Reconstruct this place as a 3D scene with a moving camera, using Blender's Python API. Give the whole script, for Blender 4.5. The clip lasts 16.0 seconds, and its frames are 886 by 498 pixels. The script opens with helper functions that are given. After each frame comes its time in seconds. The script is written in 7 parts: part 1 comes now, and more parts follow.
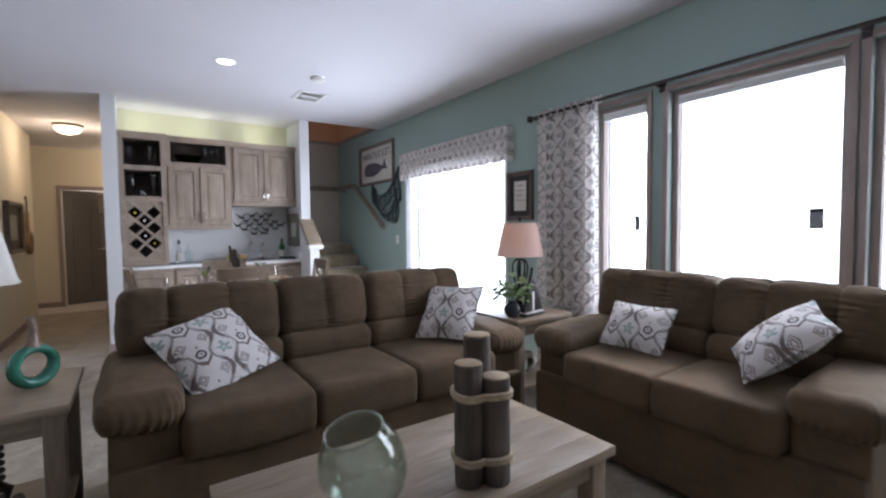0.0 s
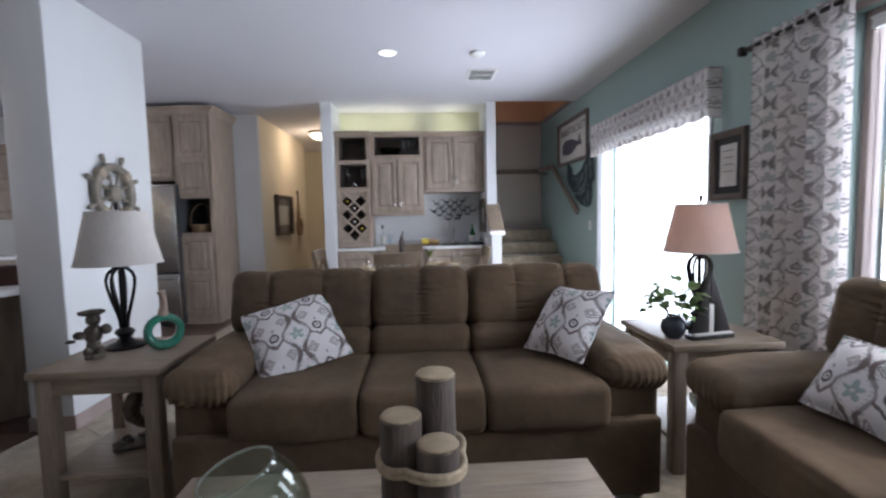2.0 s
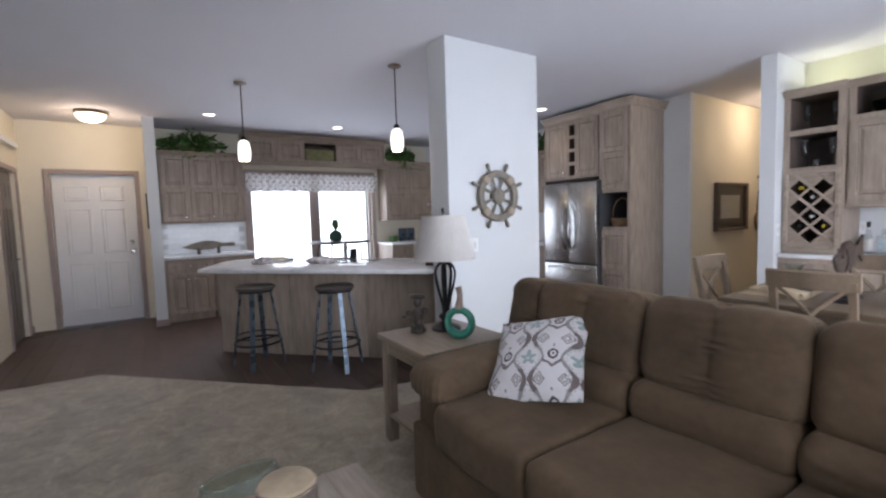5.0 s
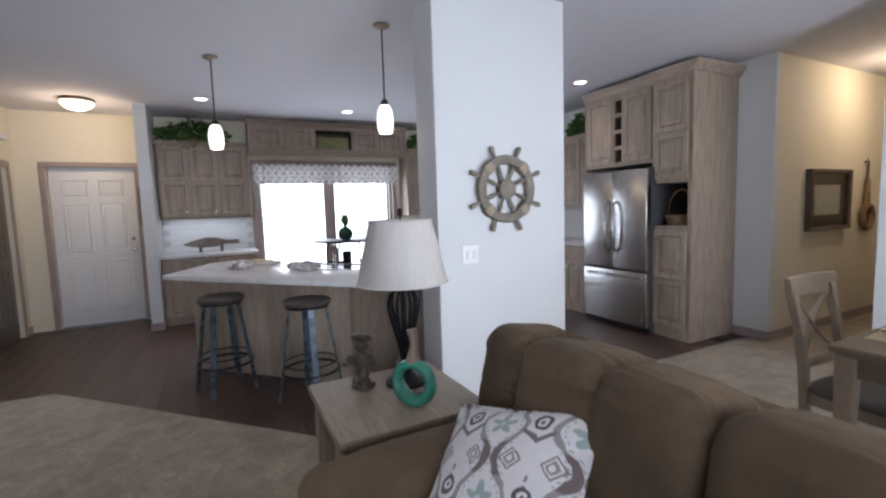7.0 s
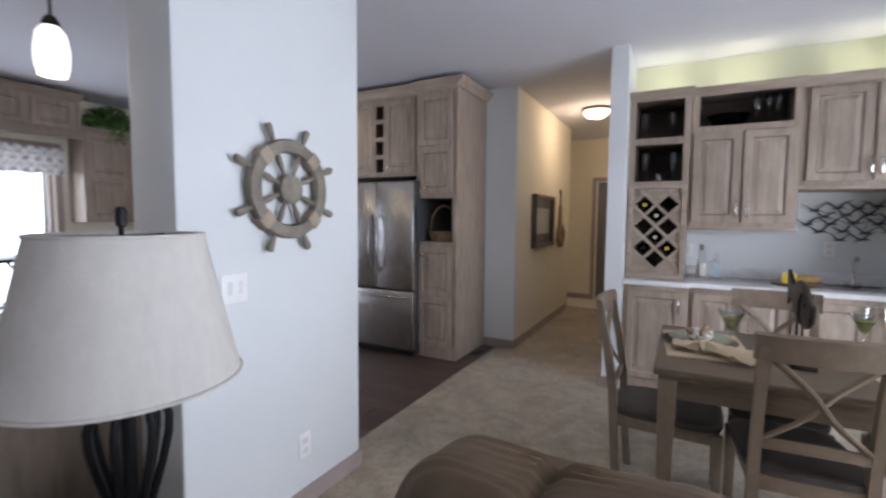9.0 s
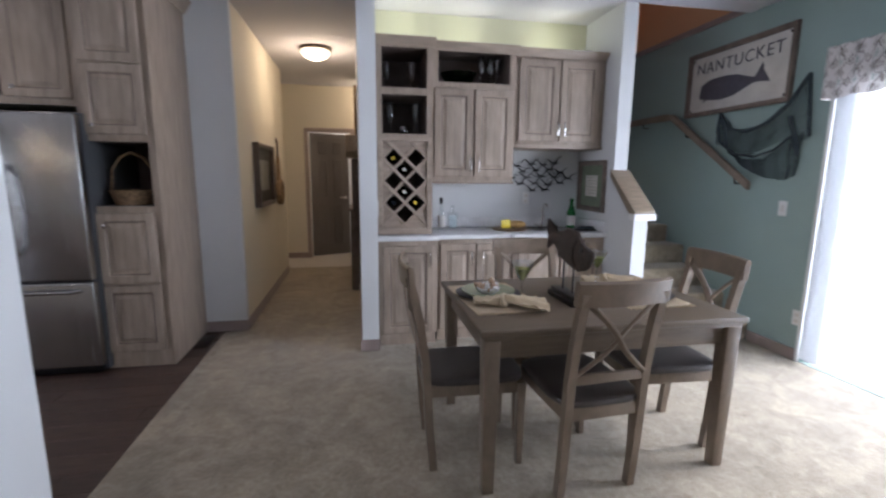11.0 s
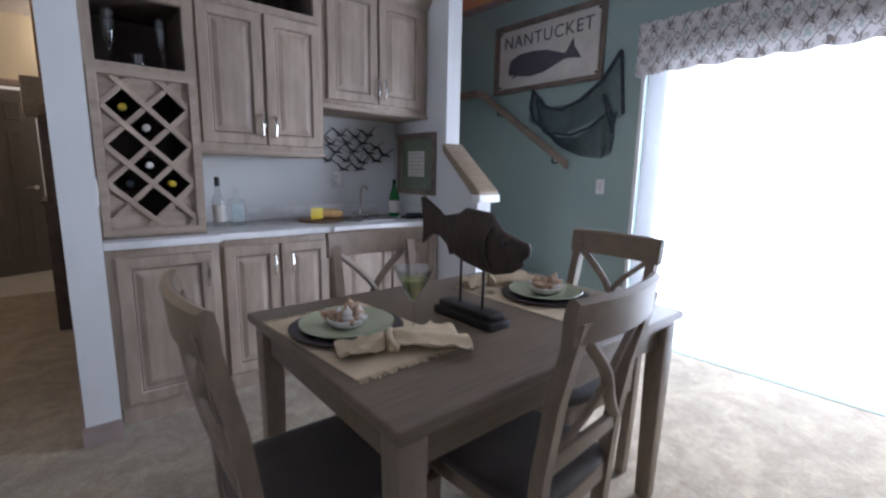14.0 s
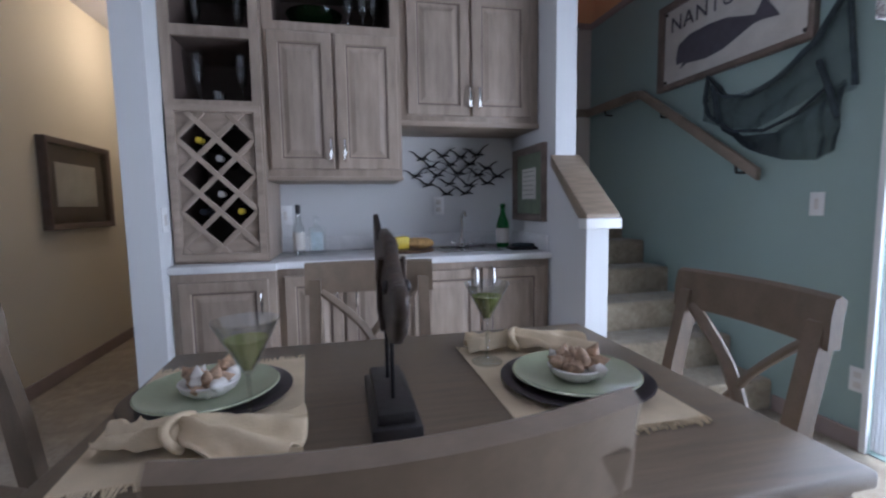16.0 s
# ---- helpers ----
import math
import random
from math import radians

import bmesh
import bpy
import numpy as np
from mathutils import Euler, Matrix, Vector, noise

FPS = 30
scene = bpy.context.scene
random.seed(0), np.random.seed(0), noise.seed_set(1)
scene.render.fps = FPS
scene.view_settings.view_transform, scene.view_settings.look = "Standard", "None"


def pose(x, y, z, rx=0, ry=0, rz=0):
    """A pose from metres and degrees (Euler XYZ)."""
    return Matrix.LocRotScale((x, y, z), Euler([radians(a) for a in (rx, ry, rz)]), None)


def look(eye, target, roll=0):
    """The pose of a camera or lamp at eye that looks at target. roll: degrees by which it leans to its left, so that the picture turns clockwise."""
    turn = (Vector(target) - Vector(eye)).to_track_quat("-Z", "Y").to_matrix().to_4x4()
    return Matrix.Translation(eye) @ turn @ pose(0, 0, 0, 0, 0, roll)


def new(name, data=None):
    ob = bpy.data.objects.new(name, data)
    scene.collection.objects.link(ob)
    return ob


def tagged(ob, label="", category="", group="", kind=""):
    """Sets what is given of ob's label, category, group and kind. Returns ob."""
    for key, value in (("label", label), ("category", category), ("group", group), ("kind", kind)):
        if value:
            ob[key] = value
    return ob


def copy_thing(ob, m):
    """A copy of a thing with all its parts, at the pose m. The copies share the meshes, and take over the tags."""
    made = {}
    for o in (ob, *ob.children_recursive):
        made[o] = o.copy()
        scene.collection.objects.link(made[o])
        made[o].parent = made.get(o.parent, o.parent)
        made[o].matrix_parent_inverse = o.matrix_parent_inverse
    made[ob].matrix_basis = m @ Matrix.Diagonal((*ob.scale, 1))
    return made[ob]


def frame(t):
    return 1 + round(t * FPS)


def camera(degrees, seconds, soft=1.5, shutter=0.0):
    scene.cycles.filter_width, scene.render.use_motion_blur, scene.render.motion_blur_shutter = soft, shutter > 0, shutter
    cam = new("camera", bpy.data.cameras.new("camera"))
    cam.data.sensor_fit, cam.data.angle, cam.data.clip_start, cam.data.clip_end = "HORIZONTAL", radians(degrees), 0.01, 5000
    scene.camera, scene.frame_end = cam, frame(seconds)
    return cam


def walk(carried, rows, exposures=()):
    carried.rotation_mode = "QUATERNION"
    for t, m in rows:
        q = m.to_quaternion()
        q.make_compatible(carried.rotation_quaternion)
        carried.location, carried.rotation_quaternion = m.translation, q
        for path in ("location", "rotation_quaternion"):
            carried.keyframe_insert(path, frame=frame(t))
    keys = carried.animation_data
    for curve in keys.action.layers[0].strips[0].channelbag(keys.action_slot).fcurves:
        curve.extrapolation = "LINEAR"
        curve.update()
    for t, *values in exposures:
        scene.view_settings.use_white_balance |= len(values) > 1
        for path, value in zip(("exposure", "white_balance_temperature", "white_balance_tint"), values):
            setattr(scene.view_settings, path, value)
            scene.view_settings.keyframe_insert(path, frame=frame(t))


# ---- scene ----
cam = camera(89.4, 16.0, 2.3, 0.4)
PATH = [
    (0, (1.129, 0.862, 1.296), (2.26, 2.509, 1.202), -0.6),
    (0.5, (1.379, 0.873, 1.309), (2.322, 2.634, 1.215), -0.9),
    (1, (1.608, 0.916, 1.309), (2.303, 2.789, 1.204), -0.9),
    (1.5, (1.829, 0.965, 1.308), (2.239, 2.918, 1.18), -1.0),
    (2, (2.055, 1.037, 1.294), (2.162, 3.029, 1.146), -1.2),
    (2.5, (2.253, 1.106, 1.297), (2.043, 3.087, 1.128), -1.1),
    (3, (2.433, 1.212, 1.312), (1.879, 3.127, 1.151), -1.2),
    (3.5, (2.587, 1.336, 1.31), (1.663, 3.105, 1.186), -1.4),
    (4, (2.69, 1.471, 1.324), (1.427, 3.018, 1.209), -1.5),
    (4.5, (2.768, 1.648, 1.334), (1.249, 2.943, 1.212), -1.9),
    (4.7, (2.812, 1.747, 1.338), (1.211, 2.939, 1.211), -1.8),
    (7, (2.276, 2.708, 1.39), (0.497, 3.604, 1.21), -1.8),
    (7.5, (2.074, 2.83, 1.403), (0.376, 3.873, 1.238), -1.6),
    (8, (1.857, 2.888, 1.397), (0.337, 4.179, 1.25), -1.0),
    (8.5, (1.644, 2.935, 1.387), (0.369, 4.469, 1.249), -0.4),
    (9, (1.415, 2.957, 1.382), (0.476, 4.717, 1.244), 0.5),
    (9.5, (1.232, 3.034, 1.362), (0.631, 4.937, 1.226), 0.5),
    (10, (1.078, 3.117, 1.35), (0.799, 5.091, 1.181), 0.7),
    (12.5, (0.729, 3.886, 1.432), (1.727, 5.5, 0.801), 1.3),
    (13, (0.758, 4.052, 1.4), (1.845, 5.597, 0.742), 1.4),
    (13.5, (0.788, 4.23, 1.333), (2.011, 5.716, 0.788), 1.4),
    (14, (0.901, 4.397, 1.234), (2.169, 5.906, 0.896), 1.1),
    (14.5, (1.062, 4.516, 1.175), (2.245, 6.116, 0.975), 0.5),
    (15, (1.29, 4.557, 1.173), (2.284, 6.283, 0.997), 0.1),
    (15.5, (1.549, 4.555, 1.145), (2.284, 6.408, 0.976), -0.6),
    (16, (1.808, 4.548, 1.166), (2.242, 6.49, 0.973), -0.9),
]
walk(cam, [(t, look(eye, target, roll)) for t, eye, target, roll in PATH], [(0, -0.86, 6000, 18), (1.7, -1.0, 6000, 17), (2.6, -0.86, 5950, 17), (3.2, -0.74, 5950, 17), (4.5, -0.76, 6050, 18), (7.5, -0.82, 6050, 17), (10, -0.87, 6050, 18), (12.5, -1.08, 5650, 17), (15.5, -1.28, 5800, 19), (16, -1.32, 5500, 18)])

# ---- world and light ----
world = bpy.data.worlds.new("sky")
scene.world = world
world.use_nodes = True
wn = world.node_tree.nodes
sky = wn.new("ShaderNodeTexSky")
sky.sky_type, sky.sun_disc, sky.sun_elevation, sky.sun_rotation = "NISHITA", False, radians(48), radians(95)
world.node_tree.links.new(sky.outputs[0], wn["Background"].inputs[0])
wn["Background"].inputs[1].default_value = 0.1


def lamp(kind, name, m, watts, color, **size):
    data = bpy.data.lights.new(name, kind)
    data.energy, data.color = watts, color
    for key, value in size.items():
        if key == "size":
            data.size = value
        elif key == "size_y":
            data.shape, data.size_y = "RECTANGLE", value
        elif key == "radius":
            data.shadow_soft_size = value
        elif key == "angle":
            data.angle = value
        elif key == "spot":
            data.spot_size, data.spot_blend = value, 0.6
    ob = new(name, data)
    ob.matrix_world = m
    return tagged(ob, kind="structure")


DAY = (0.88, 0.94, 1.0)
WARM = (1.0, 0.76, 0.48)
sun = lamp("SUN", "sun", look((40, 5, 40), (0, 5, 0)), 2.0, (1.0, 0.95, 0.88), angle=radians(0.5))
# sky light in the openings of the green wall (east) and the kitchen window (west)
W_OUT = 4.30
lamp("AREA", "daylight_patio", look((W_OUT, 5.08, 1.0), (0, 5.08, 1.0)), 145, DAY, size=1.88, size_y=2.03)
lamp("AREA", "daylight_narrow", look((W_OUT, 2.87, 1.42), (0, 2.87, 1.42)), 22, DAY, size=0.42, size_y=1.56)
lamp("AREA", "daylight_wide", look((W_OUT, 2.05, 1.42), (0, 2.05, 1.42)), 44, DAY, size=0.92, size_y=1.56)
lamp("AREA", "daylight_third", look((W_OUT, 1.05, 1.42), (0, 1.05, 1.42)), 32, DAY, size=0.90, size_y=1.56)
lamp("AREA", "daylight_kitchen", look((-5.12, 4.36, 1.21), (0, 4.36, 1.21)), 88, DAY, size=2.0, size_y=1.78)

# ---- materials ----
def ramp2(nt, fac, a, b, lo=0.3, hi=0.7):
    r = nt.nodes.new("ShaderNodeValToRGB")
    r.color_ramp.elements[0].position, r.color_ramp.elements[1].position = lo, hi
    r.color_ramp.elements[0].color, r.color_ramp.elements[1].color = (*a, 1), (*b, 1)
    nt.links.new(fac, r.inputs[0])
    return r.outputs[0]


def shade(c, k):
    return tuple(min(1.0, max(0.0, v * k)) for v in c)


def mk(name, base, var=0.12, scale=6.0, rough=0.6, bump=0.1, bscale=90.0, metal=0.0, stretch=(1, 1, 1),
       coat=0.0, sheen=0.0, rvar=0.08, per_piece=0.0, dist=0.004):
    m = bpy.data.materials.new(name)
    m.use_nodes = True
    nt = m.node_tree
    b = nt.nodes["Principled BSDF"]
    tc = nt.nodes.new("ShaderNodeTexCoord")
    mp = nt.nodes.new("ShaderNodeMapping")
    mp.inputs["Scale"].default_value = stretch
    nt.links.new(tc.outputs["Object"], mp.inputs[0])
    n1, n2 = nt.nodes.new("ShaderNodeTexNoise"), nt.nodes.new("ShaderNodeTexNoise")
    n1.inputs["Scale"].default_value, n1.inputs["Detail"].default_value = scale, 5
    n2.inputs["Scale"].default_value, n2.inputs["Detail"].default_value = bscale, 3
    nt.links.new(mp.outputs[0], n1.inputs[0])
    nt.links.new(mp.outputs[0], n2.inputs[0])
    mix = nt.nodes.new("ShaderNodeMixRGB")
    mix.blend_type, mix.inputs[0].default_value = "MULTIPLY", 0.55
    nt.links.new(ramp2(nt, n1.outputs[0], shade(base, 1 - var), shade(base, 1 + var)), mix.inputs[1])
    nt.links.new(ramp2(nt, n2.outputs[0], (1 - var,) * 3, (1, 1, 1)), mix.inputs[2])
    out = mix.outputs[0]
    if per_piece:
        info = nt.nodes.new("ShaderNodeObjectInfo")
        hsv = nt.nodes.new("ShaderNodeHueSaturation")
        mr = nt.nodes.new("ShaderNodeMapRange")
        mr.inputs[3].default_value, mr.inputs[4].default_value = 1 - per_piece, 1 + per_piece
        nt.links.new(info.outputs["Random"], mr.inputs[0])
        nt.links.new(mr.outputs[0], hsv.inputs["Value"])
        nt.links.new(out, hsv.inputs["Color"])
        out = hsv.outputs[0]
    nt.links.new(out, b.inputs["Base Color"])
    rr = nt.nodes.new("ShaderNodeMapRange")
    rr.inputs[3].default_value, rr.inputs[4].default_value = max(0.02, rough - rvar), min(1, rough + rvar)
    nt.links.new(n1.outputs[0], rr.inputs[0])
    nt.links.new(rr.outputs[0], b.inputs["Roughness"])
    b.inputs["Metallic"].default_value = metal
    b.inputs["Coat Weight"].default_value = coat
    b.inputs["Sheen Weight"].default_value = sheen
    if bump:
        bp = nt.nodes.new("ShaderNodeBump")
        bp.inputs["Strength"].default_value, bp.inputs["Distance"].default_value = bump, dist
        nt.links.new(n2.outputs[0], bp.inputs["Height"])
        nt.links.new(bp.outputs[0], b.inputs["Normal"])
    return m


def glow(name, color, strength, base=(0.9, 0.9, 0.88)):
    m = mk(name, base, 0.02, rough=0.3, bump=0)
    b = m.node_tree.nodes["Principled BSDF"]
    b.inputs["Emission Color"].default_value = (*color, 1)
    b.inputs["Emission Strength"].default_value = strength
    return m


def glass_mat(name, color=(1, 1, 1), rough=0.0, ior=1.45):
    m = bpy.data.materials.new(name)
    m.use_nodes = True
    b = m.node_tree.nodes["Principled BSDF"]
    b.inputs["Base Color"].default_value = (*color, 1)
    b.inputs["Transmission Weight"].default_value = 1
    b.inputs["Roughness"].default_value, b.inputs["IOR"].default_value = rough, ior
    return m


def thin_glass(name, color):
    """Blown glass so thin that it hardly bends the light: mostly clear, with gloss."""
    m = bpy.data.materials.new(name)
    m.use_nodes = True
    nt = m.node_tree
    nt.nodes.remove(nt.nodes["Principled BSDF"])
    clear, gloss, mix = nt.nodes.new("ShaderNodeBsdfTransparent"), nt.nodes.new("ShaderNodeBsdfGlossy"), nt.nodes.new("ShaderNodeMixShader")
    clear.inputs[0].default_value = (*color, 1)
    gloss.inputs["Roughness"].default_value = 0.03
    edge, bend = nt.nodes.new("ShaderNodeLayerWeight"), nt.nodes.new("ShaderNodeMapRange")
    edge.inputs["Blend"].default_value = 0.25
    bend.inputs[3].default_value, bend.inputs[4].default_value = 0.07, 0.55
    nt.links.new(edge.outputs["Facing"], bend.inputs[0])
    nt.links.new(bend.outputs[0], mix.inputs[0])
    nt.links.new(clear.outputs[0], mix.inputs[1])
    nt.links.new(gloss.outputs[0], mix.inputs[2])
    nt.links.new(mix.outputs[0], nt.nodes["Material Output"].inputs[0])
    return m


def carpet_mat(name, base):
    """Cut pile: fine tufts, and a nap that lies this way and that in soft patches."""
    m = mk(name, base, 0.16, scale=1.6, rough=0.95, bump=0.6, bscale=120, sheen=0.3, dist=0.010)
    nt = m.node_tree
    b = nt.nodes["Principled BSDF"]
    tc = nt.nodes.new("ShaderNodeTexCoord")
    out = b.inputs["Base Color"].links[0].from_socket
    for scale, detail, bend, dark, light, lo, hi in ((4.5, 4, 1.2, 0.74, 1.10, 0.36, 0.66), (13, 3, 0.8, 0.86, 1.06, 0.38, 0.62), (42, 5, 0.0, 0.80, 1.06, 0.35, 0.65)):
        nap = nt.nodes.new("ShaderNodeTexNoise")
        nap.inputs["Scale"].default_value, nap.inputs["Detail"].default_value, nap.inputs["Distortion"].default_value = scale, detail, bend
        nt.links.new(tc.outputs["Object"], nap.inputs[0])
        mix = nt.nodes.new("ShaderNodeMixRGB")
        mix.blend_type, mix.inputs[0].default_value = "MULTIPLY", 0.8
        nt.links.new(out, mix.inputs[1])
        nt.links.new(ramp2(nt, nap.outputs[0], (dark, dark * 0.98, dark * 0.955), (light,) * 3, lo, hi), mix.inputs[2])
        out = mix.outputs[0]
    nt.links.new(out, b.inputs["Base Color"])
    return m


def print_fabric(name, cu=0.205, cv=0.185, thin=0.0, ink=1.0, ground=1.0, waver=0.10):
    """White cotton printed with an ogee lattice, plumes, rings and nested diamonds in taupe, charcoal and grey-green."""
    m = mk(name, shade((0.80, 0.765, 0.75), ground), 0.04, 20, rough=0.9, bump=0.25, bscale=500, sheen=0.2)
    nt = m.node_tree
    b = nt.nodes["Principled BSDF"]
    L = nt.links.new

    def op(kind, a, c=None):
        n = nt.nodes.new("ShaderNodeMath")
        n.operation = kind
        for i, v in enumerate((a, c)):
            if v is None:
                continue
            if isinstance(v, (int, float)):
                n.inputs[i].default_value = v
            else:
                L(v, n.inputs[i])
        return n.outputs[0]

    def band(x, lo, hi):
        return op("MULTIPLY", op("GREATER_THAN", x, lo), op("LESS_THAN", x, hi))

    def wave(x, k):
        return op("COSINE", op("MULTIPLY", x, k * 2 * math.pi))

    tc, sep, wob = nt.nodes.new("ShaderNodeTexCoord"), nt.nodes.new("ShaderNodeSeparateXYZ"), nt.nodes.new("ShaderNodeTexNoise")
    wob.inputs["Scale"].default_value = 26
    L(tc.outputs["Object"], wob.inputs[0])
    L(tc.outputs["Object"], sep.inputs[0])
    jit = op("MULTIPLY", op("SUBTRACT", wob.outputs[0], 0.5), waver)
    u = op("ADD", op("ADD", op("DIVIDE", sep.outputs[0], cu), jit), 200.0)
    v = op("ADD", op("ADD", op("DIVIDE", sep.outputs[1], cv), jit), 200.27)

    def spot(du, dv, k=1.0):
        fu = op("SUBTRACT", op("FRACT", op("ADD", op("MULTIPLY", u, k), du)), 0.5)
        fv = op("SUBTRACT", op("FRACT", op("ADD", v, dv)), 0.5)
        return fu, fv, op("ABSOLUTE", fu), op("ABSOLUTE", fv)

    def reach(a, c, k):
        return op("SQRT", op("ADD", op("MULTIPLY", a, a), op("MULTIPLY", op("MULTIPLY", c, c), k)))

    pu, pv, pau, pav = spot(0.5, 0.5)            # plume inside each ogee
    ru, rv, rau, rav = spot(0.0, 0.42)           # ring between the ogees
    du, dv, dau, dav = spot(0.0, 0.0, 2.0)       # nested diamonds in the gaps
    ogee = op("ABSOLUTE", op("SUBTRACT", pau, op("ADD", 0.185, op("MULTIPLY", wave(pv, 1), 0.125))))
    ribbon = op("LESS_THAN", ogee, op("ADD", 0.030, op("MULTIPLY", pav, 0.055)))
    turn, pr = op("ARCTAN2", pu, pv), reach(pu, pv, 0.75)
    plume = op("SUBTRACT", pr, op("ADD", 0.125, op("MULTIPLY", op("COSINE", op("MULTIPLY", turn, 5)), 0.052)))
    rr = reach(ru, rv, 0.75)
    dia = op("ADD", op("MULTIPLY", dau, 0.55), dav)
    chev = op("MULTIPLY", band(op("ADD", rv, op("MULTIPLY", rau, -0.9)), -0.335, -0.255), op("LESS_THAN", rau, 0.19))
    drop = op("MULTIPLY", op("MULTIPLY", op("LESS_THAN", rau, 0.022), band(rv, 0.10, 0.30)), op("GREATER_THAN", wave(rv, 9), -0.2))
    dots = op("MULTIPLY", op("LESS_THAN", op("ABSOLUTE", op("SUBTRACT", ogee, 0.075)), 0.012), op("MULTIPLY", op("GREATER_THAN", wave(pv, 13), 0.1), op("LESS_THAN", pau, 0.24)))
    layers = (
        (ribbon, (0.31, 0.285, 0.27)),
        (op("MULTIPLY", ribbon, op("GREATER_THAN", pav, 0.28)), (0.17, 0.13, 0.12)),
        (dots, (0.36, 0.40, 0.39)),
        (op("LESS_THAN", plume, 0.0), (0.33, 0.41, 0.38)),
        (op("LESS_THAN", pr, 0.030), (0.62, 0.62, 0.60)),
        (band(dia, 0.115, 0.150), (0.25, 0.205, 0.19)),
        (band(dia, 0.045, 0.088), (0.30, 0.26, 0.25)),
        (chev, (0.19, 0.15, 0.14)),
        (drop, (0.26, 0.22, 0.21)),
        (band(rr, 0.062, 0.112), (0.105, 0.085, 0.085)),
        (op("LESS_THAN", rr, 0.030), (0.20, 0.15, 0.135)),
    )
    out = b.inputs["Base Color"].links[0].from_socket
    for fac, c in layers:
        mix = nt.nodes.new("ShaderNodeMixRGB")
        L(op("MULTIPLY", fac, ink), mix.inputs[0])
        L(out, mix.inputs[1])
        mix.inputs[2].default_value = (*c, 1)
        out = mix.outputs[0]
    L(out, b.inputs["Base Color"])
    if thin:
        tr, ms = nt.nodes.new("ShaderNodeBsdfTranslucent"), nt.nodes.new("ShaderNodeMixShader")
        ms.inputs[0].default_value = thin
        L(out, tr.inputs[0])
        L(b.outputs[0], ms.inputs[1])
        L(tr.outputs[0], ms.inputs[2])
        L(ms.outputs[0], nt.nodes["Material Output"].inputs[0])
    return m


def linen_shade(name, base, thin=0.35):
    m = mk(name, base, 0.06, 60, rough=0.9, bump=0.25, bscale=420, stretch=(1, 1, 0.4))
    nt = m.node_tree
    b = nt.nodes["Principled BSDF"]
    tr, ms = nt.nodes.new("ShaderNodeBsdfTranslucent"), nt.nodes.new("ShaderNodeMixShader")
    ms.inputs[0].default_value = thin
    tr.inputs[0].default_value = (*base, 1)
    nt.links.new(b.outputs[0], ms.inputs[1])
    nt.links.new(tr.outputs[0], ms.inputs[2])
    nt.links.new(ms.outputs[0], nt.nodes["Material Output"].inputs[0])
    return m


M_WHITE = mk("white_wall_paint", (0.65, 0.66, 0.66), 0.02, 1.2, 0.75, 0.06, 160)
M_CEIL = mk("ceiling_paint", (0.61, 0.605, 0.645), 0.02, 1.0, 0.9, 0.12, 140)
M_GREEN = mk("sage_green_paint", (0.305, 0.402, 0.378), 0.03, 1.2, 0.7, 0.06, 160)
M_CREAM = mk("cream_wall_paint", (0.70, 0.645, 0.525), 0.03, 1.2, 0.75, 0.06, 160)
# yellow of the cove light, put into the wall colour
M_LIME = mk("cove_glow_wall", (0.68, 0.68, 0.53), 0.03, 1.2, 0.75, 0.05, 160)
M_GREIGE = mk("greige_wall_paint", (0.50, 0.455, 0.41), 0.03, 1.2, 0.75, 0.05, 160)
# orange of the warm lamplight upstairs, mixed into the wall colour
M_PEACH = mk("warm_lit_wall", (0.72, 0.40, 0.22), 0.04, 1.2, 0.75, 0.05, 160)
M_TRIM = mk("taupe_painted_trim", (0.33, 0.262, 0.24), 0.08, 8, 0.5, 0.06, 120)
M_CARPET = carpet_mat("beige_carpet", (0.395, 0.332, 0.238))
M_VINYL = mk("dark_wood_floor", (0.085, 0.052, 0.040), 0.35, 7, 0.42, 0.12, 60, stretch=(1, 9, 9), per_piece=0.18)
M_CAB = mk("pickled_maple", (0.338, 0.268, 0.210), 0.20, 3.2, 0.5, 0.07, 60, stretch=(7, 7, 1.3), per_piece=0.07)
M_CABH = mk("pickled_maple_level", (0.338, 0.268, 0.210), 0.20, 3.2, 0.5, 0.07, 60, stretch=(1.3, 7, 7), per_piece=0.07)
M_GLAZE = mk("dark_glaze", (0.13, 0.095, 0.075), 0.2, 8, 0.6, 0.05)
# darker than the cases: shade of the recesses is put into this colour
M_INSIDE = mk("shaded_cabinet_inside", (0.105, 0.074, 0.060), 0.2, 6, 0.6, 0.05)
M_COUNTER = mk("white_marble_laminate", (0.72, 0.72, 0.72), 0.10, 9, 0.22, 0.0, 40, rvar=0.05)
M_TABLE = mk("grey_brown_table_wood", (0.160, 0.118, 0.078), 0.18, 5, 0.40, 0.10, 60, stretch=(1.2, 14, 14))
M_CHAIR = mk("grey_brown_chair_wood", (0.208, 0.156, 0.108), 0.13, 7, 0.42, 0.05, 60, stretch=(3, 6, 2))
M_OAK = mk("limed_oak", (0.30, 0.235, 0.17), 0.2, 5, 0.38, 0.10, 60, stretch=(1.5, 14, 14))
M_OAKV = mk("limed_oak_upright", (0.27, 0.21, 0.155), 0.2, 5, 0.42, 0.10, 60, stretch=(14, 14, 1.5))
M_SOFA = mk("brown_microfibre", (0.112, 0.074, 0.042), 0.30, 4, 0.78, 0.25, 30, sheen=0.10, dist=0.004)
M_SOFA.node_tree.nodes["Principled BSDF"].inputs["Specular IOR Level"].default_value = 0.25
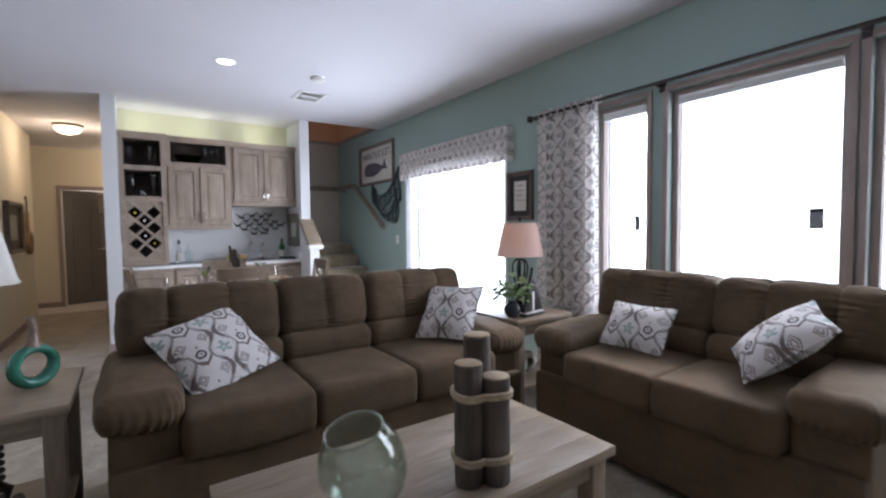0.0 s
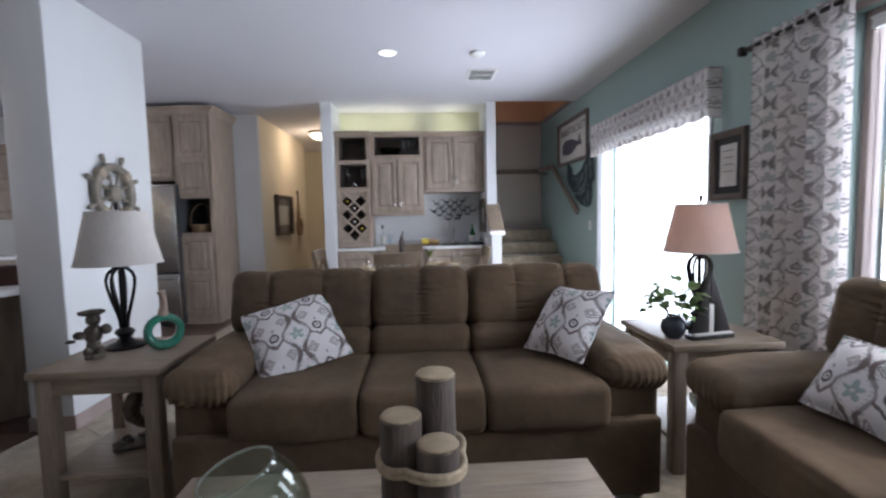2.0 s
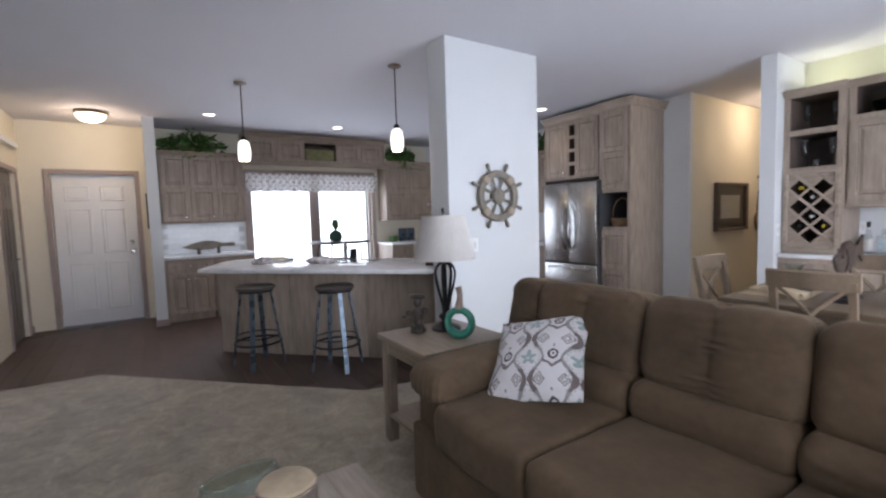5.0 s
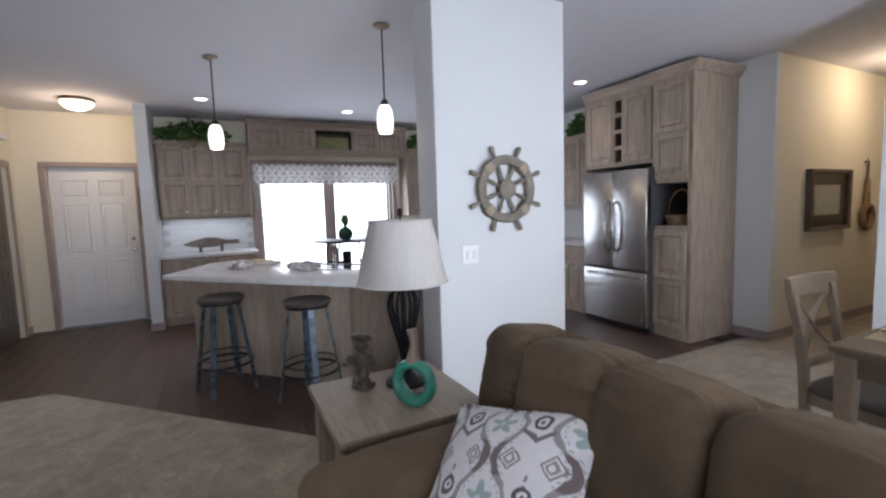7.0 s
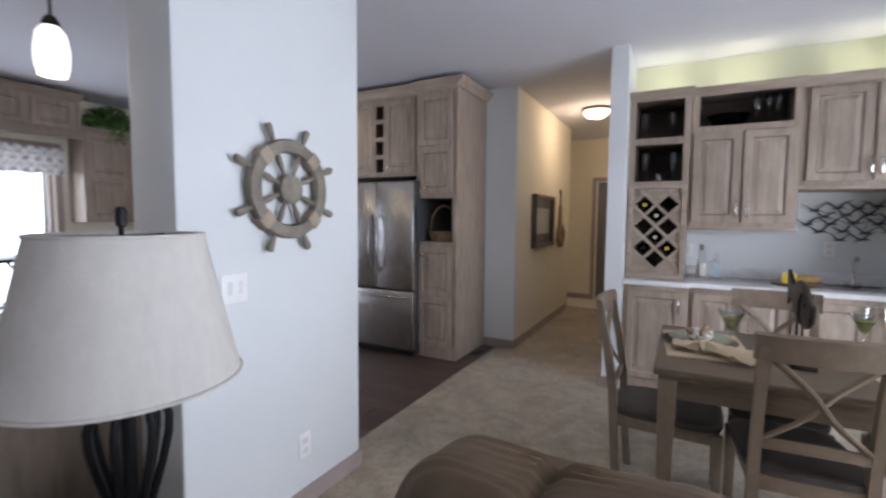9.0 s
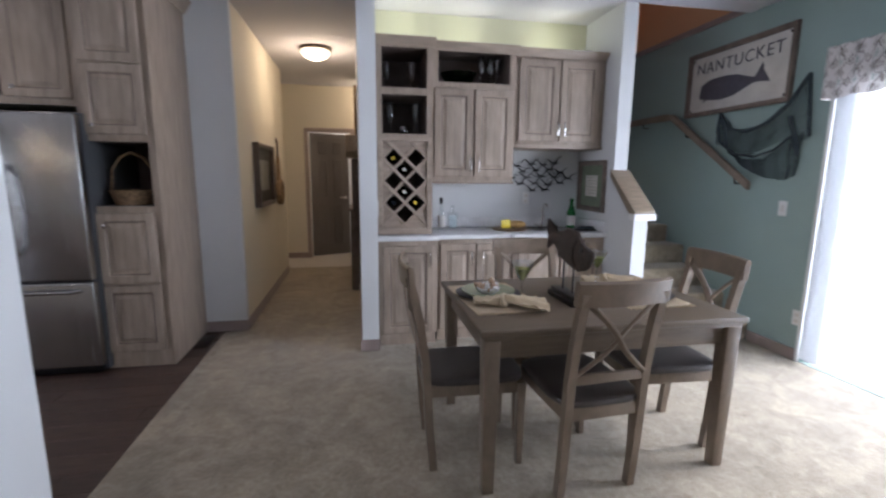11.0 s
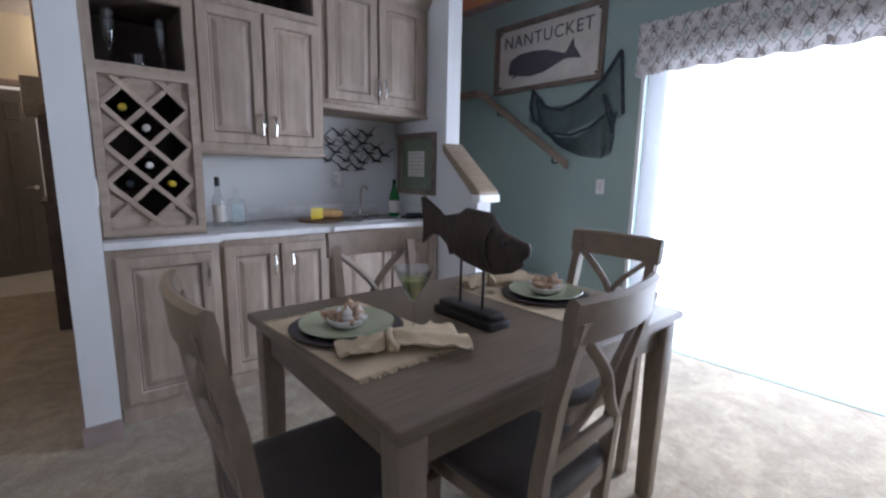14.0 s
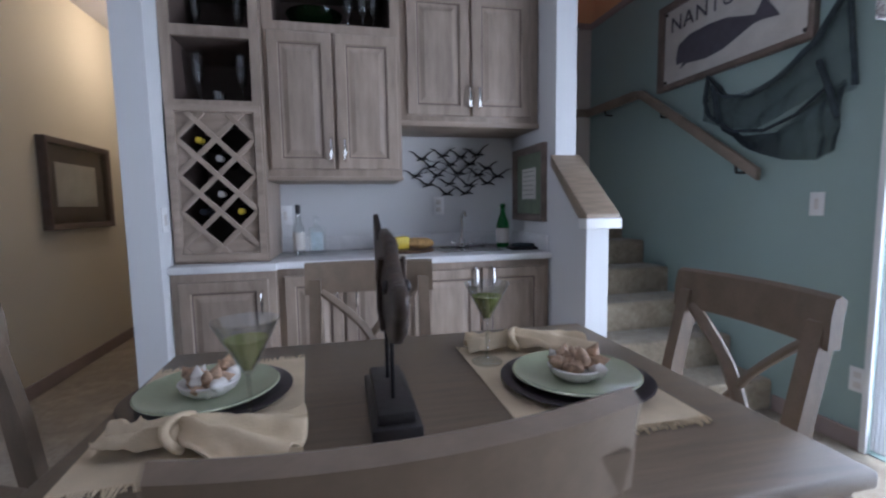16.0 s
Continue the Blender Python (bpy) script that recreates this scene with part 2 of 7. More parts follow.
M_SOFA.node_tree.nodes["Principled BSDF"].inputs["Sheen Tint"].default_value = (0.85, 0.68, 0.48, 1)
M_SEAT = mk("dark_leather_seat", (0.062, 0.050, 0.044), 0.2, 9, 0.45, 0.2, 130)
M_PRINT = print_fabric("ikat_print_cotton", ground=0.90)
M_DRAPE = print_fabric("ikat_print_drape", 0.135, 0.165, thin=0.45, ink=0.60, ground=1.2, waver=0.22)
M_DRAPE2 = print_fabric("ikat_print_valance", 0.105, 0.13, thin=0.10, ink=0.85, ground=0.86, waver=0.42)
M_SHADE = linen_shade("off_white_linen_shade", (0.70, 0.665, 0.62))
# same linen with the bulb's pinkish glow tinted into its colour
M_SHADE_LIT = linen_shade("lit_linen_shade", (0.74, 0.60, 0.54), 0.5)
M_BLACK = mk("black_iron", (0.018, 0.018, 0.020), 0.2, 20, 0.38, 0.1, 160, metal=0.6)
M_STEEL = mk("brushed_stainless", (0.46, 0.455, 0.45), 0.10, 4, 0.24, 0.05, 120, metal=1.0, stretch=(30, 30, 0.4))
M_CHROME = mk("polished_nickel", (0.72, 0.70, 0.68), 0.03, 10, 0.14, 0, metal=1.0)
M_BRONZE = mk("dark_bronze_rod", (0.05, 0.042, 0.040), 0.2, 20, 0.4, 0.05, metal=0.7)
M_TEAL = mk("teal_glaze", (0.035, 0.215, 0.145), 0.25, 14, 0.12, 0.04, 60, coat=0.6)
M_CLAYNECK = mk("bronze_glaze", (0.27, 0.20, 0.15), 0.3, 20, 0.3, 0.1, 60, metal=0.1)
M_GLASS = thin_glass("clear_thin_glass", (0.93, 0.95, 0.95))
M_GREENGLASS = glass_mat("pale_green_glass", (0.90, 0.975, 0.92), 0.02)
M_JAR = thin_glass("thin_pale_green_glass", (0.915, 0.965, 0.93))
M_LIMEGLASS = mk("lime_drink", (0.30, 0.36, 0.07), 0.1, 12, 0.15, 0)
M_PINE = mk("dark_green_ceramic", (0.02, 0.075, 0.045), 0.3, 30, 0.3, 0.3, 60)
M_BOTTLE = glass_mat("green_bottle_glass", (0.03, 0.35, 0.08), 0.04)
M_PANE = glass_mat("window_glass", (0.98, 1, 0.99), 0.0, 1.1)
M_DARKDOOR = mk("dark_brown_door_paint", (0.150, 0.132, 0.118), 0.04, 6, 0.42, 0.03, 60, stretch=(8, 8, 1))
M_WHITEDOOR = mk("white_door_paint", (0.74, 0.74, 0.75), 0.02, 4, 0.4, 0.04, 100)
M_PLASTIC = mk("white_plastic", (0.76, 0.76, 0.75), 0.02, 10, 0.35, 0.0)
M_LOG = mk("weathered_pile", (0.115, 0.088, 0.070), 0.4, 6, 0.8, 0.5, 40, stretch=(6, 6, 0.8), dist=0.01)
M_LOGTOP = mk("sawn_pile_end", (0.40, 0.31, 0.20), 0.2, 18, 0.8, 0.3, 80)
M_ROPE = mk("jute_rope", (0.42, 0.33, 0.22), 0.2, 60, 0.9, 0.6, 180)
M_FISH = mk("carved_dark_wood", (0.046, 0.028, 0.018), 0.5, 10, 0.5, 0.5, 45, stretch=(1, 3, 1))
M_FISHBASE = mk("near_black_base", (0.022, 0.018, 0.018), 0.3, 12, 0.4, 0.2, 50)
M_PLATE = mk("celadon_plate", (0.40, 0.435, 0.295), 0.06, 12, 0.22, 0.0, coat=0.4)
M_CHARGER = mk("dark_charger", (0.040, 0.030, 0.034), 0.1, 20, 0.35, 0.1, 100)
M_BOWL = mk("white_stoneware", (0.70, 0.67, 0.63), 0.05, 12, 0.25, 0.0)
M_SHELL = mk("seashell", (0.50, 0.33, 0.21), 0.45, 45, 0.45, 0.3, 120)
M_LINEN = mk("natural_linen", (0.63, 0.51, 0.345), 0.10, 12, 0.92, 0.5, 320)
M_LEAF = mk("leaf_green", (0.085, 0.180, 0.040), 0.45, 12, 0.5, 0.2, 60)
M_LEAFY = mk("leaf_light", (0.15, 0.24, 0.07), 0.4, 12, 0.5, 0.2, 60)
M_NAVY = mk("dark_stoneware", (0.030, 0.036, 0.050), 0.2, 10, 0.25, 0.05)
M_DRIFT = mk("driftwood_grey", (0.215, 0.190, 0.150), 0.3, 9, 0.75, 0.4, 60)
M_DRIFTL = mk("driftwood_binding", (0.33, 0.27, 0.20), 0.2, 20, 0.8, 0.4, 80)
M_PEWTER = mk("antique_bronze_figure", (0.125, 0.105, 0.085), 0.5, 40, 0.34, 0.5, 120, metal=0.5, dist=0.008)
M_FRAME = mk("brown_picture_frame", (0.110, 0.080, 0.066), 0.25, 12, 0.45, 0.15, 60)
M_FRAMEL = mk("worn_brown_frame", (0.185, 0.140, 0.115), 0.25, 12, 0.55, 0.15, 60)
M_DARKMAT = mk("black_picture_mat", (0.02, 0.02, 0.022), 0.1, 10, 0.6, 0)
M_PAPER = mk("aged_paper", (0.60, 0.575, 0.53), 0.08, 8, 0.8, 0.05)
M_GREYINK = mk("slate_ink", (0.095, 0.088, 0.110), 0.12, 14, 0.8, 0.05)
M_GREENMAT = mk("moss_green_mat", (0.17, 0.205, 0.14), 0.15, 10, 0.7, 0.05)
M_MIRROR = mk("mirror_silver", (0.82, 0.83, 0.85), 0.02, 4, 0.03, 0, metal=1.0, rvar=0.01)
M_NET = mk("dark_fishing_net", (0.050, 0.070, 0.080), 0.3, 30, 0.9, 0.3, 200)
M_IRONGULL = mk("black_metal_birds", (0.020, 0.021, 0.024), 0.2, 20, 0.4, 0.1, metal=0.5)
M_LEMON = mk("yellow_cheese", (0.72, 0.55, 0.04), 0.1, 20, 0.45, 0.1)
M_BREAD = mk("crusty_bread", (0.52, 0.32, 0.12), 0.3, 25, 0.8, 0.4, 60)
M_BOARD = mk("walnut_board", (0.15, 0.08, 0.04), 0.3, 6, 0.4, 0.1, 50, stretch=(1, 10, 10))
M_BASKET = mk("wicker", (0.26, 0.17, 0.09), 0.4, 40, 0.8, 0.8, 90)
M_BLUE = mk("blue_grey_enamel", (0.085, 0.115, 0.145), 0.15, 12, 0.28, 0.05, 80, metal=0.5)
M_TILE = mk("white_subway_tile", (0.66, 0.68, 0.69), 0.04, 4, 0.12, 0.0, per_piece=0.03)
M_GROUT = mk("pale_grout", (0.50, 0.50, 0.50), 0.05, 20, 0.9, 0.1)
M_DARKGLASS = mk("black_oven_glass", (0.012, 0.012, 0.014), 0.1, 5, 0.08, 0)
M_CORD = mk("lamp_cord", (0.35, 0.32, 0.28), 0.1, 20, 0.6, 0)
M_TOWEL = mk("printed_dish_towel", (0.60, 0.56, 0.56), 0.5, 26, 0.9, 0.5, 150)
M_SHEER = linen_shade("sheer_white_vane", (0.85, 0.86, 0.87), 0.5)
M_GRASS = mk("pale_outdoor_ground", (0.30, 0.29, 0.25), 0.2, 0.6, 0.9, 0.2, 20)
G_PEND = glow("lit_opal_glass", (1.0, 0.90, 0.74), 3.2)
G_WARM = glow("lit_flush_bowl", (1.0, 0.82, 0.52), 4.5)
G_CAN = glow("lit_can_lens", (1.0, 0.90, 0.78), 9.0)
G_BULB = glow("bulb", (1.0, 0.75, 0.45), 12.0)

# ---- mesh helpers ----
def bx(x0, y0, z0, x1, y1, z1, bev=0.0, bm=None, seg=2):
    """Box between two corners, with rounded edges, in bm or a new bmesh."""
    t = bmesh.new()
    vs = bmesh.ops.create_cube(t, size=1.0)["verts"]
    for v in vs:
        v.co = Vector(((x0 + x1) / 2 + v.co.x * abs(x1 - x0), (y0 + y1) / 2 + v.co.y * abs(y1 - y0), (z0 + z1) / 2 + v.co.z * abs(z1 - z0)))
    if bev:
        bmesh.ops.bevel(t, geom=t.edges[:], offset=min(bev, 0.45 * min(abs(x1 - x0), abs(y1 - y0), abs(z1 - z0))), segments=seg, affect="EDGES", profile=0.5)
    return join(bm, t)


def join(bm, t):
    if bm is None:
        return t
    me = bpy.data.meshes.new("tmp")
    t.to_mesh(me)
    t.free()
    bm.from_mesh(me)
    bpy.data.meshes.remove(me)
    return bm


def moved(bm, m):
    bmesh.ops.transform(bm, matrix=m, verts=bm.verts[:])
    return bm


def lathe(profile, seg=28, bm=None, at=(0, 0, 0)):
    t = bmesh.new()
    rings = []
    for r, z in profile:
        if r < 1e-5:
            rings.append([t.verts.new((at[0], at[1], at[2] + z))])
        else:
            rings.append([t.verts.new((at[0] + r * math.cos(a), at[1] + r * math.sin(a), at[2] + z)) for a in (2 * math.pi * i / seg for i in range(seg))])
    for a, b in zip(rings, rings[1:]):
        for i in range(seg):
            j = (i + 1) % seg
            if len(a) == 1 and len(b) > 1:
                t.faces.new((a[0], b[j], b[i]))
            elif len(b) == 1 and len(a) > 1:
                t.faces.new((a[i], a[j], b[0]))
            elif len(a) > 1:
                t.faces.new((a[i], a[j], b[j], b[i]))
    bmesh.ops.recalc_face_normals(t, faces=t.faces[:])
    return join(bm, t)


def tube(pts, r, seg=8, closed=False, bm=None, radii=None, flat=1.0):
    """A round bar swept along points."""
    t = bmesh.new()
    pts = [Vector(p) for p in pts]
    n = len(pts)
    rings, up = [], Vector((0.123, 0.456, 0.88)).normalized()
    for i, p in enumerate(pts):
        d = (pts[(i + 1) % n] - pts[i - 1]) if closed else (pts[min(i + 1, n - 1)] - pts[max(i - 1, 0)])
        d.normalize()
        s = d.cross(up)
        if s.length < 1e-3:
            s = d.orthogonal()
        s.normalize()
        up = s.cross(d).normalized()
        rad = radii[i] if radii else r
        rings.append([t.verts.new(p + s * math.cos(a) * rad + up * math.sin(a) * rad * flat) for a in (2 * math.pi * k / seg for k in range(seg))])
    for i in range(n if closed else n - 1):
        a, b = rings[i], rings[(i + 1) % n]
        for k in range(seg):
            t.faces.new((a[k], a[(k + 1) % seg], b[(k + 1) % seg], b[k]))
    if not closed:
        t.faces.new(rings[0][::-1])
        t.faces.new(rings[-1])
    bmesh.ops.recalc_face_normals(t, faces=t.faces[:])
    return join(bm, t)


def prism(outline, a0, a1, axis="z", bev=0.0, bm=None):
    """An outline extruded along an axis: x -> (y, z), y -> (x, z), z -> (x, y)."""
    t = bmesh.new()

    def at(p, a):
        return {"x": (a, p[0], p[1]), "y": (p[0], a, p[1]), "z": (p[0], p[1], a)}[axis]

    lo, hi = [t.verts.new(at(p, a0)) for p in outline], [t.verts.new(at(p, a1)) for p in outline]
    n = len(outline)
    t.faces.new(lo)
    t.faces.new(hi)
    for i in range(n):
        t.faces.new((lo[i], lo[(i + 1) % n], hi[(i + 1) % n], hi[i]))
    bmesh.ops.recalc_face_normals(t, faces=t.faces[:])
    if bev:
        bmesh.ops.bevel(t, geom=t.edges[:], offset=bev, segments=2, affect="EDGES", profile=0.5)
    return join(bm, t)


def steps(w, h, rings, thick, bm=None, at=(0, 0, 0)):
    """A rectangular slab in the xz plane whose front (towards -y) steps in by rings of (inset, depth forward)."""
    t = bmesh.new()

    def ring(i, y):
        return [t.verts.new((at[0] + x, at[1] + y, at[2] + z)) for x, z in ((i, i), (w - i, i), (w - i, h - i), (i, h - i))]

    loops = [ring(0, thick)] + [ring(i, -d) for i, d in rings]
    t.faces.new(loops[0])
    for a, b in zip(loops, loops[1:]):
        for k in range(4):
            t.faces.new((a[k], a[(k + 1) % 4], b[(k + 1) % 4], b[k]))
    t.faces.new(loops[-1])
    bmesh.ops.recalc_face_normals(t, faces=t.faces[:])
    return join(bm, t)


def hollow(w, h, rings, bm=None, at=(0, 0, 0)):
    """A picture-frame ring in the xz plane from rings of (inset, y); the last joins the first."""
    t = bmesh.new()
    loops = [[t.verts.new((at[0] + x, at[1] + y, at[2] + z)) for x, z in ((i, i), (w - i, i), (w - i, h - i), (i, h - i))] for i, y in rings]
    for a, b in zip(loops, loops[1:] + loops[:1]):
        for k in range(4):
            t.faces.new((a[k], a[(k + 1) % 4], b[(k + 1) % 4], b[k]))
    bmesh.ops.recalc_face_normals(t, faces=t.faces[:])
    return join(bm, t)


def mesh_of(name, bm, material, smooth=None):
    me = bpy.data.meshes.new(name)
    if smooth is None:
        smooth = 40
    bm.to_mesh(me)
    bm.free()
    me.materials.append(material)
    if smooth:
        me.shade_smooth()
        me.set_sharp_from_angle(angle=radians(smooth))
    return me


def part(name, bm, material, parent, label="", smooth=None, m=None):
    ob = new(name, mesh_of(name, bm, material, smooth))
    ob.parent = parent
    if m is not None:
        ob.matrix_basis = m
    return tagged(ob, label)


def thing(name, m, label, category, group="", kind=""):
    ob = new(name)
    ob.empty_display_size = 0.1
    ob.matrix_basis = m
    return tagged(ob, label, category, group, kind)


def single(name, bm, material, m, label, category, group="", smooth=None):
    ob = new(name, mesh_of(name, bm, material, smooth))
    ob.matrix_basis = m
    return tagged(ob, label, category, group)


def structure(name, bm, material, label="", category="", smooth=0):
    ob = new(name, mesh_of(name, bm, material, smooth))
    return tagged(ob, label, category, kind="structure")


def shared(name, me, m, parent):
    ob = new(name, me)
    ob.parent = parent
    ob.matrix_basis = m
    return ob


I4 = Matrix.Identity(4)
H = 2.74          # ceiling
XE = 4.12         # inner face of the green wall
XW = -4.95        # inner face of the entry and kitchen window wall
YB = 7.45         # back wall of the kitchen and bar
YS = -1.8         # wall behind the start


def wall_with_holes(name, axis, at0, at1, a0, a1, z1, holes, material, label, category="wall"):
    """A wall of thickness at0..at1 on its axis, from a0 to a1 along it, with rectangular holes (a, b, low, high)."""
    bm = bmesh.new()
    cuts = sorted(holes)

    def block(p, q, lo, hi):
        if q - p < 1e-4 or hi - lo < 1e-4:
            return
        if axis == "x":
            bx(at0, p, lo, at1, q, hi, bm=bm)
        else:
            bx(p, at0, lo, q, at1, hi, bm=bm)

    cur = a0
    for p, q, lo, hi in cuts:
        block(cur, p, 0, z1)
        block(p, q, 0, lo)
        block(p, q, hi, z1)
        cur = q
    block(cur, a1, 0, z1)
    return structure(name, bm, material, label, category)


# ---- setting ----
structure("ground", bx(-400, -400, -0.62, 400, 400, -0.50), M_GRASS, "pale open ground outside the house", "ground")
EAST = [(4.13, 6.03, 0.004, 2.03), (2.66, 3.09, 0.62, 2.20), (1.58, 2.51, 0.62, 2.20), (0.58, 1.50, 0.62, 2.20)]
wall_with_holes("wall_east", "x", XE, XE + 0.16, YS, 8.45, 2.76, EAST, M_GREEN, "sage green painted wall with windows and patio door")
wall_with_holes("wall_west", "x", XW - 0.16, XW, 0.45, YB + 0.12, H, [(0.86, 1.78, 0.0, 2.06), (3.28, 5.42, 0.30, 2.12)], M_CREAM, "cream wall with front door and kitchen window")
wall_with_holes("wall_south", "y", YS - 0.12, YS, -3.4, XE + 0.16, H, [], M_WHITE, "white painted wall behind the sitting area")
wall_with_holes("wall_closet", "y", 0.45, 0.57, XW, -3.28, H, [(-4.72, -3.92, 0.0, 2.04)], M_CREAM, "cream wall with a dark closet door")
wall_with_holes("wall_closet_back", "y", -0.25, -0.15, XW, -3.40, H, [], M_CREAM, "plain closet back wall")
wall_with_holes("wall_southwest", "x", -3.40, -3.28, YS, 0.45, H, [], M_WHITE, "white painted wall")
wall_with_holes("wall_wing", "y", 1.92, 2.05, XW, -4.17, H, [], M_WHITE, "white wing wall between entry and kitchen")
wall_with_holes("wall_kitchen", "y", YB, YB + 0.12, XW, -0.25, H, [], M_WHITE, "white kitchen back wall")
wall_with_holes("wall_hall_west", "x", -0.25, -0.13, YB, 9.85, H, [], M_CREAM, "cream hall wall")
structure("wall_hall_corner", bx(-0.60, YB - 0.003, 0, -0.127, YB + 0.06, H), M_WHITE, "white wall end beside the tall cabinet", "wall")
wall_with_holes("wall_hall_jog", "y", 9.85, 9.97, -0.60, -0.13, H, [], M_CREAM, "cream hall wall")
wall_with_holes("wall_hall_far_west", "x", -0.60, -0.48, 9.97, 10.95, H, [], M_CREAM, "cream hall wall")
wall_with_holes("wall_hall_end", "y", 10.95, 11.07, -0.60, 1.6, H, [(0.10, 0.76, 0.0, 2.03)], M_CREAM, "cream hall end wall with an open door")
wall_with_holes("wall_hall_east", "x", 0.87, 1.00, 6.79, 10.45, H, [], M_WHITE, "white wall between hall and bar")
wall_with_holes("wall_hall_far_east", "x", 1.48, 1.60, 10.45, 10.95, H, [], M_CREAM, "cream hall wall")
wall_with_holes("wall_bar_back", "y", YB, YB + 0.10, 1.0, 2.95, H, [], M_WHITE, "white wall at the back of the bar")
wall_with_holes("wall_bedroom", "y", 12.6, 12.7, -0.8, 2.2, H, [], M_WHITE, "white wall of the room past the hall")
wall_with_holes("wall_bedroom_west", "x", -0.9, -0.8, 11.07, 12.7, H, [], M_WHITE, "white wall of the room past the hall")
wall_with_holes("wall_bedroom_east", "x", 2.2, 2.3, 11.07, 12.7, H, [], M_WHITE, "white wall of the room past the hall")
# bar side wall: a knee wall with a raking top, full height behind
structure("wall_bar_side", prism([(6.50, 0), (YB + 0.10, 0), (YB + 0.10, H), (6.83, H), (6.83, 1.37), (6.50, 1.055)], 2.955, 3.075, "x"), M_WHITE, "white knee wall with full-height end beside the stair", "wall")
wall_with_holes("wall_stair_west", "x", 2.955, 3.075, YB + 0.10, 8.45, 4.9, [(7.72, 8.45, 1.05, 3.2)], M_GREIGE, "greige stair wall")
wall_with_holes("wall_stair_back", "y", 8.45, 8.57, 1.2, XE + 0.16, 2.76, [], M_GREIGE, "greige wall at the stair landing")
# upper walls coloured as if lit warmly from upstairs
structure("wall_stair_upper", bx(1.2, 8.45, 2.80, XE + 0.16, 8.57, 4.9), M_PEACH, "upper stair wall with warm lamplight in its peach colour", "wall")
structure("wall_stair_upper_east", bx(XE + 0.02, 6.85, 2.80, XE + 0.16, 8.45, 4.9), M_PEACH, "upper stair wall with warm lamplight in its peach colour", "wall")
structure("wall_stair_upper_south", bx(2.955, 6.73, H + 0.02, XE + 0.16, 6.85, 4.9), M_PEACH, "upper stair wall with warm lamplight in its peach colour", "wall")
structure("ceiling_stair", bx(1.2, 6.73, 4.9, XE + 0.16, 8.57, 5.0), M_CEIL, "white stairwell ceiling", "ceiling")
structure("trim_stair", bx(3.075, 8.425, 2.755, XE + 0.02, 8.46, 2.805, 0.006), M_TRIM, "taupe ledge trim on the stair wall", "trim")
structure("trim_stair_east", bx(XE - 0.025, 6.85, 2.755, XE + 0.03, 8.42, 2.805, 0.006), M_TRIM, "taupe ledge trim on the stair wall", "trim")
# ceiling with the stairwell left open
cm = bmesh.new()
for a in ((XW - 0.16, YS - 0.12, 3.075, 11.07), (3.075, YS - 0.12, XE + 0.16, 6.85), (-0.9, 11.07, 2.3, 12.7)):
    bx(a[0], a[1], H, a[2], a[3], H + 0.10, bm=cm)
structure("ceiling", cm, M_CEIL, "flat white painted ceiling", "ceiling")
# pillar wall between kitchen and sitting area
structure("wall_pillar", bx(-0.40, 3.89, 0, -0.13, 4.88, H, 0.012), M_WHITE, "white partition wall end with a wooden ship wheel", "wall", 40)

# floors
EDGE = [(-2.32, 0.57), (-2.27, 1.46), (-0.42, 3.24), (-0.36, 3.60), (-0.31, 3.89), (-0.31, 7.40)]
carpet = bmesh.new()
vs = [carpet.verts.new((x, y, 0)) for x, y in [(-3.28, YS), (XE, YS), (XE, 8.45), (2.955, 8.45), (2.955, YB), (1.0, YB), (1.0, 10.45), (1.48, 10.45), (1.48, 10.95),
      (0.76, 10.95), (0.76, 12.6), (0.10, 12.6), (0.10, 10.95), (-0.48, 10.95), (-0.48, 9.97), (-0.13, 9.85), (-0.13, 7.43), *EDGE[::-1], (-3.28, 0.57)]]
bmesh.ops.triangulate(carpet, faces=[carpet.faces.new(vs)])
structure("floor_carpet", carpet, M_CARPET, "cut-pile beige carpet with footprints in the nap", "carpet")
sub = structure("floor_kitchen", bx(XW, 0.45, -0.06, 3.2, YB, -0.006), M_INSIDE, "dark wood plank floor of kitchen and entry", "floor")
structure("trim_patio_threshold", bx(XE + 0.001, 4.131, -0.05, XE + 0.155, 6.029, 0.003), M_PLASTIC, "white threshold under the patio door", "trim")
structure("floor_hall_end", bx(-0.47, 10.15, -0.05, 1.47, 12.55, 0.004), mk("pale_sheet_vinyl", (0.62, 0.58, 0.53), 0.08, 5, 0.35, 0.03), "pale sheet vinyl at the hall end", "floor")
structure("floor_base", bx(XW - 0.16, YS - 0.12, -0.30, XE + 0.16, 12.7, -0.062), M_GROUT, "slab under the floors", "floor")

# baseboards
bb = bmesh.new()
for a in ((XE - 0.014, 6.03, 6.50, 0), (XE - 0.014, YS, 4.13, 0)):
    bx(a[0], a[1], 0, XE, a[2], 0.09, 0.004, bb)
for a in ((-0.13, 3.89, -0.116, 4.88), (-0.40, 4.88, -0.116, 4.894), (-0.40, 3.876, -0.116, 3.89), (-0.13, 7.447, -0.116, 9.85), (-0.46, 7.433, -0.116, 7.447), (0.856, 6.79, 0.87, 10.45),
          (0.856, 6.776, 1.003, 6.79), (XW, 1.906, -4.156, 1.92), (-4.17, 1.906, -4.156, 2.064), (XW, 0.57, -4.76, 0.584), (-0.48, 10.936, 0.06, 10.95), (0.80, 10.936, 1.48, 10.95)):
    bx(a[0], a[1], 0, a[2], a[3], 0.09, 0.003, bb)
structure("baseboard", bb, M_TRIM, "taupe painted baseboard along the walls", "baseboard")


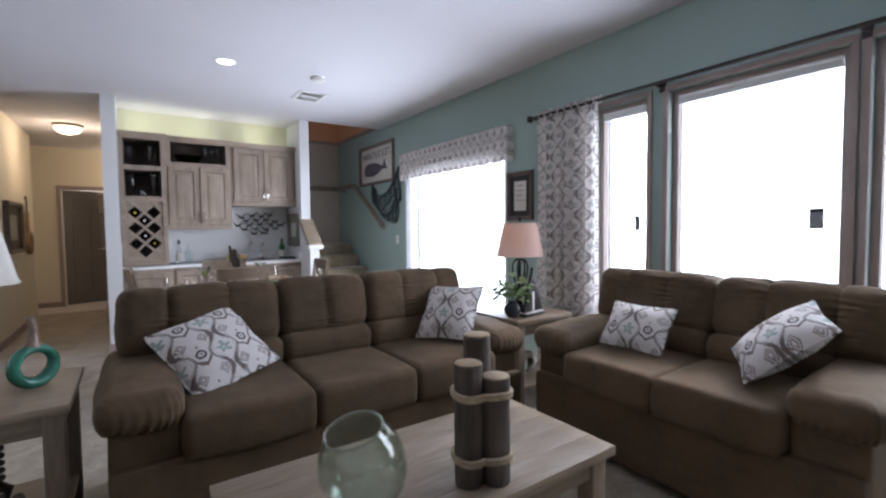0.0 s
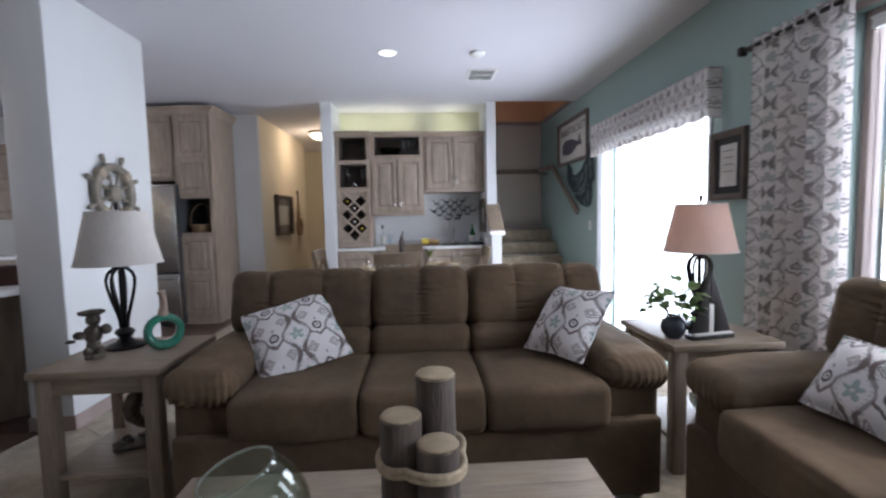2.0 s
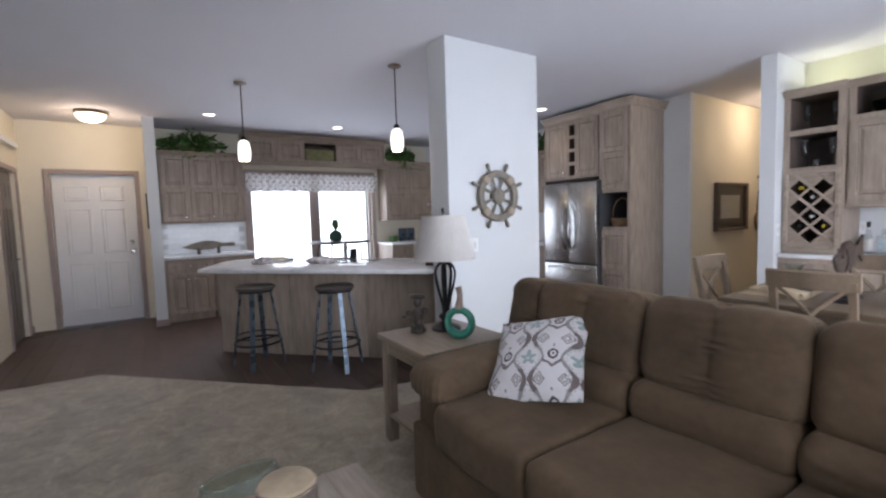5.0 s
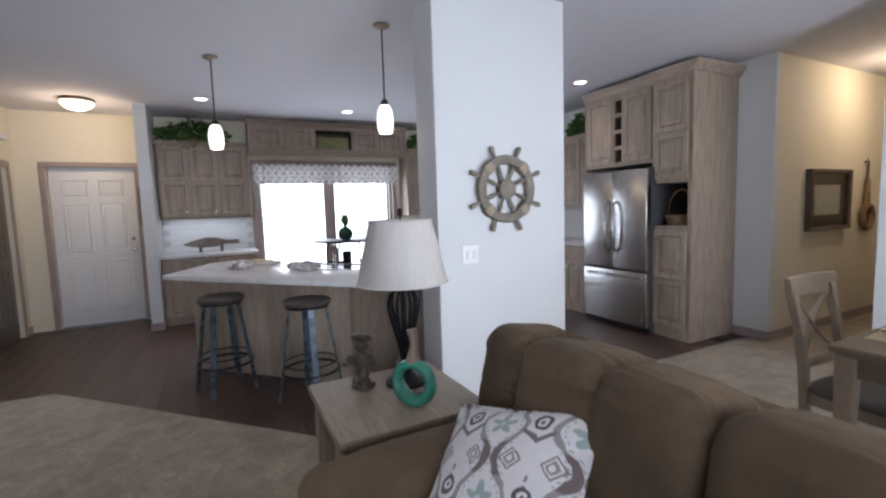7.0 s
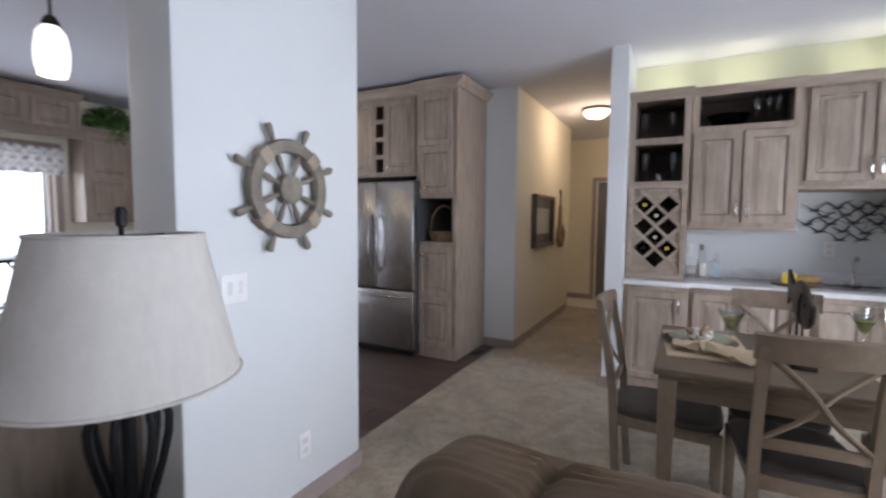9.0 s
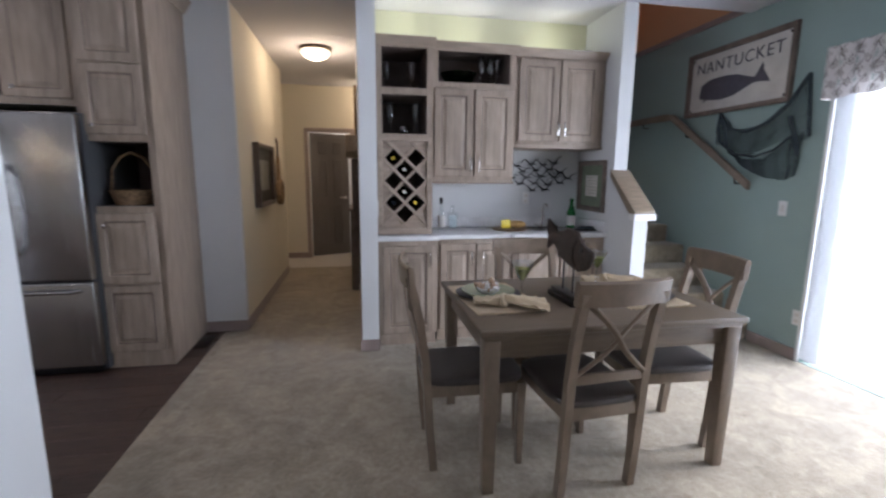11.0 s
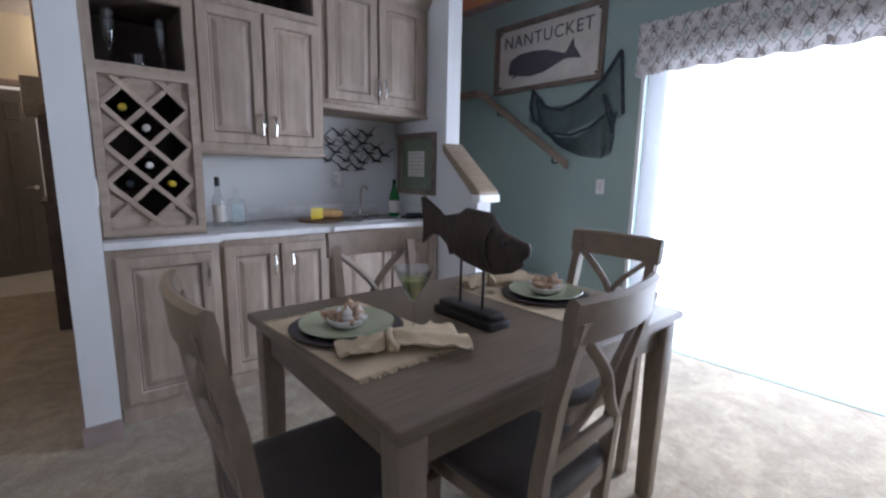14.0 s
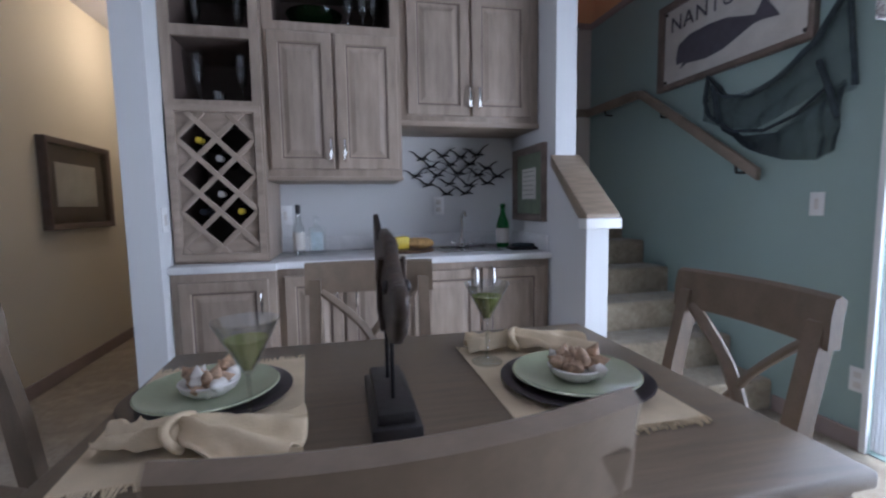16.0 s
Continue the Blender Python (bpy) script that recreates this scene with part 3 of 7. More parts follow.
def casing(name, axis, at, a, b, lo, hi, w, out, material=None):
    """Flat casing round an opening, on the face at `at`, proud towards out (+1 or -1)."""
    bm = bmesh.new()
    d0, d1 = (at, at + 0.018 * out)
    for p, q, l, h in ((a - w, a, lo, hi), (b, b + w, lo, hi), (a - w, b + w, hi, hi + w)) + (((a - w - 0.02, b + w + 0.02, lo - 0.03, lo),) if lo > 0.1 else ()):
        if axis == "x":
            bx(d0, p, l, d1, q, h, 0.004, bm)
        else:
            bx(p, d0, l, q, d1, h, 0.004, bm)
    return structure(name, bm, material or M_TRIM, "taupe painted casing", "trim")


def window(name, axis, at0, at1, a, b, lo, hi, posts, label, frame_mat=None, pw=0.04):
    """Sash frame with panes set in an opening of the wall."""
    w = thing(name, I4, label, "window", kind="structure")
    mid = (at0 + at1) / 2

    def piece(p, q, l, h, t=0.035, bev=0.004, bm=None):
        if axis == "x":
            return bx(mid - t, p, l, mid + t, q, h, bev, bm)
        return bx(p, mid - t, l, q, mid + t, h, bev, bm)

    fr = piece(a, a + 0.04, lo, hi)
    piece(b - 0.04, b, lo, hi, bm=fr)
    sill = 0.04 if lo > 0.1 else 0.003
    piece(a + 0.04, b - 0.04, lo, lo + sill, bm=fr)
    piece(a + 0.04, b - 0.04, hi - 0.04, hi, bm=fr)
    for c in posts:
        piece(c - pw, c + pw, lo + 0.04, hi - 0.04, bm=fr)
    part("window_frame", fr, frame_mat or M_TRIM, w)
    edges = [a + 0.04, *[c for c in posts], b - 0.04]
    for i, (p, q) in enumerate(zip(edges, edges[1:])):
        pane = part("pane", piece(p + (pw if i else 0.0), q - (pw if i < len(posts) else 0.0), lo + sill, hi - 0.04, 0.004, 0), M_PANE, w, smooth=0)
        pane.visible_shadow = False
    return w


window("window_1", "x", XE, XE + 0.16, 2.66, 3.09, 0.62, 2.20, (), "narrow window with taupe frame and glaring daylight")
window("window_2", "x", XE, XE + 0.16, 1.58, 2.51, 0.62, 2.20, (), "wide picture window with taupe frame and glaring daylight")
window("window_3", "x", XE, XE + 0.16, 0.58, 1.50, 0.62, 2.20, (), "window with taupe frame and glaring daylight")
window("patio_door", "x", XE, XE + 0.16, 4.13, 6.03, 0.004, 2.03, (), "sliding glass patio door full of white daylight", M_PLASTIC)
window("window_4", "x", XW - 0.16, XW, 3.28, 5.42, 0.30, 2.12, (4.36,), "tall two-light window at the back of the kitchen", None, 0.085)
for nm, a, b, lo, hi in (("trim_window_1", 2.66, 3.09, 0.62, 2.20), ("trim_window_2", 1.58, 2.51, 0.62, 2.20), ("trim_window_3", 0.58, 1.50, 0.62, 2.20)):
    casing(nm, "x", XE, a, b, lo, hi, 0.035, -1)
casing("trim_patio", "x", XE, 4.13, 6.03, 0.0, 2.03, 0.03, -1, M_PLASTIC)
casing("trim_kitchen_window", "x", XW, 3.28, 5.42, 0.30, 2.12, 0.07, 1)
casing("trim_front_door", "x", XW, 0.86, 1.78, 0, 2.06, 0.06, 1)
casing("trim_closet", "y", 0.57, -4.72, -3.92, 0, 2.04, 0.06, 1)
casing("trim_hall_door", "y", 10.95, 0.10, 0.76, 0, 2.03, 0.06, -1)
structure("trim_closet_ledge", bx(-4.72, 0.57, 2.33, -3.30, 0.63, 2.40, 0.004), M_WHITE, "white boxed ledge over the closet door", "trim")


def panelled_door(name, w, h, m, material, label, lever, knob_x, kind="structure"):
    """Six-panel door, hinged at x = 0 and facing -y."""
    d = thing(name, m, label, "door", kind=kind)
    part("leaf", bx(0, 0, 0.012, w, 0.035, h, 0.003), material, d)
    st, mid = 0.12, 0.11
    pw = (w - 2 * st - mid) / 2
    for z0, z1 in ((0.20, 0.86), (0.98, 1.60), (1.70, h - 0.13)):
        for x0 in (st, st + pw + mid):
            for face in (0, 1):
                mm = pose(x0, -0.0005, z0) if face == 0 else pose(x0 + pw, 0.0355, z0, 0, 0, 180)
                part("panel", steps(pw, z1 - z0, [(0, 0.0), (0.008, 0.009), (0.020, 0.009), (0.032, 0.002), (0.048, 0.007)], 0.003), material, d, m=mm, smooth=0)
    for s in (-1, 1):
        y = -0.03 if s < 0 else 0.065
        if lever:
            k = lathe([(0.0, 0), (0.026, 0.0), (0.026, 0.008), (0.010, 0.014), (0.010, 0.04), (0.0, 0.04)], 20)
            tube([(0, 0, 0.036), (-0.05 if knob_x > w / 2 else 0.05, 0, 0.040), (-0.11 if knob_x > w / 2 else 0.11, 0, 0.036)], 0.009, bm=k)
        else:
            k = lathe([(0.0, 0), (0.030, 0.0), (0.030, 0.008), (0.011, 0.014), (0.012, 0.034), (0.027, 0.045), (0.029, 0.058), (0.020, 0.068), (0, 0.07)], 20)
        part("handle", k, M_CHROME, d, "nickel door handle", m=pose(knob_x, 0.0 if s < 0 else 0.035, 0.98, 90 if s < 0 else -90))
    return d


front = panelled_door("door_1", 0.90, 2.04, pose(XW - 0.06, 0.87, 0.0, 0, 0, 90), M_WHITEDOOR, "white six-panel front door, closed", False, 0.83)
part("deadbolt", lathe([(0, 0), (0.028, 0), (0.026, 0.012), (0.012, 0.016), (0, 0.018)], 20), M_CHROME, front, "nickel deadbolt", m=pose(0.83, 0.0, 1.12, 90))
panelled_door("door_2", 0.78, 2.03, pose(-3.93, 0.53, 0.0, 0, 0, 180), M_DARKDOOR, "dark brown six-panel closet door, closed", True, 0.70)
panelled_door("door_3", 0.64, 2.02, pose(0.12, 11.05, 0.0, 0, 0, 22), M_DARKDOOR, "dark brown six-panel door at the hall end, ajar", True, 0.57)

# carpeted stair: six steps to a landing
st = thing("staircase", pose(3.075, 6.50, 0), "beige carpeted stair rising to a landing", "stairs", kind="structure")
for i in range(6):
    deep = 0.28 if i < 5 else 0.55
    part("step", bx(0, 0.28 * i, 0, XE - 3.075, 0.28 * i + deep, 0.175 * (i + 1), 0.022, seg=3), M_CARPET, st)
# two more steps turning behind the bar
for i in range(2):
    part("step", bx(-0.28 * (i + 1) - 0.12, 1.22, 0.9, -0.28 * i - 0.12, 1.95, 1.05 + 0.175 * (i + 1), 0.02), M_CARPET, st)
rail = thing("handrail", I4, "brown wooden stair handrail on wall brackets", "handrail", kind="structure")
M_RAIL = mk("stained_rail", (0.235, 0.185, 0.140), 0.2, 6, 0.5, 0.05)
part("rail", prism([(6.60, 1.275), (6.60, 1.345), (7.60, 2.005), (7.68, 2.02), (7.68, 1.955), (7.62, 1.945)], 4.035, 4.075, "x", 0.008), M_RAIL, rail)
part("upper_rail", bx(4.035, 7.69, 1.955, 4.075, 8.40, 2.025, 0.008), M_RAIL, rail)
part("landing_rail", bx(3.20, 8.36, 1.955, 4.03, 8.40, 2.025, 0.008), M_RAIL, rail)
for y, z in ((6.75, 1.40), (7.40, 1.84), (8.1, 1.99)):
    part("bracket", tube([(XE, y, z - 0.07), (4.06, y, z - 0.07), (4.05, y, z - 0.02)], 0.008), M_BRONZE, rail)
cap = bmesh.new()
prism([(6.455, 1.065), (6.455, 1.115), (6.835, 1.435), (6.835, 1.375), (6.50, 1.065)], 2.925, 3.105, "x", 0.006, cap)
structure("trim_knee_wall_cap", cap, M_OAK, "stained wooden raking cap on the knee wall", "trim", 40)
structure("trim_knee_wall_nose", bx(2.92, 6.445, 1.045, 3.11, 6.52, 1.095, 0.006), M_PLASTIC, "white moulding under the knee wall cap", "trim", 40)

# ---- sitting area ----
def soft(c, half, n=5.0, cuts=9, crown=0.0, wr=0.004, seed=0, bm=None, pinch=0.0, freq=9.0):
    """A padded block: a rounded box with a crowned top and fabric wrinkles."""
    t = bmesh.new()
    bmesh.ops.create_cube(t, size=2.0)
    bmesh.ops.subdivide_edges(t, edges=t.edges[:], cuts=cuts, use_grid_fill=True)
    for v in t.verts:
        p = v.co
        big = max(abs(p.x), abs(p.y), abs(p.z))
        s = big / ((abs(p.x) ** n + abs(p.y) ** n + abs(p.z) ** n) ** (1 / n))
        q = p * s
        edge = (1 - min(1, abs(q.x)) ** 2)
        if p.z > 0:
            q.z += crown / half[2] * edge * (1 - min(1, abs(q.y)) ** 2)
        if pinch:
            k = math.exp(-(q.x / 0.10) ** 2)
            q.y *= 1 - pinch * k
            q.z *= 1 - 0.4 * pinch * k
        w = Vector((c[0] + q.x * half[0], c[1] + q.y * half[1], c[2] + q.z * half[2]))
        d = noise.noise(Vector((w.x * freq + seed, w.y * freq * 0.5, w.z * freq * 1.6 + seed))) + 0.5 * noise.noise(w * freq * 2.7 + Vector((seed, 0, 0)))
        v.co = w + q.normalized() * d * wr
    return join(bm, t)


def cushion(c, half, r, cuts=20, crown=0.0, seams=(), groove=0.0, gather=0.0, ends=0.0, tilt=0, seed=0, wr=0.004, droop=0.0):
    """A stuffed cover: a box with rounded edges, stitched seams at local x, and pleats that run out of seams and ends."""
    t = bmesh.new()
    bmesh.ops.create_cube(t, size=2.0)
    bmesh.ops.subdivide_edges(t, edges=t.edges[:], cuts=cuts, use_grid_fill=True)
    hx, hy, hz = half
    for v in t.verts:
        w = Vector([math.sin(a * math.pi / 2) * h for a, h in zip(v.co, half)])
        inner = Vector([max(-(h - r), min(h - r, a)) for a, h in zip(w, half)])
        n = (w - inner).normalized()
        w = inner + n * r
        if crown:
            k = 1.0
            for a, h, q in zip(w, half, n):
                k *= 1 - (a / h) ** 2 * (1 - abs(q))
            w += n * crown * k
        side = Vector((0, n.y, n.z))
        run = w.z - w.y
        if seams:
            dx = min((w.x - k for k in seams), key=abs)
            near = math.exp(-abs(dx) / 0.065)
            w += side * (-groove * math.exp(-(dx / 0.010) ** 2) - 0.55 * groove * math.exp(-abs(dx) / 0.05))
        else:
            near = 0.0
        near += ends * math.exp(-max(0.0, hx - abs(w.x)) / 0.05)
        if gather and near > 0.02:
            wave = noise.noise(Vector((w.x * 6 + seed, run * 11, seed)))
            pleat = math.sin(run * 2 * math.pi / 0.030 + 5 * wave) * max(0.0, 0.45 + 0.9 * noise.noise(Vector((seed + 3, run * 13, w.x * 4))))
            w += side * gather * near * pleat
        if droop and w.y < -0.2 * hy:
            k = min(1.0, (-w.y / hy - 0.2) / 0.6)
            k = k * k * (3 - 2 * k)
            w.z -= droop * k * (0.35 + 0.65 * (w.z < 0))
            fold = math.sin((w.x + 0.8 * w.y) * 2 * math.pi / 0.034 + 4 * noise.noise(Vector((w.x * 9, w.y * 9, seed))))
            w += n * 0.0055 * k * fold * math.exp(-max(0.0, w.z + hz) / 0.07)
        w += n * wr * (noise.noise(Vector((w.x * 6 + seed, w.y * 5, w.z * 9))) + 0.4 * noise.noise(Vector((w.x * 19, w.y * 17 + seed, w.z * 23))))
        v.co = w
    return moved(t, pose(c[0], c[1], c[2], tilt))


def sofa(name, seats, m, label):
    s = thing(name, m, label, "sofa")
    sw, aw = 0.533, 0.27
    w = seats * sw + 2 * aw
    inner = -w / 2 + aw
    part("base", cushion((0, 0.47, 0.225), (w / 2 - 0.03, 0.465, 0.175), 0.02, 10, wr=0.003), M_SOFA, s)
    part("back_panel", cushion((0, 0.845, 0.51), (w / 2 - 0.05, 0.105, 0.43), 0.05, 12, wr=0.005, seed=4), M_SOFA, s)
    for i in range(seats):
        cx = inner + sw * (i + 0.5)
        side = -1 if i == 0 else (1 if i == seats - 1 else 0)
        part("seat_cushion", cushion((cx, 0.295, 0.475), (sw / 2 - 0.002, 0.325, 0.098), 0.042, 22, crown=0.014, gather=0.002, ends=0.8, wr=0.006, seed=i * 3.1 + seats), M_SOFA, s)
        part("lumbar_cushion", cushion((cx, 0.615, 0.625), (sw / 2 - 0.002, 0.115, 0.082), 0.060, 26, crown=0.010, seams=(0.0,), groove=0.012, gather=0.006, ends=0.9, seed=i + 9), M_SOFA, s)
        extra = 0.215 if side else 0.0
        at = (-side * extra / 2, side * (sw / 2 - extra / 2)) if side else (0.0,)
        part("back_cushion", cushion((cx + side * extra / 2, 0.715, 0.828), (sw / 2 - 0.002 + extra / 2, 0.145, 0.172), 0.078, 44, crown=0.012, seams=at, groove=0.019, gather=0.0105, ends=0.9, tilt=-10, seed=i * 5.3 + seats, wr=0.007), M_SOFA, s)
    for sx in (-1, 1):
        cx = sx * (w / 2 - aw / 2)
        part("arm_panel", cushion((cx - sx * 0.012, 0.49, 0.32), (aw / 2 - 0.016, 0.445, 0.27), 0.022, 12, wr=0.003, seed=3 + sx), M_SOFA, s)
        part("arm_pad", cushion((cx - sx * 0.002, 0.445, 0.612), (aw / 2 + 0.006, 0.435, 0.072), 0.068, 40, crown=0.018, gather=0.004, wr=0.008, seed=6 + sx, droop=0.020), M_SOFA, s)
        for y in (0.10, 0.86):
            part("foot", lathe([(0.0, 0.0), (0.022, 0.0), (0.03, 0.052), (0.0, 0.052)], 12, at=(sx * (w / 2 - 0.09), y, 0)), M_FISHBASE, s)
    return s


sofa("sofa", 3, pose(2.055, 2.86, 0), "brown microfibre three-seat sofa with padded arms and two pillows")
sofa("loveseat", 2, pose(3.16, 2.05, 0, 0, 0, -90), "brown microfibre loveseat beneath the windows with two pillows")


def pillow(m, label, w=0.395, ratio=1.0):
    t = bmesh.new()
    bmesh.ops.create_grid(t, x_segments=16, y_segments=16, size=1.0)
    top = list(t.verts)
    for v in t.verts:
        u, q = v.co.x, v.co.y
        bul = (max(0, 1 - abs(u) ** 2.4) * max(0, 1 - abs(q) ** 2.4)) ** 0.55
        pull = 1 - 0.07 * (1 - abs(u * q))
        v.co = Vector((u * w / 2 * pull, q * w / 2 * pull * ratio, bul * 0.080 + 0.004 * noise.noise(Vector((u * 3, q * 3, w)))))
    back = bmesh.ops.duplicate(t, geom=t.faces[:])["geom"]
    for v in [g for g in back if isinstance(g, bmesh.types.BMVert)]:
        v.co.z = -v.co.z - 0.001
    bmesh.ops.remove_doubles(t, verts=t.verts[:], dist=0.0025)
    bmesh.ops.recalc_face_normals(t, faces=t.faces[:])
    p = thing("throw_pillow", m, label, "pillow", "throw pillows on the sofas")
    part("cover", t, M_PRINT, p, smooth=80)
    rim = []
    n = 14
    for a, b in (((-1, -1), (1, -1)), ((1, -1), (1, 1)), ((1, 1), (-1, 1)), ((-1, 1), (-1, -1))):
        for i in range(n):
            k = i / n
            u, q = a[0] + (b[0] - a[0]) * k, a[1] + (b[1] - a[1]) * k
            pull = 1 - 0.07 * (1 - abs(u * q))
            rim.append((u * w / 2 * pull, q * w / 2 * pull * ratio, 0))
    part("piping", tube(rim, 0.005, 6, True), M_PRINT, p)
    return p


def axes(c, right, up, spin=0):
    """A pose whose local x and y lie along right and up."""
    r = Vector(right).normalized()
    n = r.cross(Vector(up)).normalized()
    u = n.cross(r)
    m = Matrix((r, u, n)).transposed().to_4x4()
    return Matrix.Translation(c) @ m @ pose(0, 0, 0, 0, 0, spin)


pillow(axes((1.43, 3.27, 0.72), (0.39, 0.165, 0.10), (-0.18, 0.25, 0.235)), "printed cotton throw pillow tipped on its corner on the sofa", 0.43)
pillow(axes((2.79, 3.21, 0.755), (0.185, -0.35, 0.02), (0.195, 0.135, 0.285), 0), "printed cotton throw pillow leaning into the sofa arm", 0.385)
pillow(axes((3.50, 2.345, 0.715), (0.02, -0.40, -0.005), (0.20, 0.03, 0.27), 0), "printed cotton throw pillow leaning on the loveseat back", 0.375, 0.76)
pillow(axes((3.49, 1.645, 0.775), (0.10, -0.27, 0.25), (0.32, 0.20, 0.07), 0), "printed cotton throw pillow resting on the loveseat arm", 0.41, 0.82)


def end_table(m, label):
    w, d, h = 0.56, 0.57, 0.655
    t = thing("end_table", m, label, "table", "matching end tables")
    part("tabletop", bx(0, 0, h - 0.035, w, d, h, 0.006), M_OAK, t)
    for x0, y0, x1, y1 in ((0.05, 0.03, w - 0.05, 0.05), (0.05, d - 0.05, w - 0.05, d - 0.03), (0.03, 0.05, 0.05, d - 0.05), (w - 0.05, 0.05, w - 0.03, d - 0.05)):
        part("apron", bx(x0, y0, h - 0.115, x1, y1, h - 0.035, 0.003), M_OAK, t)
    for x in (0.02, w - 0.085):
        for y in (0.02, d - 0.085):
            part("leg", bx(x, y, 0, x + 0.065, y + 0.065, h - 0.035, 0.005), M_OAKV, t)
    part("shelf", bx(0.03, 0.03, 0.15, w - 0.03, d - 0.03, 0.175, 0.004), M_OAK, t)
    return t


end_table(pose(0.345, 3.01, 0), "limed oak end table with lower shelf beside the sofa")
end_table(pose(3.25, 3.06, 0), "limed oak end table between sofa and loveseat")

ct = thing("coffee_table", pose(1.30, 1.87, 0), "limed oak coffee table with square legs", "table")
W, D, Z = 1.31, 0.61, 0.46
for i in range(5):
    part("plank", bx(0, D / 5 * i + 0.0002, Z - 0.035, W, D / 5 * (i + 1) - 0.0002, Z, 0.0007), M_OAK, ct)
for x0, y0, x1, y1 in ((0.06, 0.04, W - 0.06, 0.06), (0.06, D - 0.06, W - 0.06, D - 0.04), (0.04, 0.06, 0.06, D - 0.06), (W - 0.06, 0.06, W - 0.04, D - 0.06)):
    part("apron", bx(x0, y0, Z - 0.12, x1, y1, Z - 0.036, 0.003), M_OAK, ct)
for x in (0.025, W - 0.10):
    for y in (0.025, D - 0.10):
        part("leg", bx(x, y, 0, x + 0.075, y + 0.075, Z - 0.036, 0.005), M_OAKV, ct)

# dock piles bound with rope
pl = thing("dock_pile_ornament", pose(2.05, 2.00, 0.46), "three weathered wooden piles bound with jute rope", "ornament")
for x, y, top in ((0.035, 0.055, 0.470), (-0.045, 0.0, 0.398), (0.035, -0.042, 0.352)):
    bm = bmesh.new()
    rings = []
    for k in range(9):
        z = top * k / 8
        rings.append([bm.verts.new((x + (0.0465 + 0.003 * noise.noise(Vector((a * 3, z * 14, x * 50)))) * math.cos(a), y + (0.0465 + 0.003 * noise.noise(Vector((a * 3, z * 14, 7)))) * math.sin(a), z)) for a in (2 * math.pi * i / 24 for i in range(24))])
    for a, b in zip(rings, rings[1:]):
        for i in range(24):
            bm.faces.new((a[i], a[(i + 1) % 24], b[(i + 1) % 24], b[i]))
    bm.faces.new(rings[0][::-1])
    pile = part("post", bm, M_LOG, pl)
    part("sawn_end", lathe([(0.0, 0.006), (0.030, 0.005), (0.043, 0.002), (0.047, -0.004), (0.0, -0.006)], 24, at=(x, y, top)), M_LOGTOP, pile, "pale sawn end grain")
for z in (0.085, 0.293):
    pts = []
    for i in range(40):
        a = 2 * math.pi * i / 40
        cx, cy = math.cos(a), math.sin(a)
        r = max(x * cx + y * cy for x, y in ((0.035, 0.055), (-0.045, 0.0), (0.035, -0.042))) + 0.050
        pts.append((r * cx, r * cy, z + 0.004 * math.sin(3 * a)))
    for dz in (0, 0.012):
        part("rope", tube([(p[0] * (1 + 0.015 * (dz > 0)), p[1] * (1 + 0.015 * (dz > 0)), p[2] + dz) for p in pts], 0.0072, 8, True), M_ROPE, pl, "jute rope lashing")

# tilted glass float jar
JAR = [(0.0, 0.0), (0.048, 0.002), (0.082, 0.020), (0.110, 0.052), (0.126, 0.092), (0.130, 0.130), (0.126, 0.168), (0.115, 0.202), (0.100, 0.230), (0.090, 0.246), (0.087, 0.254)]
prof = JAR + [(r - 0.005, z - 0.002) for r, z in JAR[:0:-1]] + [(0.0, 0.006)]
jar = thing("glass_jar", pose(1.690, 2.068, 0.4645), "wide pale green blown glass jar on the coffee table", "glass jar")
part("body", moved(lathe(prof, 48), pose(0, 0, 0.0135, 5, -15, 0)), M_JAR, jar, smooth=80)
part("rim", moved(tube([(0.0848 * math.cos(a), 0.0848 * math.sin(a), 0.254) for a in (2 * math.pi * i / 40 for i in range(40))], 0.0036, 8, True), pose(0, 0, 0.0135, 5, -15, 0)), M_GREENGLASS, jar, "thick fire-polished rim", smooth=80)


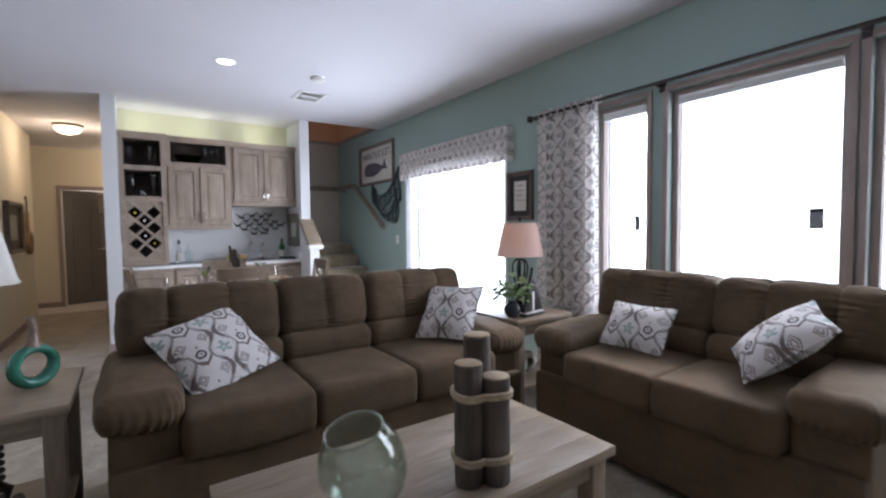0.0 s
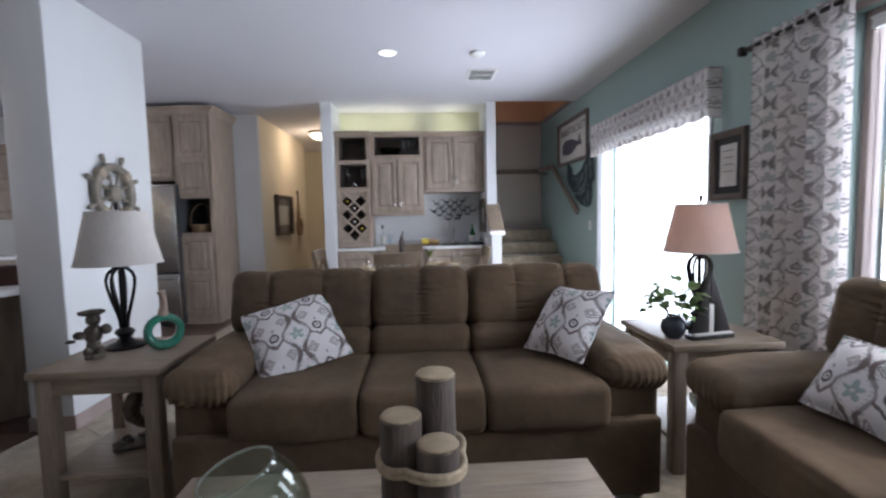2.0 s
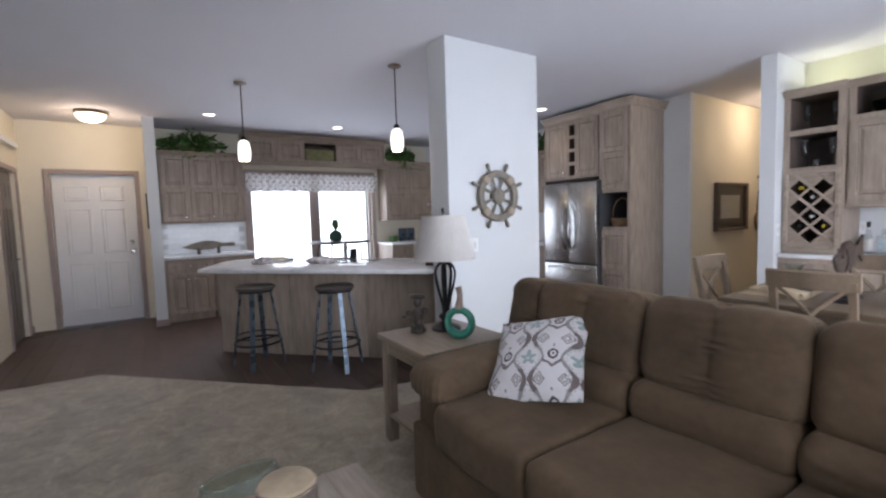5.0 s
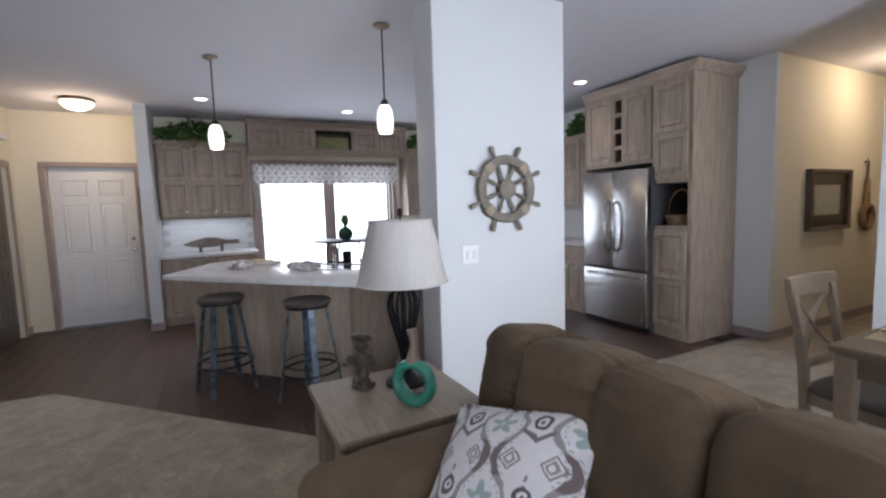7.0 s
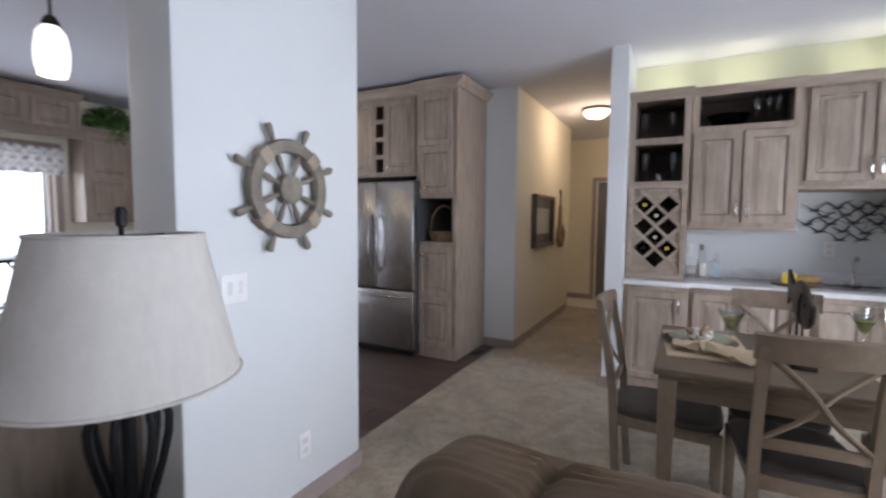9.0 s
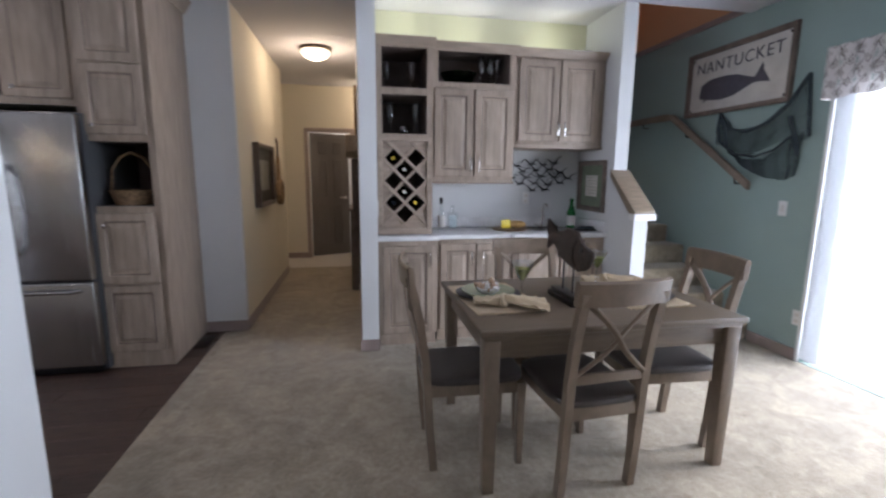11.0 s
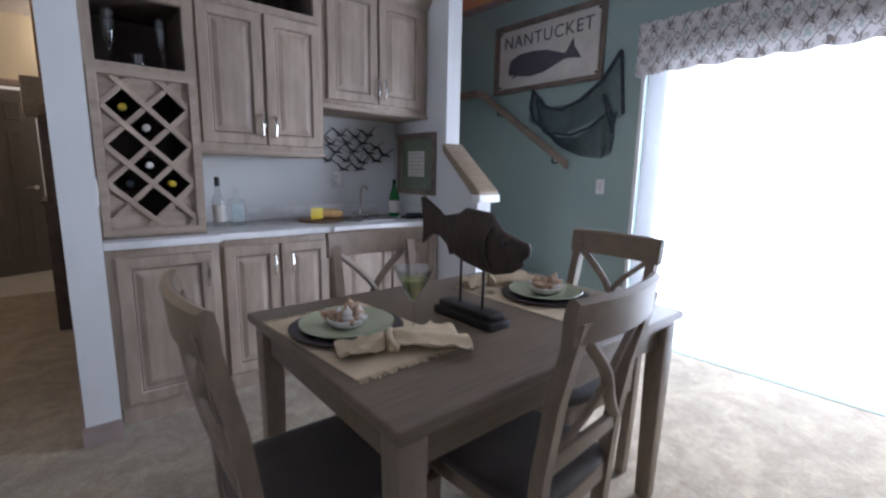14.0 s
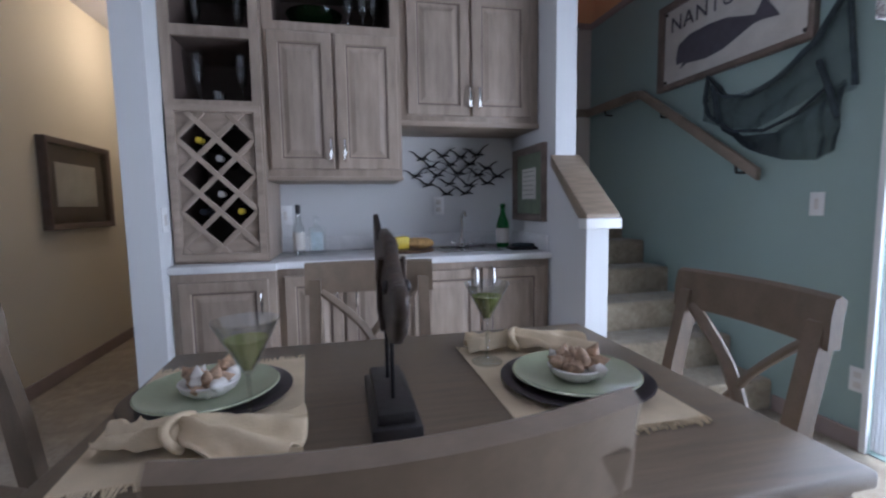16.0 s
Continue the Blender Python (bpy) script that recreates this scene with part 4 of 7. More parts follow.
def table_lamp(m, label, lit):
    t = thing("table_lamp", m, label, "lamp", "pair of table lamps")
    part("base", lathe([(0, 0), (0.088, 0), (0.088, 0.012), (0.070, 0.022), (0.045, 0.030), (0.026, 0.050), (0.036, 0.066), (0.045, 0.078), (0.036, 0.092), (0.020, 0.104), (0.024, 0.118), (0.020, 0.13), (0, 0.13)], 28), M_BLACK, t)
    RIB = ((0.015, 0.122), (0.023, 0.165), (0.036, 0.215), (0.050, 0.268), (0.060, 0.318), (0.062, 0.352), (0.053, 0.382), (0.036, 0.400), (0.018, 0.408))
    for i in range(7):
        a = 2 * math.pi * i / 7
        pts = [(math.cos(a + 0.02 * k) * r, math.sin(a + 0.02 * k) * r, z) for k, (r, z) in enumerate(RIB)]
        part("cage_rib", tube(pts, 0.0075, 8), M_BLACK, t)
    part("stem", lathe([(0, 0.12), (0.013, 0.12), (0.011, 0.395), (0.036, 0.404), (0.036, 0.414), (0.012, 0.424), (0.010, 0.46), (0.016, 0.47), (0.016, 0.50), (0.004, 0.51), (0.004, 0.705), (0.009, 0.71), (0.010, 0.735), (0.006, 0.742), (0, 0.743)], 16), M_BLACK, t)
    sh = bmesh.new()
    lathe([(0.186, 0.43), (0.128, 0.695), (0.126, 0.695), (0.184, 0.43)], 48, sh)
    part("shade", sh, M_SHADE_LIT if lit else M_SHADE, t, "linen shade tinted pinkish for the glow of its bulb" if lit else "off-white linen shade")
    for r, z in ((0.1865, 0.433), (0.1285, 0.692)):
        part("shade_band", tube([(r * math.cos(a), r * math.sin(a), z) for a in (2 * math.pi * i / 40 for i in range(40))], 0.0035, 6, True), M_SHADE, t)
    for i in range(3):
        a = 2 * math.pi * i / 3
        part("shade_spoke", tube([(0, 0, 0.69), (0.127 * math.cos(a), 0.127 * math.sin(a), 0.69)], 0.002, 6), M_BLACK, t)
    part("bulb", lathe([(0, 0.50), (0.012, 0.50), (0.014, 0.52), (0.028, 0.55), (0.030, 0.57), (0.020, 0.595), (0, 0.602)], 16), G_BULB if lit else M_BOWL, t)
    return t


table_lamp(pose(0.535, 3.39, 0.655) @ Matrix.Diagonal((1.02, 1.02, 1.0, 1)), "unlit table lamp with black iron cage and linen shade", False)
table_lamp(pose(3.57, 3.37, 0.655) @ Matrix.Scale(0.97, 4), "lit table lamp with black iron cage and glow-tinted shade", True)
lamp("POINT", "table_lamp_light", pose(3.57, 3.37, 1.21), 13, WARM, radius=0.03)

# teal ring vase
v = thing("ring_vase", pose(0.765, 3.33, 0.655, 0, 0, 37) @ Matrix.Scale(1.06, 4), "teal glazed ring vase with bronze neck on the end table", "vase")
turns = [2 * math.pi * i / 40 for i in range(40)]
ring = tube([(0.067 * math.cos(a), 0, 0.086 + 0.066 * math.sin(a)) for a in turns], 0.019, 14, True, radii=[0.0185 + 0.005 * max(0, -math.sin(a)) for a in turns], flat=1.0)
for vert in ring.verts:
    vert.co.y *= 1.5
for vert in ring.verts:
    vert.co.z = max(vert.co.z, 0.0)
part("ring_body", ring, M_TEAL, v)
part("neck", tube([(0.0, 0, 0.160), (0.0, 0, 0.182), (0.004, 0, 0.205), (0.006, 0, 0.232), (0.001, 0, 0.258), (-0.003, 0, 0.276)], 0.016, 14, radii=[0.026, 0.021, 0.016, 0.0145, 0.016, 0.019]), M_CLAYNECK, v, "bronze glazed crooked neck")



def blob(c, r, sq=(1, 1, 1), bm=None, seg=10):
    t = bmesh.new()
    bmesh.ops.create_icosphere(t, subdivisions=2, radius=r)
    for q in t.verts:
        q.co = Vector((q.co.x * sq[0] + c[0], q.co.y * sq[1] + c[1], q.co.z * sq[2] + c[2])) + q.co.normalized() * r * 0.12 * noise.noise(q.co * 60)
    return join(bm, t)


# small cast figurine, kept as one plain shape
fig = bmesh.new()
bx(-0.035, -0.030, 0, 0.035, 0.030, 0.022, 0.006, fig)
for c, r, sq in (((0, 0, 0.055), 0.028, (1, 0.8, 1.4)), ((0, 0, 0.105), 0.036, (1, 0.8, 1.2)), ((0.004, -0.004, 0.165), 0.028, (1, 1, 1)), ((0.0, 0, 0.195), 0.034, (1.5, 0.7, 0.45)),
                 ((-0.045, -0.01, 0.105), 0.018, (1.3, 1, 1)), ((0.045, -0.01, 0.12), 0.018, (1.2, 1, 1.3)), ((-0.02, -0.01, 0.03), 0.02, (1, 1, 1.2)), ((0.02, -0.01, 0.03), 0.02, (1, 1, 1.2)), ((-0.075, -0.012, 0.085), 0.012, (1.6, 1, 0.7))):
    blob(c, r, sq, fig)
single("figurine", fig, M_PEWTER, pose(0.505, 3.21, 0.655, 0, 0, 35) @ Matrix.Scale(1.12, 4), "small dark bronze figurine on a block", "figurine")

# seahorse on the lower shelf
body = tube([(0.00, 0, 0.05), (0.045, 0, 0.045), (0.055, 0, 0.085), (0.02, 0, 0.11), (-0.015, 0, 0.15), (-0.020, 0, 0.20), (0.0, 0, 0.25), (0.012, 0, 0.28), (0.0, 0, 0.305), (-0.03, 0, 0.30), (-0.075, 0, 0.275)], 0.03, 12,
            radii=[0.010, 0.014, 0.018, 0.024, 0.036, 0.042, 0.034, 0.024, 0.030, 0.022, 0.012])
for k in range(6):
    blob((0.035, 0, 0.14 + 0.03 * k), 0.014, (1, 0.5, 1), body)
bx(-0.10, -0.06, 0, 0.10, 0.06, 0.03, 0.012, body)
for k in range(8):
    blob((0.08 * math.cos(k), 0.045 * math.sin(k * 1.7), 0.035), 0.022, (1, 1, 0.8), body)
single("seahorse_statue", body, M_PEWTER, pose(0.62, 3.30, 0.175, 0, 0, 20), "dark carved seahorse statue on the lower shelf", "statue")
single("lamp_cord", tube([(0.42, 3.585, 0.62), (0.41, 3.60, 0.45), (0.44, 3.60, 0.28), (0.52, 3.60, 0.10), (0.50, 3.60, 0.02), (0.20, 3.70, 0.008), (-0.08, 3.90, 0.008)], 0.004, 6), M_CORD, I4, "thin lamp cord hanging behind the end table", "cord")

# right-hand end table dressing
sb = thing("sailboat_ornament", pose(3.50, 3.17, 0.655, 0, 0, 10), "dark wooden toy sailboat with a cut-out sail", "ornament")
part("hull", bx(-0.125, -0.03, 0, 0.125, 0.03, 0.022, 0.006), M_FISHBASE, sb)
sail = bmesh.new()
prism([(-0.12, 0.03), (-0.012, 0.03), (-0.012, 0.33), (-0.03, 0.27)], -0.012, 0.012, "y", 0.002, sail)
part("fore_sail", sail, M_FISHBASE, sb)
part("main_sail", prism([(0.022, 0.03), (0.115, 0.03), (0.035, 0.25), (-0.008, 0.35), (-0.008, 0.18), (0.022, 0.18)], -0.012, 0.012, "y", 0.002), M_FISHBASE, sb)
part("mast", bx(-0.011, -0.008, 0.02, 0.018, 0.008, 0.17, 0.002), M_BOWL, sb, "pale inlaid mast")
part("deck_strip", bx(-0.11, -0.032, 0.022, 0.11, 0.0, 0.032, 0.002), M_BOWL, sb, "pale deck strip")


def leaf_cloud(count, centre, spread, size, seed, drop=0.0):
    rnd = random.Random(seed)
    bm = bmesh.new()
    for _ in range(count):
        a, r, z = rnd.uniform(0, 6.283), rnd.random() ** 0.6, rnd.uniform(-0.3, 1)
        p = Vector((centre[0] + math.cos(a) * r * spread[0], centre[1] + math.sin(a) * r * spread[1], centre[2] + z * spread[2] * (1.1 - 0.6 * r) - drop * r))
        s = size * rnd.uniform(0.6, 1.3)
        m = Matrix.Translation(p) @ Euler((rnd.uniform(-0.9, 0.9), rnd.uniform(-0.9, 0.9), a)).to_matrix().to_4x4()
        q = [m @ Vector(c) * 1.0 for c in ((0, 0, 0), (s * 0.4, s * 0.38, s * 0.10), (s, 0, -s * 0.12), (s * 0.4, -s * 0.38, s * 0.10), (s * 0.5, 0, 0.03 * s))]
        vv = [bm.verts.new(c) for c in q]
        for tri in ((0, 1, 4), (1, 2, 4), (2, 3, 4), (3, 0, 4)):
            bm.faces.new([vv[i] for i in tri])
    return bm


pp = thing("potted_plant", pose(3.33, 3.20, 0.655), "green leafy plant in a dark stoneware pot", "plant")
part("pot", lathe([(0, 0), (0.034, 0), (0.055, 0.03), (0.060, 0.06), (0.050, 0.09), (0.034, 0.105), (0.037, 0.115), (0.030, 0.115), (0.026, 0.10), (0, 0.095)], 24), M_NAVY, pp)
part("leaves", leaf_cloud(95, (0, 0, 0.185), (0.125, 0.125, 0.12), 0.058, 5, 0.03), M_LEAFY, pp, "broad green leaves", smooth=0)
stm = bmesh.new()
for i in range(9):
    a = i * 0.7
    tube([(0.01 * math.cos(a), 0.01 * math.sin(a), 0.09), (0.05 * math.cos(a), 0.05 * math.sin(a), 0.16), (0.10 * math.cos(a), 0.10 * math.sin(a), 0.20)], 0.0025, 5, bm=stm)
part("stems", stm, M_LEAF, pp)
gt = thing("glass_float", pose(3.62, 3.36, 0.175), "small greenish glass float on the lower shelf", "ornament")
part("ball", lathe([(0.0, 0), (0.05, 0.01), (0.085, 0.06), (0.085, 0.10), (0.05, 0.15), (0, 0.16)], 24), M_GREENGLASS, gt, smooth=80)


# drapery, rods, valances
def cloth(w, h, folds, depth, scallop=0.0, nx=90, nz=18, seed=0):
    """Gathered cloth in local xy (x across, y up), folds along z."""
    bm = bmesh.new()
    rows = []
    for j in range(nz + 1):
        y = h * j / nz
        row = []
        for i in range(nx + 1):
            u = i / nx
            ph = u * folds * 2 * math.pi + 0.8 * noise.noise(Vector((u * 5, y * 0.6, seed)))
            z = depth * math.sin(ph) * (0.7 + 0.3 * noise.noise(Vector((u * 9, y, seed + 4))))
            yy = y + (scallop * math.sin(ph * 0.5 + 1) if j == 0 else 0)
            row.append(bm.verts.new((u * w + depth * 0.35 * math.cos(ph), yy, z)))
        rows.append(row)
    for a, b in zip(rows, rows[1:]):
        for i in range(nx):
            bm.faces.new((a[i], a[i + 1], b[i + 1], b[i]))
    return bm


FACE_E = Matrix(((0, 0, -1, 0), (-1, 0, 0, 0), (0, 1, 0, 0), (0, 0, 0, 1)))   # local x -> -y, local y -> z, local z -> -x
cu = thing("curtain", Matrix.Translation((4.035, 3.62, 0.03)) @ FACE_E, "long printed cotton curtain hanging from a rod", "curtain")
part("panel", cloth(0.63, 2.20, 6.5, 0.040, nx=120, nz=26), M_DRAPE, cu, smooth=80)
part("heading", moved(cloth(0.63, 0.06, 9, 0.036, nx=120, nz=3, seed=3), pose(0, 2.195, 0)), M_DRAPE, cu, "gathered rod pocket heading", smooth=80)
rod = thing("curtain_rod", I4, "dark bronze curtain rod over the windows", "curtain rod")
part("rod", tube([(4.035, 3.70, 2.245), (4.035, 0.45, 2.245)], 0.0125, 10), M_BRONZE, rod)
for y in (3.66, 2.55, 1.52, 0.5):
    b = bx(4.035, y - 0.012, 2.225, XE, y + 0.012, 2.26, 0.003)
    bx(4.095, y - 0.02, 2.20, XE, y + 0.02, 2.28, 0.003, b)
    part("bracket", b, M_BRONZE, rod)
part("finial", bx(4.01, 3.70, 2.215, 4.06, 3.735, 2.27, 0.010), M_BRONZE, rod)


def valance(name, m, w, h, label, box=0.10, cloth_mat=None):
    cloth_mat = cloth_mat or M_DRAPE2
    v = thing(name, m, label, "valance")
    part("cloth", cloth(w, h, w * 10, 0.013, 0.008, nx=int(w * 120), nz=8), cloth_mat, v, smooth=80)
    part("return", moved(cloth(box, h, 1, 0.003, nx=8, nz=8), pose(0, 0, 0, 0, 90, 0)), cloth_mat, v)
    part("return", moved(cloth(box, h, 1, 0.003, nx=8, nz=8), pose(w, 0, 0, 0, 90, 0)), cloth_mat, v)
    part("board", bx(0, h - 0.03, -box, w, h - 0.012, -0.012), M_PLASTIC, v)
    return v


valance("patio_valance", Matrix.Translation((4.015, 6.06, 1.915)) @ FACE_E, 2.05, 0.34, "printed cotton valance over the patio door")
# white vertical blinds stacked at the far side of the patio door
vb = thing("vertical_blind", I4, "stack of sheer white vertical blind vanes at the patio door", "blind")
for i in range(9):
    part("vane", bx(4.065, 5.985 - 0.016 * i, 0.05, 4.105, 5.989 - 0.016 * i, 2.0), M_SHEER, vb)
part("headrail", bx(4.055, 4.16, 2.0, 4.11, 6.02, 2.04, 0.004), M_PLASTIC, vb)
for i, (y, z) in enumerate(((2.75, 1.315), (1.71, 1.325))):
    tg = thing("window_tag", Matrix.Translation((4.145, y, z)), "grey sticker tag on the window glass", "tag", "stickers on the window panes")
    part("card", bx(-0.002, -0.032 if i else -0.02, -0.055, 0.002, 0.032 if i else 0.02, 0.055), mk("grey_card", (0.30, 0.31, 0.33), 0.1, 20, 0.6, 0), tg)
    part("strip", bx(-0.004, -0.032 if i else -0.02, 0.035, -0.002, 0.032 if i else 0.02, 0.055), M_DARKMAT, tg, "dark printed strip")
# raised slat blinds at the top of the windows
for a, b in ((2.66, 3.09), (1.58, 2.51), (0.58, 1.50)):
    bl = thing("slat_blind", I4, "white slat blind drawn up at the window head", "blind", "blinds at the window heads")
    for k in range(7):
        part("slat", bx(4.15, a + 0.045, 2.105 + 0.006 * k, 4.19, b - 0.045, 2.109 + 0.006 * k), M_PLASTIC, bl)
    part("headrail", bx(4.145, a + 0.042, 2.15, 4.19, b - 0.042, 2.16), M_PLASTIC, bl)


def picture(name, m, w, h, label, bands, frame_mat=None, depth=0.03, category="picture"):
    """A framed picture in local xz facing -y: bands are (inset, material, name)."""
    p = thing(name, m, label, category)
    part("frame", hollow(w, h, [(0, 0), (0, -depth), (0.006, -depth - 0.004), (0.035, -depth + 0.004), (0.042, -depth + 0.012), (0.042, 0)]), frame_mat or M_FRAME, p)
    part("backing", bx(0.04, -0.006, 0.04, w - 0.04, -0.001, h - 0.04), M_DARKMAT, p)
    y = -0.0065
    for inset, mat_, nm in bands:
        part(nm, bx(inset, y - 0.003, inset, w - inset, y, h - inset), mat_, p)
        y -= 0.0035
    return p


FE = Matrix.Translation((0, 0, 0)) @ pose(0, 0, 0, 0, 0, -90)     # faces -x (east wall)
pc = picture("framed_print", Matrix.Translation((XE - 0.001, 4.085, 1.36)) @ FE, 0.335, 0.455, "small brown-framed document print on the green wall", [(0.043, M_DARKMAT, "dark_mat"), (0.09, M_PAPER, "sheet")])
for k in range(4):
    part("line", bx(0.12, -0.0145, 0.32 - 0.045 * k, 0.215, -0.0138, 0.325 - 0.045 * k), M_GREYINK, pc)

# whale sign
wp = picture("whale_sign", Matrix.Translation((XE - 0.001, 7.49, 1.955)) @ FE, 1.12, 0.585, "brown-framed whale sign lettered on aged paper", [(0.043, M_PAPER, "panel")], M_FRAMEL, 0.035, "sign")
wh = bmesh.new()
top = [(0.0, 0.07), (0.02, 0.16), (0.12, 0.20), (0.28, 0.205), (0.42, 0.19), (0.54, 0.15), (0.61, 0.13), (0.65, 0.19), (0.68, 0.235), (0.69, 0.17), (0.73, 0.115), (0.76, 0.07), (0.66, 0.085), (0.60, 0.085), (0.50, 0.05), (0.40, 0.015), (0.26, 0.0), (0.10, 0.02), (0.04, 0.0), (0.07, 0.035), (0.01, 0.035)]
prism([(x + 0.16, z + 0.12) for x, z in top], -0.0135, -0.0105, "y", 0, wh)
part("whale", wh, M_GREYINK, wp, "slate blue whale silhouette")
for x in (0.06, 1.06):
    for z in (0.06, 0.525):
        part("corner_bolt", lathe([(0, 0), (0.012, 0), (0.010, 0.006), (0, 0.008)], 10, at=(0, 0, 0)), M_BRONZE, wp, m=pose(x, -0.010, z, 90))


def lettering(body, size, m, parent, material, name="lettering", extrude=0.0012, arc=0.0):
    curve = bpy.data.curves.new("text", "FONT")
    curve.body, curve.size, curve.extrude, curve.align_x, curve.space_character = body, size, extrude, "CENTER", 1.12
    tmp = bpy.data.objects.new("text", curve)
    me = bpy.data.meshes.new_from_object(tmp)
    bpy.data.objects.remove(tmp)
    me.materials.clear()
    me.materials.append(material)
    for vert in me.vertices:
        vert.co.y -= arc * vert.co.x ** 2
    ob = new(name, me)
    ob.parent = parent
    ob.matrix_basis = m
    return ob


lettering("NANTUCKET", 0.142, pose(0.56, -0.0125, 0.385, 90), wp, M_GREYINK, arc=-0.02)

# fishing net draped on the wall
def net(outline_top, outline_bottom, nx, nz):
    bm = bmesh.new()

    def at(curve, u):
        k = u * (len(curve) - 1)
        i = min(int(k), len(curve) - 2)
        return Vector(curve[i]).lerp(Vector(curve[i + 1]), k - i)

    g = [[at(outline_top, i / nx).lerp(at(outline_bottom, i / nx), j / nz) for i in range(nx + 1)] for j in range(nz + 1)]
    vv = [[bm.verts.new((XE - 0.012 - 0.016 * abs(math.sin(9 * p[0] + 17 * p[1])) - 0.004 * math.sin(i * 0.6), p[0], p[1])) for i, p in enumerate(row)] for row in g]
    for a, b in zip(vv, vv[1:]):
        for i in range(nx):
            bm.faces.new((a[i], a[i + 1], b[i + 1], b[i]))
    return bm


fn = thing("fishing_net", I4, "dark fishing net swagged on the green wall", "net")
for top, bot in (([(7.02, 1.96), (6.85, 1.79), (6.60, 1.80), (6.38, 1.95), (6.22, 2.14)], [(7.05, 1.68), (6.90, 1.62), (6.68, 1.56), (6.40, 1.66), (6.17, 1.66)]),
                 ([(6.93, 1.66), (6.75, 1.54), (6.55, 1.53), (6.35, 1.66), (6.22, 1.72)], [(6.90, 1.60), (6.70, 1.45), (6.50, 1.38), (6.33, 1.36), (6.24, 1.40)])):
    bm = net(top, bot, 64, 30)
    sheet = part("mesh", bm, M_NET, fn, smooth=0)
    wf = sheet.modifiers.new("strands", "WIREFRAME")
    wf.thickness, wf.use_even_offset = 0.0036, False
fold = bmesh.new()
for pts in ([(7.03, 1.95), (6.90, 1.80), (6.72, 1.76), (6.52, 1.82), (6.36, 1.94), (6.22, 2.13)], [(7.02, 1.94), (7.04, 1.80), (7.00, 1.70), (6.82, 1.58), (6.62, 1.55), (6.44, 1.60), (6.30, 1.70)], [(6.22, 2.13), (6.20, 1.95), (6.17, 1.68)], [(6.98, 1.88), (6.95, 1.76), (6.92, 1.64)], [(6.34, 1.84), (6.28, 1.68), (6.24, 1.55)]):
    tube([(XE - 0.03, y, z) for y, z in pts], 0.015, 8, bm=fold, flat=0.6)
part("gathered_fold", fold, M_NET, fn, "bunched dark folds of net")

# ship's wheel on the pillar
sw = thing("ship_wheel", Matrix.Translation((-0.126, 4.365, 1.50)) @ pose(0, 0, 0, 0, 0, 90), "weathered wooden ship wheel hung on the white wall", "wall decoration")
rim = bmesh.new()
lathe([(0.160, -0.022), (0.208, -0.022), (0.213, -0.014), (0.213, 0.014), (0.208, 0.022), (0.160, 0.022), (0.155, 0.014), (0.155, -0.014), (0.160, -0.022)], 48, rim)
part("rim", moved(rim, pose(0, -0.03, 0, 90)), M_DRIFT, sw)
part("hub", moved(lathe([(0, -0.026), (0.062, -0.026), (0.062, 0.02), (0.055, 0.026), (0, 0.030)], 28), pose(0, -0.03, 0, 90)), M_DRIFT, sw)
for i in range(8):
    a = math.radians(22.5 + 45 * i)
    m = pose(0, -0.03, 0) @ Matrix.Rotation(-a, 4, "Y")
    part("spoke", tube([(0, 0, 0.05), (0, 0, 0.08), (0, 0, 0.12), (0, 0, 0.165)], 0.010, 8, radii=[0.012, 0.009, 0.014, 0.011]), M_DRIFT, sw, m=m)
    part("grip", tube([(0, 0, 0.205), (0, 0, 0.225), (0, 0, 0.25), (0, 0, 0.275), (0, 0, 0.285)], 0.010, 8, radii=[0.010, 0.011, 0.015, 0.017, 0.012]), M_DRIFT, sw, m=m)
for i in range(4):
    a = math.radians(45 + 90 * i)
    bnd = moved(bx(-0.028, -0.027, 0.150, 0.028, 0.027, 0.218, 0.006), Matrix.Identity(4))
    part("rope_binding", bnd, M_DRIFTL, sw, "pale rope binding", m=pose(0, -0.03, 0) @ Matrix.Rotation(-a, 4, "Y"))


def wall_plate(m, label, gang=1, outlet=False):
    p = thing("outlet" if outlet else "light_switch", m, label, "outlet" if outlet else "switch")
    w = 0.072 if gang == 1 else 0.115
    part("plate", bx(-w / 2, -0.006, -0.058, w / 2, 0, 0.058, 0.003), M_PLASTIC, p)
    for g in range(gang):
        cx = (g - (gang - 1) / 2) * 0.046
        if outlet:
            for dz in (-0.024, 0.024):
                part("socket", bx(cx - 0.016, -0.009, dz - 0.014, cx + 0.016, -0.006, dz + 0.014, 0.004), M_BOWL, p)
        else:
            part("toggle", bx(cx - 0.010, -0.009, -0.026, cx + 0.010, -0.006, 0.026, 0.002), M_BOWL, p)
    return p


wall_plate(Matrix.Translation((XE, 6.325, 1.145)) @ FE, "white light switch by the patio door", 1)
wall_plate(Matrix.Translation((XE, 6.09, 0.33)) @ FE, "white wall outlet near the patio door", 1, True)
wall_plate(Matrix.Translation((-0.13, 4.11, 1.10)) @ pose(0, 0, 0, 0, 0, 90), "white light switch on the pillar wall", 2)
wall_plate(Matrix.Translation((-0.13, 4.47, 0.30)) @ pose(0, 0, 0, 0, 0, 90), "white wall outlet low on the pillar wall", 1, True)

